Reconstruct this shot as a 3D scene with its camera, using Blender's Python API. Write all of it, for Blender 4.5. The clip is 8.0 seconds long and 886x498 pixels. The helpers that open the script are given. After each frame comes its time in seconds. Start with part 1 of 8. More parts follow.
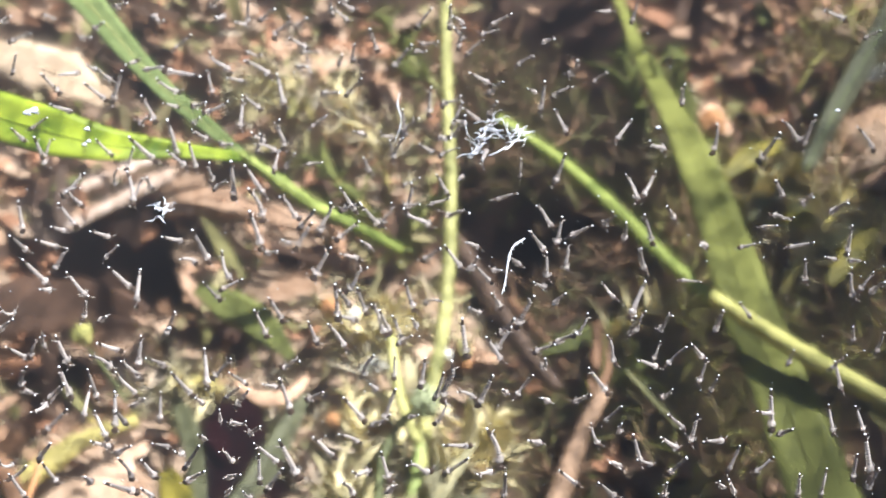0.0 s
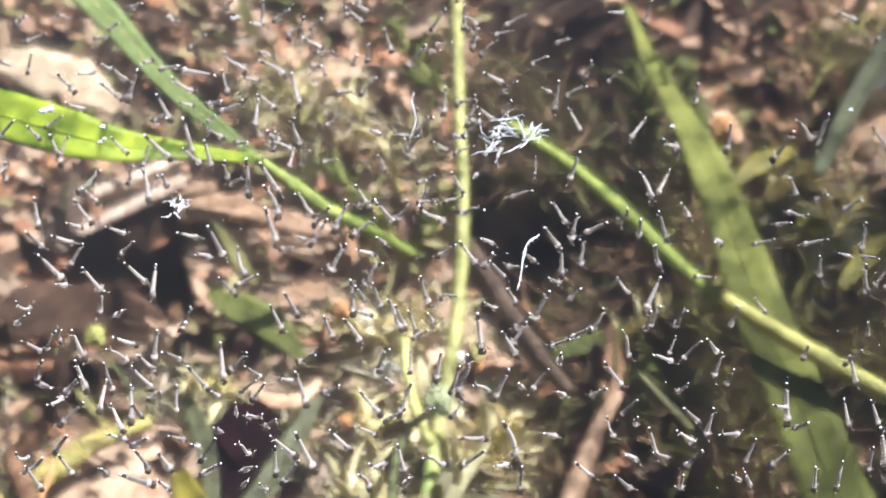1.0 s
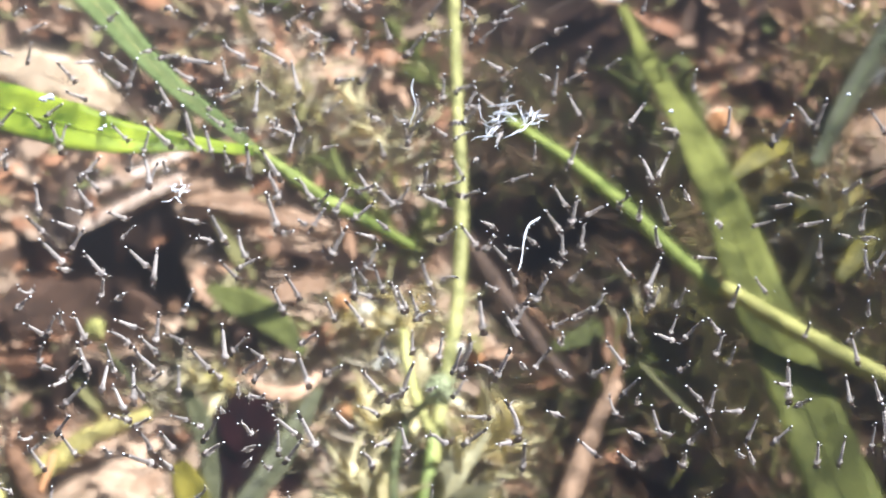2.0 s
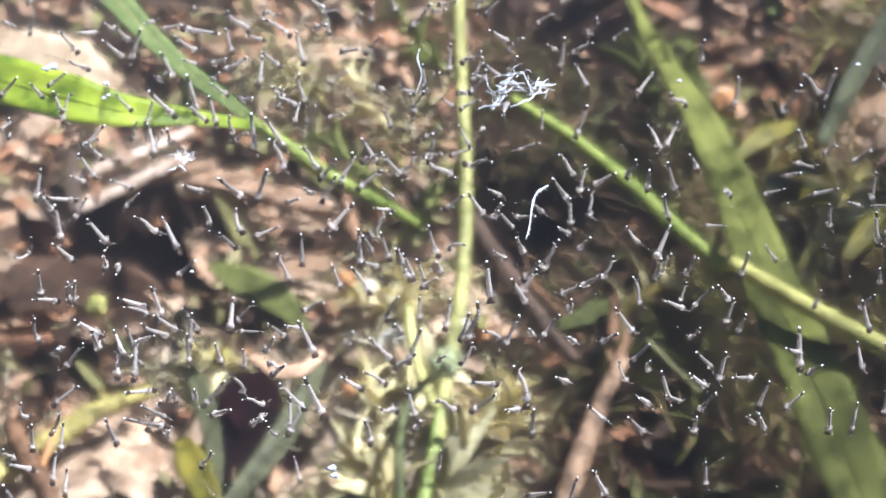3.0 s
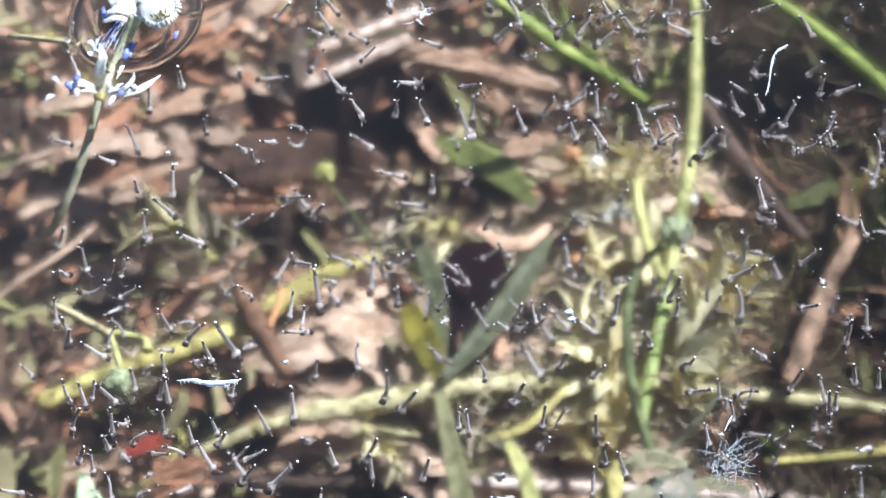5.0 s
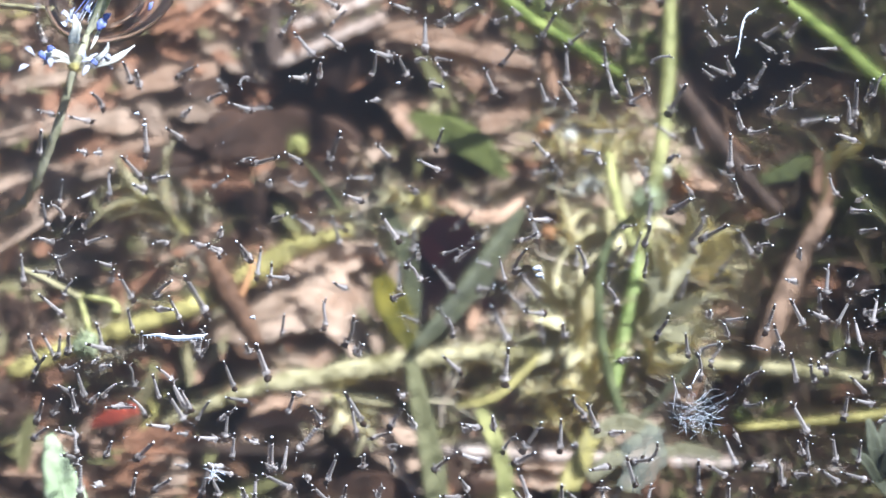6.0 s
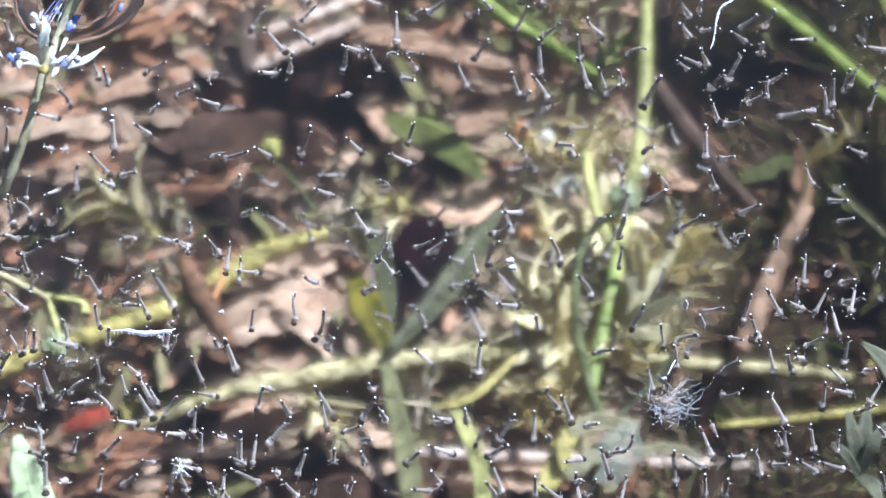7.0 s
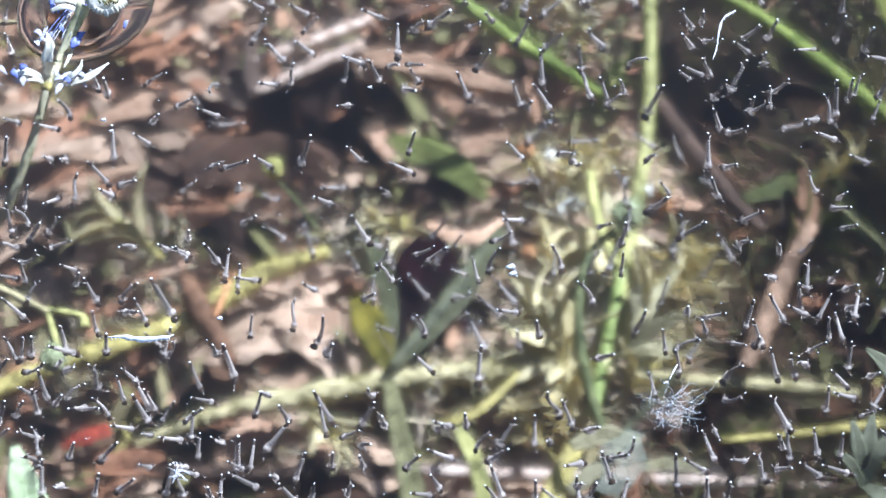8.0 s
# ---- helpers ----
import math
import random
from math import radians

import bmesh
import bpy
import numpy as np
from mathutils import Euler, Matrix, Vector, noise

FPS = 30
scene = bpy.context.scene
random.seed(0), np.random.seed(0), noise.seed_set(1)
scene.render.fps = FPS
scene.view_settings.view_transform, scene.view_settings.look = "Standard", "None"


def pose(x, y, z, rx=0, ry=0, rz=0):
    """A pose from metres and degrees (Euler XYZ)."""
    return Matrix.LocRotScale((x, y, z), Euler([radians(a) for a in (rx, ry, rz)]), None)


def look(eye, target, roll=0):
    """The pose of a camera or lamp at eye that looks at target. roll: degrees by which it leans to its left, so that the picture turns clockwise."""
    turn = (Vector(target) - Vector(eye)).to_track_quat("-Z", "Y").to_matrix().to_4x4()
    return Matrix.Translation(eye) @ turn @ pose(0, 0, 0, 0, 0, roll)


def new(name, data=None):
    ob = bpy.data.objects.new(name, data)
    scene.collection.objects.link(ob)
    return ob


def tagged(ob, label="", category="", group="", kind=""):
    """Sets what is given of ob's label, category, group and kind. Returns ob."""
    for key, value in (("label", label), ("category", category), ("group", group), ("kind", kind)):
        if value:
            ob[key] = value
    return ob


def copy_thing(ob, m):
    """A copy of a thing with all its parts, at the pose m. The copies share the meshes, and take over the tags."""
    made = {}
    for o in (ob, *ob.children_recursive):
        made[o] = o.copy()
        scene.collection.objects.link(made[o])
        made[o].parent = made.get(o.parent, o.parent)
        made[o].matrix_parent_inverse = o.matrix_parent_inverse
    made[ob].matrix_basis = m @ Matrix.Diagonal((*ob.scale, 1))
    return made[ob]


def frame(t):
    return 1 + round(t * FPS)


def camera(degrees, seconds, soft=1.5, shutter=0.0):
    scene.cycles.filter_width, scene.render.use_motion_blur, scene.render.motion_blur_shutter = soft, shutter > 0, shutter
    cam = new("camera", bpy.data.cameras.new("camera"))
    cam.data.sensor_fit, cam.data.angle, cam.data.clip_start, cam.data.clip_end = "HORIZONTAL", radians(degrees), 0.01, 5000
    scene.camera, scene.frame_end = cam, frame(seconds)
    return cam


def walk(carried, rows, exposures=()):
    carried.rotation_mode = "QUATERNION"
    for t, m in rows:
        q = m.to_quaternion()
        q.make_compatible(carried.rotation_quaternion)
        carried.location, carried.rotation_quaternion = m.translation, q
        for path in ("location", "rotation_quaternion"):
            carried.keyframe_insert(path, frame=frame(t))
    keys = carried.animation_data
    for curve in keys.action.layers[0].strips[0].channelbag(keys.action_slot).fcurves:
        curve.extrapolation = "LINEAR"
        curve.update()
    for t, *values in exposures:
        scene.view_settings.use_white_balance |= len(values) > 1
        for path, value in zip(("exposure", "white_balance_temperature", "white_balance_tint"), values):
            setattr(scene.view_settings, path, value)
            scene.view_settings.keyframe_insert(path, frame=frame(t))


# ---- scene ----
cam = camera(20.0, 8.0, soft=1.05)
cam.data.dof.use_dof = True
cam.data.dof.focus_distance = 0.39
cam.data.dof.aperture_fstop = 41.0
PATH = [
    (0, (0.00677, -0.26868, 0.34723), (-0.0080, 0.3428, -0.4439), -0.08),
    (0.5, (0.00623, -0.27178, 0.34341), (-0.0090, 0.3473, -0.4418), -0.14),
    (1, (0.00350, -0.27651, 0.34219), (-0.0098, 0.3502, -0.4369), 0.12),
    (1.5, (0.00056, -0.28065, 0.33966), (-0.0080, 0.3534, -0.4336), 0.16),
    (2.8, (0.00256, -0.29329, 0.32629), (-0.0056, 0.3599, -0.4309), 0.23),
    (3, (-0.00159, -0.29235, 0.32463), (-0.0062, 0.3605, -0.4329), 0.47),
    (3.5, (-0.00703, -0.29776, 0.31792), (-0.0165, 0.3597, -0.4355), 0.71),
    (4, (-0.01144, -0.30543, 0.31132), (-0.0407, 0.3503, -0.4431), -0.26),
    (4.5, (-0.01205, -0.30617, 0.30945), (-0.0705, 0.3405, -0.4510), -2.07),
    (5.8, (-0.00816, -0.31715, 0.30058), (-0.0876, 0.3395, -0.4494), -3.11),
    (6, (-0.00722, -0.31851, 0.29789), (-0.0787, 0.3418, -0.4497), -2.65),
    (6.5, (-0.00518, -0.31988, 0.29408), (-0.0735, 0.3428, -0.4517), -2.72),
    (7, (-0.00396, -0.31976, 0.28863), (-0.0734, 0.3522, -0.4487), -2.90),
    (7.5, (-0.00352, -0.32181, 0.28581), (-0.0748, 0.3589, -0.4433), -2.96),
    (8, (-0.00173, -0.32491, 0.27984), (-0.0776, 0.3670, -0.4382), -3.21),
]
walk(cam, [(t, look(eye, target, roll)) for t, eye, target, roll in PATH],
     [(0, 1.21, 6000, 10), (3.5, 1.13, 5600, 10), (4.5, 1.00, 5500, 10), (6, 0.94, 5350, 10), (8, 0.91, 5180, 10)])

# ---- daylight ----
SUN_FROM = Vector((0.50, 0.35, 0.79)).normalized()
world = bpy.data.worlds.new("daylight")
scene.world = world
world.use_nodes = True
sky = world.node_tree.nodes.new("ShaderNodeTexSky")
sky.sky_type, sky.sun_disc = "NISHITA", False
sky.sun_elevation = math.asin(SUN_FROM.z)
sky.sun_rotation = math.atan2(SUN_FROM.x, SUN_FROM.y)
world.node_tree.links.new(sky.outputs[0], world.node_tree.nodes["Background"].inputs[0])
world.node_tree.nodes["Background"].inputs[1].default_value = 0.06
sun = new("sun", bpy.data.lights.new("sun", "SUN"))
sun.data.energy, sun.data.angle, sun.data.color = 5.0, radians(2.2), (1.0, 0.96, 0.91)
sun.matrix_world = look(SUN_FROM * 5, (0, 0, 0))

# ---- materials ----
MM = 0.001


def surface(name, dark, light, grain=900, patch=90, rough=0.6, bump=0.3, vary=0.25, through_light=0.0, spec=0.12, streak=None):
    """A matt natural surface: two colours by a fine and a coarse noise, relief, a shift of brightness from object to object."""
    m = bpy.data.materials.new(name)
    m.use_nodes = True
    nt = m.node_tree
    n, link = nt.nodes, nt.links.new
    bsdf = n["Principled BSDF"]
    co = n.new("ShaderNodeTexCoord")
    vec = co.outputs["Object"]
    if streak:
        mp = n.new("ShaderNodeMapping")
        mp.inputs["Scale"].default_value = streak
        link(vec, mp.inputs["Vector"])
        vec = mp.outputs[0]
    fine = n.new("ShaderNodeTexNoise")
    fine.inputs["Scale"].default_value, fine.inputs["Detail"].default_value = grain, 5
    link(vec, fine.inputs["Vector"])
    coarse = n.new("ShaderNodeTexNoise")
    coarse.inputs["Scale"].default_value, coarse.inputs["Detail"].default_value = patch, 3
    link(co.outputs["Object"], coarse.inputs["Vector"])
    add = n.new("ShaderNodeMath")
    add.operation = "ADD"
    link(fine.outputs["Fac"], add.inputs[0]), link(coarse.outputs["Fac"], add.inputs[1])
    ramp = n.new("ShaderNodeMapRange")
    ramp.inputs["From Min"].default_value, ramp.inputs["From Max"].default_value = 0.7, 1.3
    link(add.outputs[0], ramp.inputs["Value"])
    mix = n.new("ShaderNodeMix")
    mix.data_type = "RGBA"
    mix.inputs["A"].default_value, mix.inputs["B"].default_value = (*dark, 1), (*light, 1)
    link(ramp.outputs[0], mix.inputs["Factor"])
    info = n.new("ShaderNodeObjectInfo")
    span = n.new("ShaderNodeMapRange")
    span.inputs["To Min"].default_value, span.inputs["To Max"].default_value = 1 - vary, 1 + vary
    link(info.outputs["Random"], span.inputs["Value"])
    hsv = n.new("ShaderNodeHueSaturation")
    link(span.outputs[0], hsv.inputs["Value"]), link(mix.outputs["Result"], hsv.inputs["Color"])
    link(hsv.outputs[0], bsdf.inputs["Base Color"])
    bsdf.inputs["Roughness"].default_value = rough
    bsdf.inputs["Specular IOR Level"].default_value = spec
    bp = n.new("ShaderNodeBump")
    bp.inputs["Strength"].default_value, bp.inputs["Distance"].default_value = bump, 0.0004
    link(add.outputs[0], bp.inputs["Height"]), link(bp.outputs[0], bsdf.inputs["Normal"])
    if through_light:
        tr = n.new("ShaderNodeBsdfTranslucent")
        link(hsv.outputs[0], tr.inputs["Color"])
        sh = n.new("ShaderNodeMixShader")
        sh.inputs[0].default_value = through_light
        link(bsdf.outputs[0], sh.inputs[1]), link(tr.outputs[0], sh.inputs[2])
        link(sh.outputs[0], n["Material Output"].inputs["Surface"])
    return m


def clear(name, colour, alpha, rough, spec=0.5):
    """A glassy skin that lets part of the light straight through."""
    m = surface(name, tuple(c * 0.6 for c in colour), colour, 2500, 600, rough, 0.15, 0.3, spec=spec)
    m.node_tree.nodes["Principled BSDF"].inputs["Alpha"].default_value = alpha
    return m


def water_skin():
    m = bpy.data.materials.new("water_skin")
    m.use_nodes = True
    n, link = m.node_tree.nodes, m.node_tree.links.new
    n.remove(n["Principled BSDF"])
    clear_part, gloss, mix = n.new("ShaderNodeBsdfRefraction"), n.new("ShaderNodeBsdfGlossy"), n.new("ShaderNodeMixShader")
    # faintly cloudy water: what lies deeper is seen softer
    clear_part.inputs["IOR"].default_value, clear_part.inputs["Roughness"].default_value = 1.0088, 0.85
    gloss.inputs["Roughness"].default_value = 0.03
    fres = n.new("ShaderNodeFresnel")
    fres.inputs["IOR"].default_value = 1.33
    wave = n.new("ShaderNodeTexNoise")
    wave.inputs["Scale"].default_value = 25
    co = n.new("ShaderNodeTexCoord")
    bp = n.new("ShaderNodeBump")
    bp.inputs["Strength"].default_value, bp.inputs["Distance"].default_value = 0.15, 0.002
    link(co.outputs["Object"], wave.inputs["Vector"]), link(wave.outputs["Fac"], bp.inputs["Height"])
    link(bp.outputs[0], gloss.inputs["Normal"])
    link(fres.outputs[0], mix.inputs[0]), link(clear_part.outputs[0], mix.inputs[1]), link(gloss.outputs[0], mix.inputs[2])
    # a thin greyish diffuse layer on the water, painted in for haze
    haze, veil = n.new("ShaderNodeBsdfDiffuse"), n.new("ShaderNodeMixShader")
    haze.inputs["Color"].default_value = (0.80, 0.77, 0.72, 1)
    patches = n.new("ShaderNodeTexNoise")
    patches.inputs["Scale"].default_value, patches.inputs["Detail"].default_value = 18, 4
    link(co.outputs["Object"], patches.inputs["Vector"])
    amount = n.new("ShaderNodeMapRange")
    amount.inputs["From Min"].default_value, amount.inputs["From Max"].default_value = 0.3, 0.75
    amount.inputs["To Min"].default_value, amount.inputs["To Max"].default_value = 0.45, 1.0
    # the painted haze fades from far left to near right, like a sky veil
    apart, thin, both = n.new("ShaderNodeSeparateXYZ"), n.new("ShaderNodeMapRange"), n.new("ShaderNodeMath")
    thin.inputs["From Min"].default_value, thin.inputs["From Max"].default_value = -0.12, 0.06
    thin.inputs["To Min"].default_value, thin.inputs["To Max"].default_value = 0.0190, 0.0032
    both.operation = "MULTIPLY"
    slant = n.new("ShaderNodeMath")
    slant.operation = "MULTIPLY_ADD"
    slant.inputs[1].default_value = -0.6
    link(co.outputs["Object"], apart.inputs[0]), link(apart.outputs["Y"], slant.inputs[0]), link(apart.outputs["X"], slant.inputs[2])
    link(slant.outputs[0], thin.inputs["Value"])
    link(patches.outputs["Fac"], amount.inputs["Value"]), link(amount.outputs[0], both.inputs[0]), link(thin.outputs[0], both.inputs[1])
    link(both.outputs[0], veil.inputs[0])
    link(mix.outputs[0], veil.inputs[1]), link(haze.outputs[0], veil.inputs[2])
    link(veil.outputs[0], n["Material Output"].inputs["Surface"])
    return m


MUD = surface("mud", (0.006, 0.004, 0.003), (0.062, 0.035, 0.022), 420, 60, 0.8, 1.0, 0.0)
TAN = surface("tan_leaf", (0.205, 0.134, 0.082), (0.69, 0.505, 0.355), 500, 110, 0.55, 0.5, 0.35, 0.15)
RUST = surface("rust_leaf", (0.13, 0.060, 0.030), (0.52, 0.265, 0.145), 500, 110, 0.55, 0.5, 0.4, 0.15)
BROWN = surface("brown_leaf", (0.075, 0.042, 0.025), (0.28, 0.155, 0.085), 500, 110, 0.6, 0.5, 0.4, 0.1)
DARKLEAF = surface("dark_leaf", (0.022, 0.013, 0.008), (0.12, 0.066, 0.04), 500, 110, 0.6, 0.5, 0.3, 0.05)
OLIVE = surface("olive_leaf", (0.06, 0.07, 0.02), (0.22, 0.24, 0.07), 500, 110, 0.5, 0.4, 0.35, 0.25)
PLUM = surface("plum_leaf", (0.003, 0.002, 0.003), (0.014, 0.004, 0.004), 300, 120, 0.85, 0.3, 0.1, spec=0.03)
WINE = surface("wine_leaf", (0.006, 0.002, 0.003), (0.020, 0.005, 0.006), 400, 130, 0.7, 0.4, 0.1, spec=0.03)
PALESTEM = surface("pale_yellow_stem", (0.26, 0.27, 0.07), (0.68, 0.64, 0.22), 420, 200, 0.5, 0.7, 0.1, 0.15)
RED = surface("red_leaf", (0.12, 0.018, 0.011), (0.52, 0.09, 0.042), 400, 130, 0.5, 0.4, 0.2, 0.15)
TWIG = surface("twig_bark", (0.09, 0.058, 0.036), (0.42, 0.275, 0.175), 600, 160, 0.7, 0.9, 0.3)
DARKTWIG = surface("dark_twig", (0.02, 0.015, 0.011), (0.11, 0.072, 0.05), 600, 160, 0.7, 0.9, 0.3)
STRAW = surface("pale_straw", (0.14, 0.12, 0.04), (0.78, 0.69, 0.38), 420, 260, 0.55, 1.0, 0.15, 0.1)
PEELED = surface("peeled_stick", (0.40, 0.28, 0.20), (0.90, 0.75, 0.62), 420, 260, 0.55, 0.9, 0.1, 0.05)
YELLOWSTEM = surface("yellow_stem", (0.12, 0.10, 0.03), (0.80, 0.69, 0.23), 420, 240, 0.5, 0.9, 0.2, 0.15)
STEM = surface("green_stem", (0.11, 0.12, 0.03), (0.68, 0.65, 0.25), 420, 120, 0.45, 0.6, 0.15, 0.15)
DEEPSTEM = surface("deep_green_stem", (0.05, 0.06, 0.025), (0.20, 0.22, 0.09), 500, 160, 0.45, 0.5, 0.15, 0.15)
BRIGHT = surface("bright_green_blade", (0.02, 0.09, 0.004), (0.48, 0.58, 0.05), 260, 100, 0.4, 0.35, 0.1, 0.35)
BLADE = surface("green_blade", (0.14, 0.20, 0.06), (0.32, 0.40, 0.15), 400, 90, 0.45, 0.35, 0.1, 0.3)
# blade green darkened to olive, so the colour carries the shade it stands in
SHADE_RIBBON = surface("shade_ribbon", (0.035, 0.042, 0.010), (0.31, 0.325, 0.085), 220, 60, 0.45, 0.5, 0.1, 0.25)
GREYBLADE = surface("grey_green_blade", (0.05, 0.053, 0.025), (0.19, 0.195, 0.10), 400, 130, 0.5, 0.45, 0.25, 0.3)
ROSETTE = surface("rosette_leaf", (0.07, 0.075, 0.045), (0.25, 0.26, 0.17), 400, 150, 0.5, 0.4, 0.2, 0.3)
YELLOWLEAF = surface("yellowing_leaf", (0.07, 0.075, 0.015), (0.40, 0.33, 0.05), 200, 90, 0.45, 0.35, 0.15, 0.35)
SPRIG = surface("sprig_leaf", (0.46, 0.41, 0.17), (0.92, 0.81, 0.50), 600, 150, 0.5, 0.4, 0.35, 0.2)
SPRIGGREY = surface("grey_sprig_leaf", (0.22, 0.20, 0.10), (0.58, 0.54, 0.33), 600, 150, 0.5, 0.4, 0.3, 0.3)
PALE = surface("pale_leaf", (0.42, 0.55, 0.25), (0.86, 0.93, 0.64), 500, 150, 0.4, 0.3, 0.1, 0.35)
SKIN = surface("white_skin", (0.62, 0.64, 0.68), (0.92, 0.93, 0.95), 900, 300, 0.35, 0.3, 0.1, 0.2, 0.5)
FLUFF = surface("white_thread", (0.80, 0.82, 0.88), (0.96, 0.97, 0.99), 900, 300, 0.2, 0.0, 0.05, spec=1.0)
PALEOLIVE = surface("pale_olive_leaf", (0.11, 0.108, 0.045), (0.36, 0.345, 0.17), 400, 130, 0.5, 0.45, 0.2, 0.3)
LIMESTEM = surface("lime_stem", (0.11, 0.15, 0.03), (0.40, 0.46, 0.12), 420, 220, 0.45, 0.7, 0.1, 0.15)
FLOWERSTEM = surface("flower_stem", (0.34, 0.33, 0.15), (0.80, 0.76, 0.54), 500, 220, 0.45, 0.5, 0.1, 0.2)
BLUE = surface("blue_petal", (0.16, 0.20, 0.58), (0.50, 0.56, 0.88), 900, 400, 0.4, 0.3, 0.15, 0.35, 0.4)
LILAC = surface("lilac_petal", (0.70, 0.71, 0.86), (0.93, 0.94, 0.98), 900, 400, 0.35, 0.3, 0.15, 0.4, 0.4)
CREAM = surface("cream_petal", (0.74, 0.72, 0.58), (0.95, 0.94, 0.88), 900, 400, 0.4, 0.3, 0.1, 0.3)
BEAD = surface("silvery_bead", (0.85, 0.87, 0.90), (0.97, 0.98, 0.99), 900, 400, 0.12, 0.0, 0.0, spec=1.0)
PEACH = surface("peach_leaf", (0.34, 0.195, 0.11), (0.82, 0.56, 0.37), 500, 110, 0.55, 0.5, 0.3, 0.2)
STRAWLEAF = surface("straw_leaf", (0.42, 0.29, 0.17), (0.90, 0.72, 0.50), 500, 110, 0.55, 0.5, 0.2, 0.2)
FRESH = surface("fresh_green_stem", (0.12, 0.165, 0.034), (0.50, 0.585, 0.20), 420, 140, 0.45, 0.6, 0.1, 0.2)
DOWN = surface("pale_down", (0.34, 0.39, 0.19), (0.62, 0.66, 0.40), 900, 300, 0.5, 0.4, 0.1, 0.3)
ORANGE = surface("orange_husk", (0.36, 0.16, 0.06), (0.72, 0.40, 0.19), 500, 180, 0.5, 0.4, 0.15, 0.1)
THINLEAF = clear("thin_leaf", (0.40, 0.43, 0.33), 0.28, 0.6, 0.1)
BODY = surface("larva_body", (0.42, 0.375, 0.345), (0.84, 0.77, 0.725), 2500, 600, 0.20, 0.1, 0.45, spec=0.6)
for socket, value in (("Alpha", 0.56), ("Transmission Weight", 0.18), ("IOR", 1.22)):
    BODY.node_tree.nodes["Principled BSDF"].inputs[socket].default_value = value
HEAD = clear("larva_head", (0.07, 0.043, 0.03), 0.85, 0.15, 0.8)
SIPHON = clear("larva_siphon", (0.05, 0.034, 0.026), 0.9, 0.3)
RIM = surface("water_rim", (0.93, 0.93, 0.93), (0.98, 0.98, 0.98), 300, 60, 0.02, 0.02, 0.0, spec=1.0)
RIM.node_tree.nodes["Principled BSDF"].inputs["Transmission Weight"].default_value = 1.0
RIM.node_tree.nodes["Principled BSDF"].inputs["IOR"].default_value = 1.33


# ---- shaping ----
def link_mesh(name, bm, material, smooth=True):
    me = bpy.data.meshes.new(name)
    bmesh.ops.recalc_face_normals(bm, faces=bm.faces)
    bm.to_mesh(me)
    bm.free()
    me.materials.append(material)
    if smooth:
        me.polygons.foreach_set("use_smooth", [True] * len(me.polygons))
    return me


def part(name, bm, material, parent=None, label=""):
    ob = new(name, link_mesh(name, bm, material))
    ob.parent = parent
    return tagged(ob, label)


def spline(pts, step=8):
    """A smooth line through points given in millimetres, in metres."""
    p = [Vector(q) * MM for q in pts]
    if len(p) == 2:
        return [p[0].lerp(p[1], i / step) for i in range(step + 1)]
    p = [2 * p[0] - p[1], *p, 2 * p[-1] - p[-2]]
    out = []
    for i in range(1, len(p) - 2):
        a, b, c, d = p[i - 1:i + 3]
        for k in range(step):
            t = k / step
            out.append(0.5 * (2 * b + (c - a) * t + (2 * a - 5 * b + 4 * c - d) * t * t + (3 * b - a - 3 * c + d) * t ** 3))
    return out + [p[-2]]


def taper(values, t):
    k = t * (len(values) - 1)
    i = min(int(k), len(values) - 2)
    return values[i] + (values[i + 1] - values[i]) * (k - i)


def tube(bm, line, radii, sides=8, rough=0.0, seed=0):
    """A round stalk along a line (metres); radii in millimetres, spread over its length."""
    rings, up = [], Vector((0.1, 0.2, 1))
    for i, c in enumerate(line):
        d = (line[min(i + 1, len(line) - 1)] - line[max(i - 1, 0)]).normalized()
        x = d.cross(up).normalized() if abs(d.dot(up.normalized())) < 0.98 else d.cross(Vector((1, 0, 0))).normalized()
        y = d.cross(x)
        r = taper(radii, i / (len(line) - 1)) * MM
        ring = []
        for k in range(sides):
            a = 2 * math.pi * k / sides
            q = x * math.cos(a) + y * math.sin(a)
            w = 1 + rough * noise.noise((c + q * r) * 700 + Vector((seed, 0, 0)))
            ring.append(bm.verts.new(c + q * r * w))
        rings.append(ring)
    for a, b in zip(rings, rings[1:]):
        for k in range(sides):
            bm.faces.new((a[k], a[(k + 1) % sides], b[(k + 1) % sides], b[k]))
    bm.faces.new(rings[0][::-1])
    bm.faces.new(rings[-1])


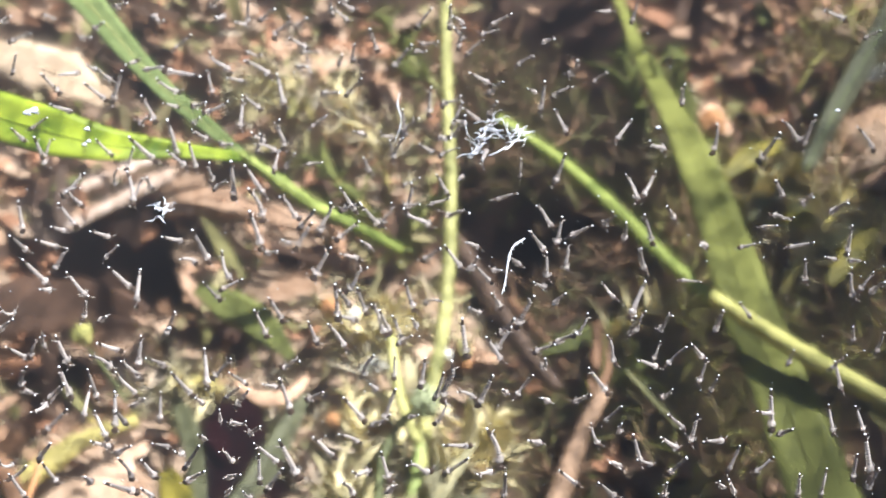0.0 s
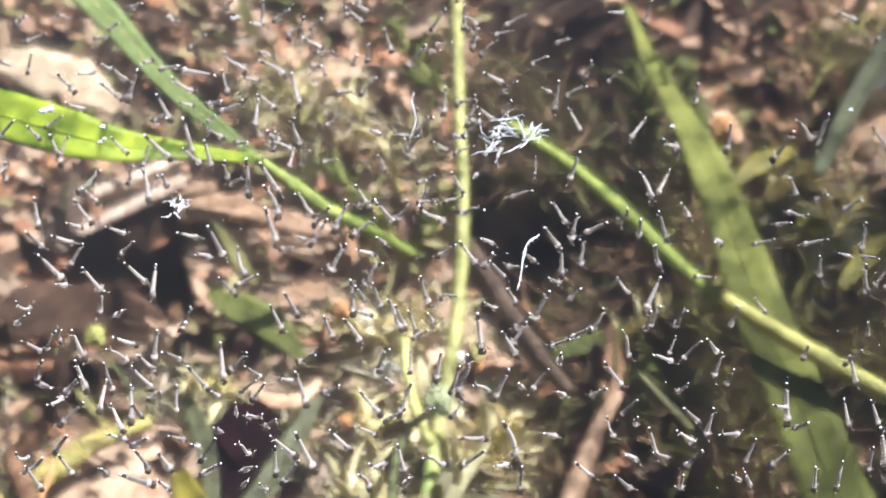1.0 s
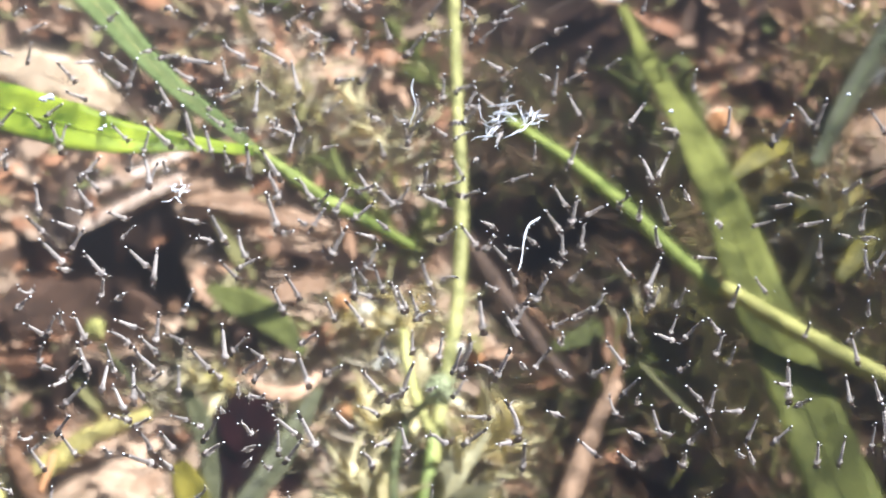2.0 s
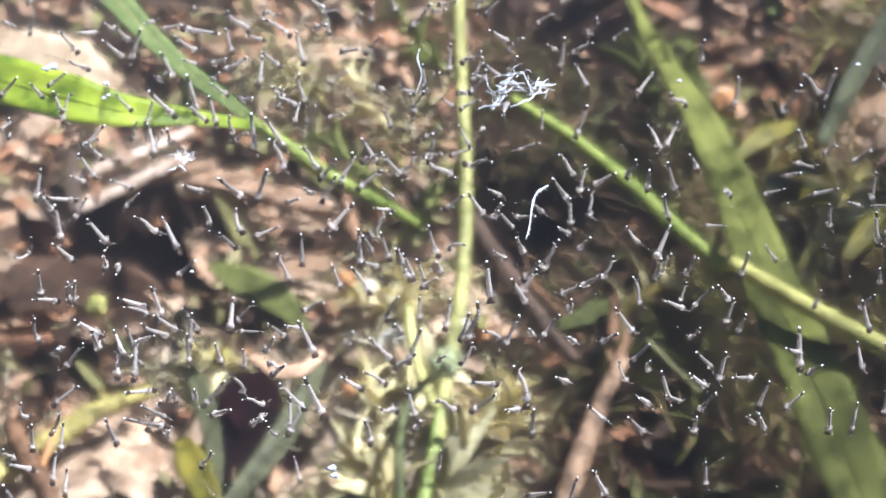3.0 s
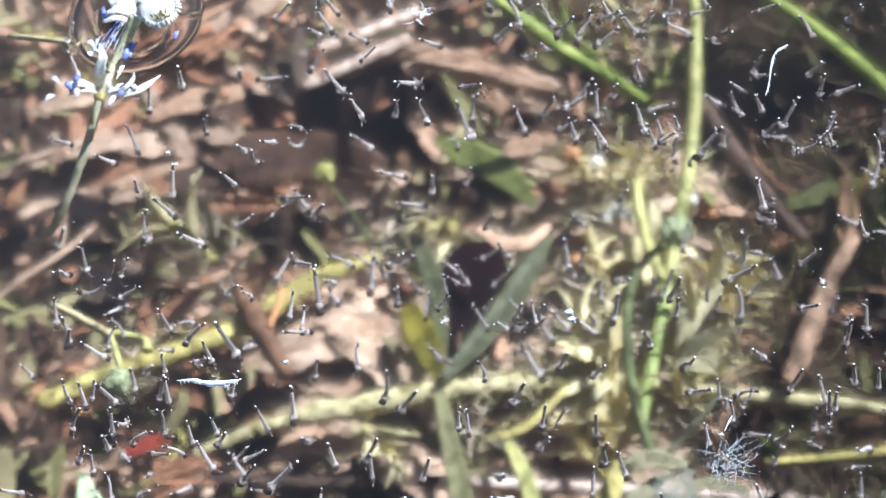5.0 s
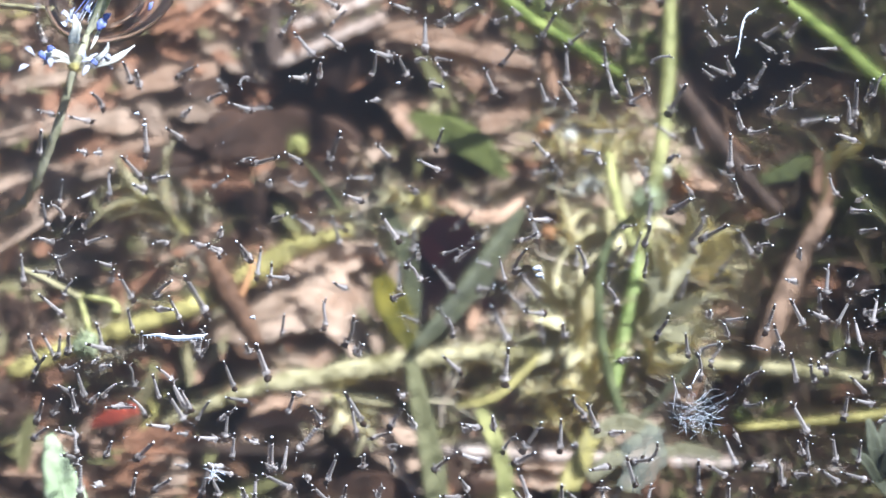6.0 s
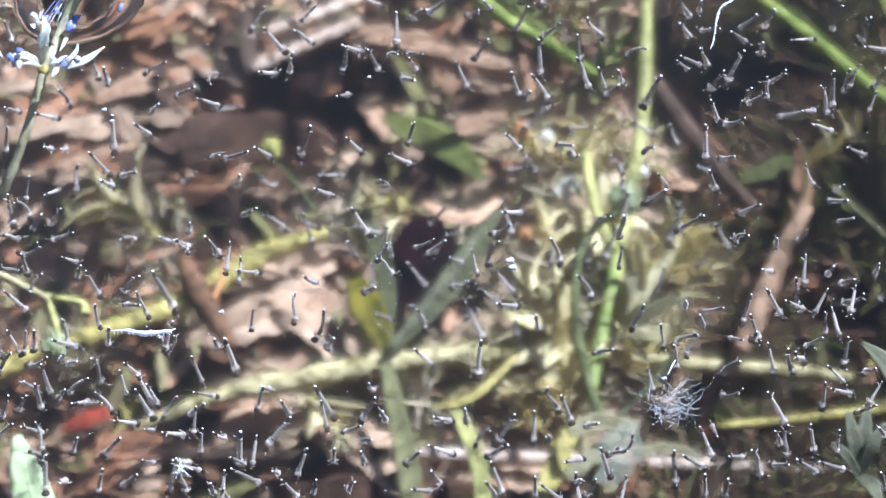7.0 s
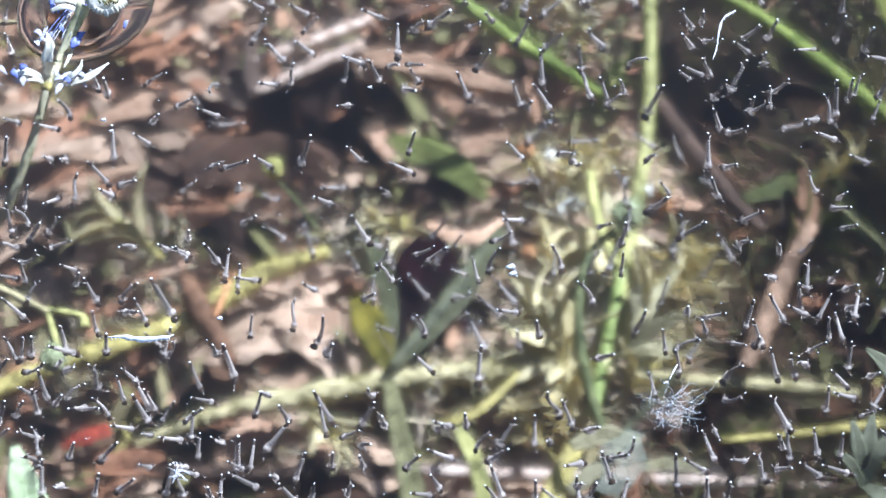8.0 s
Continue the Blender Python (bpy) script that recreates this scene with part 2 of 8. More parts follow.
def lamina(bm, line, widths, thick=0.25, face=(0, -0.45, 1), fold=0.15, ragged=0.0, seed=0, across=4):
    """A leaf blade along a line (metres): widths in millimetres over its length, with thickness and a fold along its middle."""
    up, top, low = Vector(face).normalized(), [], []
    for i, c in enumerate(line):
        d = (line[min(i + 1, len(line) - 1)] - line[max(i - 1, 0)]).normalized()
        side = d.cross(up).normalized()
        nor = side.cross(d).normalized()
        w = taper(widths, i / (len(line) - 1)) * MM / 2
        row_t, row_l = [], []
        for k in range(across + 1):
            s = 2 * k / across - 1
            edge = 1 + ragged * noise.noise(c * 220 + Vector((s * 3, seed, i * 0.4))) * abs(s)
            q = c + side * (s * w * edge) + nor * (abs(s) * w * fold + ragged * 0.5 * w * noise.noise(c * 160 + Vector((s * 1.7, seed * 2, 0))))
            h = nor * thick * MM * (1 - 0.7 * abs(s)) / 2
            row_t.append(bm.verts.new(q + h))
            row_l.append(bm.verts.new(q - h))
        top.append(row_t)
        low.append(row_l)
    n = len(line)
    for i in range(n - 1):
        for k in range(across):
            bm.faces.new((top[i][k], top[i][k + 1], top[i + 1][k + 1], top[i + 1][k]))
            bm.faces.new((low[i][k], low[i + 1][k], low[i + 1][k + 1], low[i][k + 1]))
        bm.faces.new((top[i][0], top[i + 1][0], low[i + 1][0], low[i][0]))
        bm.faces.new((top[i][-1], low[i][-1], low[i + 1][-1], top[i + 1][-1]))
    bm.faces.new([*top[0][::-1], *low[0]])
    bm.faces.new([*top[-1], *low[-1][::-1]])


def blob(bm, place, radius, squash=(1, 1, 1), rough=0.0, sub=2):
    made = bmesh.ops.create_icosphere(bm, subdivisions=sub, radius=radius)
    for v in made["verts"]:
        w = 1 + rough * noise.noise(v.co * (1.6 / radius))
        v.co = Vector([c * s * w for c, s in zip(v.co, squash)]) + Vector(place)


# ---- ground and water ----
HOLLOWS = []
HOLLOWS += zip([(-60.5, 64.2, -86.0), (-81.6, 53.7, -86.0), (-38.6, 12.3, -86.0), (25.1, 70.8, -86.0), (36.7, 95.0, -86.0), (8.7, 119.7, -86.0), (76.4, 46.2, -86.0), (51.2, 112.1, -86.0), (23.7, 20.7, -86.0), (54.6, 38.4, -86.0)], (10, 11, 10, 15, 12, 12, 11, 7, 12, 11))
HOLLOWS += zip([(-36.0, 3.1, -86.0), (-119.4, 4.2, -86.0), (41.3, 51.1, -86.0), (15.2, 13.3, -86.0), (29.6, -15.6, -86.0), (-59.1, -34.0, -86.0), (-52.6, -36.3, -86.0), (19.9, 70.7, -86.0)], (10, 7, 18, 10, 10, 11, 9, 16))
HOLLOWS += zip([(27.8, 81.9, -86.0), (34.5, 38.0, -86.0), (17.7, 126.9, -86.0), (47.3, 71.3, -86.0), (63.2, 21.6, -86.0), (20.8, 12.8, -86.0)], (20, 13, 15, 12, 12, 9))
HOLLOWS += zip([(31.9, 70.0, -86.0), (48.7, 73.1, -86.0), (-36.9, 18.0, -86.0), (43.4, 33.9, -86.0), (14.4, 48.7, -86.0), (13.6, -34.9, -86.0), (34.3, -34.1, -86.0), (-78.2, -34.8, -86.0), (-71.6, -37.2, -86.0), (-62.5, 58.4, -86.0), (-79.0, 27.2, -86.0), (-65.9, 46.9, -86.0)], (15, 13, 14, 12, 12, 9, 9, 7, 7, 10, 9, 8))
HOLLOWS += zip([(14.7, 85.5, -86.0), (21.3, 75.0, -86.0), (13.4, 66.1, -86.0), (32.1, 73.6, -86.0), (42.2, 86.3, -86.0), (25.2, 93.1, -86.0)], (12, 12, 10, 12, 12, 12))


def bed(x, y):
    """The height of the pond bed at a place, in metres."""
    z = -0.085 + 0.010 * noise.noise(Vector((x * 22, y * 22, 3.1))) + 0.004 * noise.noise(Vector((x * 70, y * 70, 9.7)))
    # the banks rise out of the water all round
    z += 0.16 * min(1.0, max(0.0, (max(abs(x), abs(y)) - 0.6) / 0.8))
    for (hx, hy, _), r in HOLLOWS:
        d2 = ((x - hx * MM) ** 2 + (y - hy * MM) ** 2) / (r * MM) ** 2
        if d2 < 6:
            z -= 0.024 * math.exp(-d2)
    return z


def build_ground():
    near = [i * 0.0026 for i in range(-90, 91)]
    far = [0.27, 0.34, 0.45, 0.6, 0.8, 1.0, 1.4, 2.5, 6.0, 15.0, 40.0]
    line = [-v for v in far[::-1]] + near + far
    bm = bmesh.new()
    grid = [[bm.verts.new((x, y + 0.02, bed(x, y + 0.02))) for x in line] for y in line]
    for a, b in zip(grid, grid[1:]):
        for k in range(len(line) - 1):
            bm.faces.new((a[k], a[k + 1], b[k + 1], b[k]))
    ob = new("ground", link_mesh("ground", bm, MUD))
    tagged(ob, "dark brown muddy pond bed and banks", "ground", kind="structure")


def build_water():
    bm = bmesh.new()
    bmesh.ops.create_grid(bm, x_segments=60, y_segments=60, size=1.3)
    ob = new("water", link_mesh("water", bm, water_skin()))
    ob.visible_shadow = False
    tagged(ob, "still clear pond water surface reflecting a pale sky", "water", kind="structure")


build_ground()
build_water()


# ---- stems, blades and sticks ----
def stalk(name, pts, radii, material, label, category, sides=9, knots=0, rough=0.15, group=""):
    """A stalk or stick in one piece, with swollen knots as parts where it has them."""
    root = new(name)
    line = spline(pts)
    root.location = line[0]
    line = [c - line[0] for c in line]
    bm = bmesh.new()
    tube(bm, line, radii, sides, rough, len(pts) * 3.3 + pts[0][0])
    part("shaft", bm, material, root)
    for k in range(knots):
        i = int((k + 0.6) * len(line) / (knots + 0.3))
        i = min(max(i, 1), len(line) - 2)
        r = taper(radii, i / (len(line) - 1)) * MM
        bm = bmesh.new()
        blob(bm, line[i], r * 1.15, (1, 1, 1), 0.3, 2)
        part("knot", bm, material, root)
    return tagged(root, label, category, group)


def blade(name, pts, widths, material, label, category, fold=0.15, ragged=0.05, thick=0.3, rib=None, face=(0, -0.45, 1), group=""):
    """A long leaf: the blade and a raised midrib."""
    root = new(name)
    line = spline(pts)
    root.location = line[0]
    line = [c - line[0] for c in line]
    bm = bmesh.new()
    lamina(bm, line, widths, thick, face, fold, ragged, pts[0][0], 6)
    part("blade", bm, material, root)
    bm = bmesh.new()
    up = Vector(face).normalized() * 0.10 * MM
    tube(bm, [c + up for c in line], [max(0.12, w * 0.035) for w in widths], 6)
    part("midrib", bm, rib or material, root, "paler raised midrib")
    return tagged(root, label, category, group)


# the long leaf and the stem that it grows from
blade("water_grass", [(-112.5, 52.8, -20.0), (-101.3, 50.7, -21.0), (-93.5, 49.1, -22.0), (-86.9, 47.6, -23.0), (-75.6, 44.6, -24.0), (-64.9, 44.3, -27.0), (-54.3, 46.0, -30.0), (-47.0, 47.7, -33.0), (-40.6, 49.4, -36.0)], [7, 8.4, 9.4, 9.8, 9.6, 6.4, 3.6, 2.4, 1.9], BRIGHT,
      "long bright green blade bent across the shallow water", "grass blade", rib=BRIGHT)
blade("water_grass", [(-83.9, 104.9, -44.0), (-75.3, 93.7, -42.4), (-65.6, 79.6, -40.8), (-57.2, 68.3, -39.2), (-49.4, 59.6, -37.6), (-40.8, 50.0, -36.0)], [6.4, 6.0, 4.6, 3.8, 3.2, 1.8], BLADE,
      "long green blade leaning under the water surface", "grass blade", rib=STEM)
stalk("plant_stem", [(-41.3, 50.3, -36.0), (-32.6, 44.9, -39.0), (-26.0, 43.1, -44.0), (-17.1, 42.7, -50.5), (-9.3, 43.6, -58.0)], [1.0, 1.5, 1.5, 1.3, 1.0], LIMESTEM,
      "thin yellow-green stem lying under the water", "stem", knots=2)
# the upright stem in the middle
stalk("plant_stem", [(-2.1, 111.9, -46.0), (-1.4, 93.9, -48.0), (-0.7, 76.5, -50.0), (0.2, 60.6, -53.0), (0.5, 43.7, -56.0), (-0.1, 28.8, -59.0), (-1.7, 17.0, -62.0), (-3.4, 3.5, -64.0), (-4.9, -10.9, -66.0)], [1.25, 1.35, 1.45, 1.5, 1.5], STEM,
      "tall yellow-green stem of a submerged water plant", "stem", knots=3)
stalk("plant_stem", [(-4.1, 3.3, -64.0), (-4.9, -6.8, -64.0), (-6.1, -15.9, -64.0), (-7.4, -24.8, -64.0), (-8.5, -34.1, -64.0)], [1.1, 1.3, 1.2], FRESH,
      "fresh green stem foot of a submerged water plant", "stem", knots=1)
stalk("plant_stem", [(-4.3, 0.8, -52.0), (-8.4, -3.7, -52.0), (-10.9, -10.5, -52.0), (-11.4, -20.2, -52.0), (-10.5, -30.8, -52.0), (-8.7, -39.8, -52.0), (-6.3, -48.0, -52.0)], [0.7, 0.9, 1.0, 1.0], DEEPSTEM,
      "dark green stem bent over beside a tall stem", "stem", knots=1)
stalk("plant_stem", [(-10.8, 23.3, -60.0), (-9.5, 14.2, -60.0), (-7.5, 5.4, -60.0), (-4.9, -1.7, -60.0)], [1.0, 1.15, 1.1], STEM,
      "yellow-green side stem beside a tall stem", "stem")
# the slanting stems
stalk("plant_stem", [(10.2, 81.1, -60.0), (16.0, 75.9, -60.0), (24.3, 68.3, -60.0), (35.9, 55.2, -60.0), (41.5, 47.7, -60.0), (47.7, 40.5, -60.0), (53.9, 33.5, -60.0)], [1.1, 1.5, 1.6, 1.5], LIMESTEM,
      "straight green stem slanting down through dark water", "stem", knots=1)
stalk("plant_stem", [(52.0, 25.2, -47.0), (60.1, 18.3, -46.5), (71.9, 9.0, -46.0), (83.8, 0.1, -45.5), (90.9, -4.8, -45.0)], [1.5, 1.9, 2.2], PALESTEM,
      "pale yellow-green stem slanting behind a broad blade", "stem", knots=1)
blade("broad_blade", [(37.0, 131.7, -75.0), (41.4, 110.0, -70.0), (46.3, 88.4, -62.5), (51.0, 71.0, -58.8), (55.1, 52.6, -56.4), (58.0, 36.3, -54.0), (61.6, 20.5, -53.2), (66.1, 4.0, -52.4), (70.2, -13.0, -51.6), (73.2, -25.7, -50.8), (76.6, -41.5, -50.0)], [2.0, 3.2, 5.0, 7.6, 9.4, 10.2, 11, 12, 13, 13.2, 13], SHADE_RIBBON,
      "broad green ribbon leaf standing in shaded water", "ribbon leaf", fold=0.1, ragged=0.1, rib=SHADE_RIBBON)
blade("water_grass", [(98.2, 113.0, -52.0), (89.4, 95.4, -52.0), (80.9, 78.5, -52.0), (73.3, 61.4, -52.0)], [5.5, 5, 4.5, 3], GREYBLADE,
      "dull grey-green blade in shaded water", "grass blade", rib=BLADE)
# sticks low in the water
stalk("yellow_stick", [(-121.0, -32.5, -66.0), (-107.6, -24.4, -66.0), (-97.7, -19.6, -66.0), (-87.8, -14.3, -66.0), (-79.1, -6.9, -66.0), (-71.2, 0.3, -66.0), (-60.4, 6.4, -66.0)], [1.7, 1.9, 2.1, 2.2, 1.5], YELLOWSTEM,
      "pale yellow stick lying slanted over the litter", "stick", knots=2, rough=0.5)
stalk("yellow_stick", [(-90.4, -41.3, -68.0), (-81.8, -36.1, -68.0), (-74.0, -32.3, -68.0), (-65.9, -29.9, -68.0), (-54.7, -26.9, -68.0), (-46.0, -24.4, -68.0), (-36.1, -22.7, -68.0), (-23.7, -21.0, -68.0), (-10.1, -19.1, -68.0)], [0.9, 1.3, 2.0, 2.1, 2.1, 2.0, 1.7], STRAW,
      "pale knobbly straw-coloured stick lying over the litter", "stick", knots=3, rough=0.6)
stalk("yellow_stick", [(-11.1, -20.0, -68.0), (5.5, -22.1, -68.0), (15.9, -22.9, -68.0), (28.2, -23.5, -68.0), (39.4, -24.8, -68.0)], [1.3, 1.4, 1.5, 1.2], STRAW,
      "pale yellow stick lying in shaded water", "stick", knots=2)
stalk("dead_stick", [(-39.3, -42.0, -72.0), (-22.7, -42.3, -72.0), (-2.3, -42.6, -72.0), (17.9, -42.6, -72.0), (34.0, -43.0, -72.0)], [1.3, 1.4, 1.3, 0.9], PEELED,
      "straight peeled tan stick lying over dark mud", "stick", knots=2)
stalk("dead_stick", [(-88.2, -43.2, -73.0), (-69.0, -43.2, -73.0), (-53.5, -42.2, -73.0), (-38.7, -41.3, -73.0)], [1.2, 1.6, 1.6], DARKTWIG,
      "dark rotten stick lying over dark mud", "stick", knots=2)
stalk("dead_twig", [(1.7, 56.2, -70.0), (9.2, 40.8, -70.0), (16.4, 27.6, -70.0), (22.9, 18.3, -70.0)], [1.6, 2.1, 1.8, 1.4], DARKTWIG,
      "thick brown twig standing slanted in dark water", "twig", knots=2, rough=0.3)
stalk("dead_twig", [(31.7, 14.1, -64.0), (25.9, -0.3, -64.0), (22.0, -13.5, -64.0), (18.6, -22.7, -64.0)], [1.4, 1.8, 2.2, 1.6], TWIG, "peeled pinkish twig end in dark water", "twig", rough=0.5)
stalk("dead_twig", [(-86.2, -4.9, -62.0), (-82.8, -11.5, -62.0), (-79.2, -17.9, -62.0), (-74.3, -26.5, -62.0)], [1.7, 2.2, 2.2, 1.4], BROWN,
      "stubby brown twig end with a swollen tip", "twig", knots=1, rough=0.35)
stalk("dead_twig", [(-69.5, 122.1, -77.0), (-59.0, 112.9, -77.0), (-48.1, 103.9, -77.0)], [1.8, 2.0, 1.6], TWIG, "short orange-brown twig in the litter", "twig", rough=0.3)
stalk("dead_twig", [(-86.5, 63.3, -78.5), (-75.0, 69.3, -78.5), (-63.3, 74.7, -78.5), (-53.7, 77.3, -78.5)], [1.6, 1.9, 1.5], TWIG, "long reddish-brown twig lying in the litter", "twig", rough=0.3, knots=1)
stalk("dead_twig", [(-61.1, 67.0, -75.5), (-47.8, 67.6, -75.5), (-35.5, 65.2, -75.5), (-25.7, 61.7, -75.5)], [1.8, 2.4, 1.8], TAN, "peeled pale tan twig lying in the litter", "twig", rough=0.3, knots=1)
stalk("dead_twig", [(12.9, 44.6, -75.5), (19.9, 34.6, -75.5), (26.8, 24.2, -75.5), (32.4, 16.8, -75.5)], [1.0, 1.5, 1.2], BROWN, "brown twig lying slanted under water", "twig", rough=0.3)
stalk("dead_twig", [(18.8, 36.4, -77.0), (29.3, 42.4, -77.0), (38.9, 47.8, -77.0), (49.7, 52.7, -77.0)], [1.4, 1.6, 1.2], BROWN, "thin reddish-brown twig under water", "twig", rough=0.3)
stalk("dead_twig", [(82.1, 132.9, -75.5), (90.4, 122.6, -75.5), (97.2, 112.5, -75.5)], [2.0, 2.2, 2.0], TWIG, "thick tan twig lying in shaded water", "twig", rough=0.3)
stalk("dead_twig", [(-82.1, 61.0, -75.5), (-72.8, 67.7, -75.5), (-60.6, 76.7, -75.5)], [1.2, 1.4, 1.5], PEELED, "pale brown twig lying over brown leaves", "twig", rough=0.3)
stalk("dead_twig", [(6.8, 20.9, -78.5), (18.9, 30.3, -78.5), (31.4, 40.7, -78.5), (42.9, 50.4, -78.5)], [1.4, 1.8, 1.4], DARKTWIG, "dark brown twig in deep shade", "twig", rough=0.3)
stalk("thin_stem", [(-128.3, 18.8, -20.0), (-120.0, 12.3, -14.0), (-115.1, 9.9, -12.0), (-110.6, 8.0, -10.0)], [0.6, 0.55, 0.5, 0.3], STRAW, "thin tan stem end lying near the surface", "stem")
stalk("thin_stem", [(-112.5, -35.4, -32.0), (-107.0, -38.3, -32.0), (-100.7, -42.0, -32.0)], [0.6, 0.75, 0.75], STRAW, "thin pale stem near the surface", "stem")
stalk("thin_stem", [(-101.4, -41.0, -32.0), (-97.6, -41.9, -32.0), (-94.7, -42.7, -32.0), (-93.9, -45.0, -32.0)], [0.55, 0.65, 0.7, 1.0], STEM, "short bright green side shoot", "stem")
stalk("thin_stem", [(-101.2, -41.2, -32.0), (-99.3, -45.8, -32.0), (-97.7, -50.1, -32.0)], [0.5, 0.6, 0.6], STEM, "short bright green stalk of a fuzzy seed head", "stem")
stalk("thin_stem", [(6.5, -28.9, -58.0), (0.8, -37.9, -58.0), (-4.0, -44.4, -58.0)], [0.7, 0.7, 0.6], GREYBLADE, "thin grey-green stem under water", "stem")
stalk("thin_stem", [(13.6, -46.2, -56.0), (26.8, -44.4, -56.0), (36.7, -42.5, -56.0), (46.5, -40.4, -56.0)], [0.8, 1.0, 1.1], YELLOWSTEM, "thin yellow-green stem lying in shaded water", "stem", knots=1)
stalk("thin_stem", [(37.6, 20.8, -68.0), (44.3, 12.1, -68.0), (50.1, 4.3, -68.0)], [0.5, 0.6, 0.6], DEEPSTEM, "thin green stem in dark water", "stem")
stalk("thin_stem", [(-70.6, 19.1, -60.0), (-66.1, 13.1, -60.0), (-61.6, 6.2, -60.0)], [0.3, 0.4, 0.4], DEEPSTEM, "thin green stalk of a round bud", "stem")
# leaves growing from the joint of the pale stick
blade("water_leaf", [(-45.9, -24.3, -66.0), (-47.7, -18.5, -66.0), (-50.6, -12.3, -66.0), (-53.5, -5.6, -66.0)], [1.0, 5.2, 6.8, 3.4], YELLOWLEAF,
      "spoon-shaped leaf turning from green to yellow", "leaf", fold=0.25)
blade("water_leaf", [(-45.4, -24.6, -64.0), (-39.6, -15.7, -64.0), (-34.4, -6.4, -64.0), (-30.2, 3.9, -64.0), (-27.1, 11.7, -64.0)], [1.8, 4.2, 5.2, 4.2, 1.6], GREYBLADE,
      "long limp grey-green leaf under water", "leaf", fold=0.2)
blade("water_leaf", [(-45.8, -25.9, -66.0), (-43.3, -36.5, -66.0), (-40.4, -47.9, -66.0), (-38.1, -59.0, -66.0)], [2.4, 3.6, 4.2, 4.2], PALEOLIVE,
      "long limp grey-green leaf hanging from a stick", "leaf", fold=0.25)
blade("water_leaf", [(-46.0, -20.2, -68.0), (-47.2, -7.6, -68.0), (-50.2, 5.3, -68.0), (-54.1, 14.5, -68.0)], [1.6, 3.2, 4.2, 2.4], GREYBLADE,
      "upright grey-green leaf beside dark mud", "leaf", fold=0.25)
blade("water_leaf", [(-51.8, 40.2, -68.0), (-44.6, 36.0, -68.0), (-37.5, 31.5, -68.0), (-30.8, 23.4, -68.0)], [2, 7, 7, 2], OLIVE, "olive green leaf lying over the litter", "leaf", fold=0.15)
blade("water_leaf", [(-32.4, -37.9, -64.0), (-29.8, -43.3, -64.0), (-27.4, -50.2, -64.0), (-25.8, -60.0, -64.0)], [1.8, 2.8, 3.0, 3.0], STEM, "pale green strap leaf hanging from a stick", "leaf", fold=0.25)
blade("water_leaf", [(-36.5, -37.5, -64.0), (-30.1, -35.2, -64.0), (-25.2, -29.7, -64.0), (-21.9, -24.6, -64.0)], [1.0, 1.6, 1.5, 0.8], YELLOWSTEM, "narrow yellow-green leaf over the litter", "leaf", fold=0.25)
blade("water_leaf", [(-16.8, -58.7, -63.5), (-13.7, -50.0, -63.5), (-11.4, -42.4, -63.5)], [3.0, 4.2, 3.0], YELLOWSTEM, "yellow-green strap leaf at the foot of a stem", "leaf", fold=0.25)
blade("water_grass", [(-100.4, -72.9, -30.0), (-98.3, -78.6, -30.0), (-95.6, -85.3, -30.0), (-92.1, -93.9, -30.0)], [1.5, 4.6, 6.6, 8], PALE, "broad pale green blade tip sunlit under the water", "grass blade", fold=0.1, rib=PALE)
blade("pale_leaf", [(33.8, -66.7, -8.0), (36.6, -69.9, -8.0), (39.8, -75.4, -8.0)], [0.6, 2.6, 4], ROSETTE, "pale pointed leaf just under the surface", "leaf", fold=0.2)
for end, wide in (((32.9, -67.7, -24.0), 2.6), ((36.1, -66.4, -24.0), 2.8), ((38.8, -69.8, -24.0), 2.4), ((30.0, -74.1, -24.0), 1.8), ((36.8, -88.8, -20.0), 3.0)):
    mid = (34.7, -75.9, -30.0)
    blade("pale_leaf", [mid, tuple((a + b) / 2 + (0, 0, 1.5)[k] for k, (a, b) in enumerate(zip(mid, end))), end], [1.5, wide, 0.8], ROSETTE,
          "pale grey-green leaf of a small star-shaped rosette", "leaf", fold=0.25, group="leaves of the pale rosette")
def rosette(centre, ends, width, material, label):
    root = new("water_rosette")
    root.location = Vector(centre) * MM
    for k, e in enumerate(ends):
        d = Vector(e) - Vector(centre)
        bm = bmesh.new()
        lamina(bm, spline([(0, 0, 0), tuple(d * 0.45 + Vector((0, 0, 1.6))), tuple(d)], 5), [0.8, width * (0.8 + 0.1 * (k % 4)), width, 0.4], 0.3, (0.2, -0.1, 1), 0.25, 0.25, k * 1.7, 4)
        part("leaf", bm, material, root)
        bm = bmesh.new()
        tube(bm, [c + Vector((0, 0, 0.12 * MM)) for c in spline([(0, 0, 0), tuple(d * 0.45 + Vector((0, 0, 1.6))), tuple(d * 0.95)], 5)], [0.22, 0.16, 0.08], 5)
        part("midrib", bm, STRAW, root)
    return tagged(root, label, "water plant")


rosette((-12.5, -17.8, -68.0), [(-21.5, -9.1, -58.0), (-27.5, -14.2, -62.0), (-23.6, -22.9, -56.0), (-18.8, -14.9, -54.0), (-15.1, -12.0, -54.0), (-22.8, -27.4, -64.0), (-17.8, -30.1, -62.0), (-27.0, -20.0, -66.0)], 3.4, SPRIG, "pale cream-yellow rosette of narrow leaves round a stem foot")
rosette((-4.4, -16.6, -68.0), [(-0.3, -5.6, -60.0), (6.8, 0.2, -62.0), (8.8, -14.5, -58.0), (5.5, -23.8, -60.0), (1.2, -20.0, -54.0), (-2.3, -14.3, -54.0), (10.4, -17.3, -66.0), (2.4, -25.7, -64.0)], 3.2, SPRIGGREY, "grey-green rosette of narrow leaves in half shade")
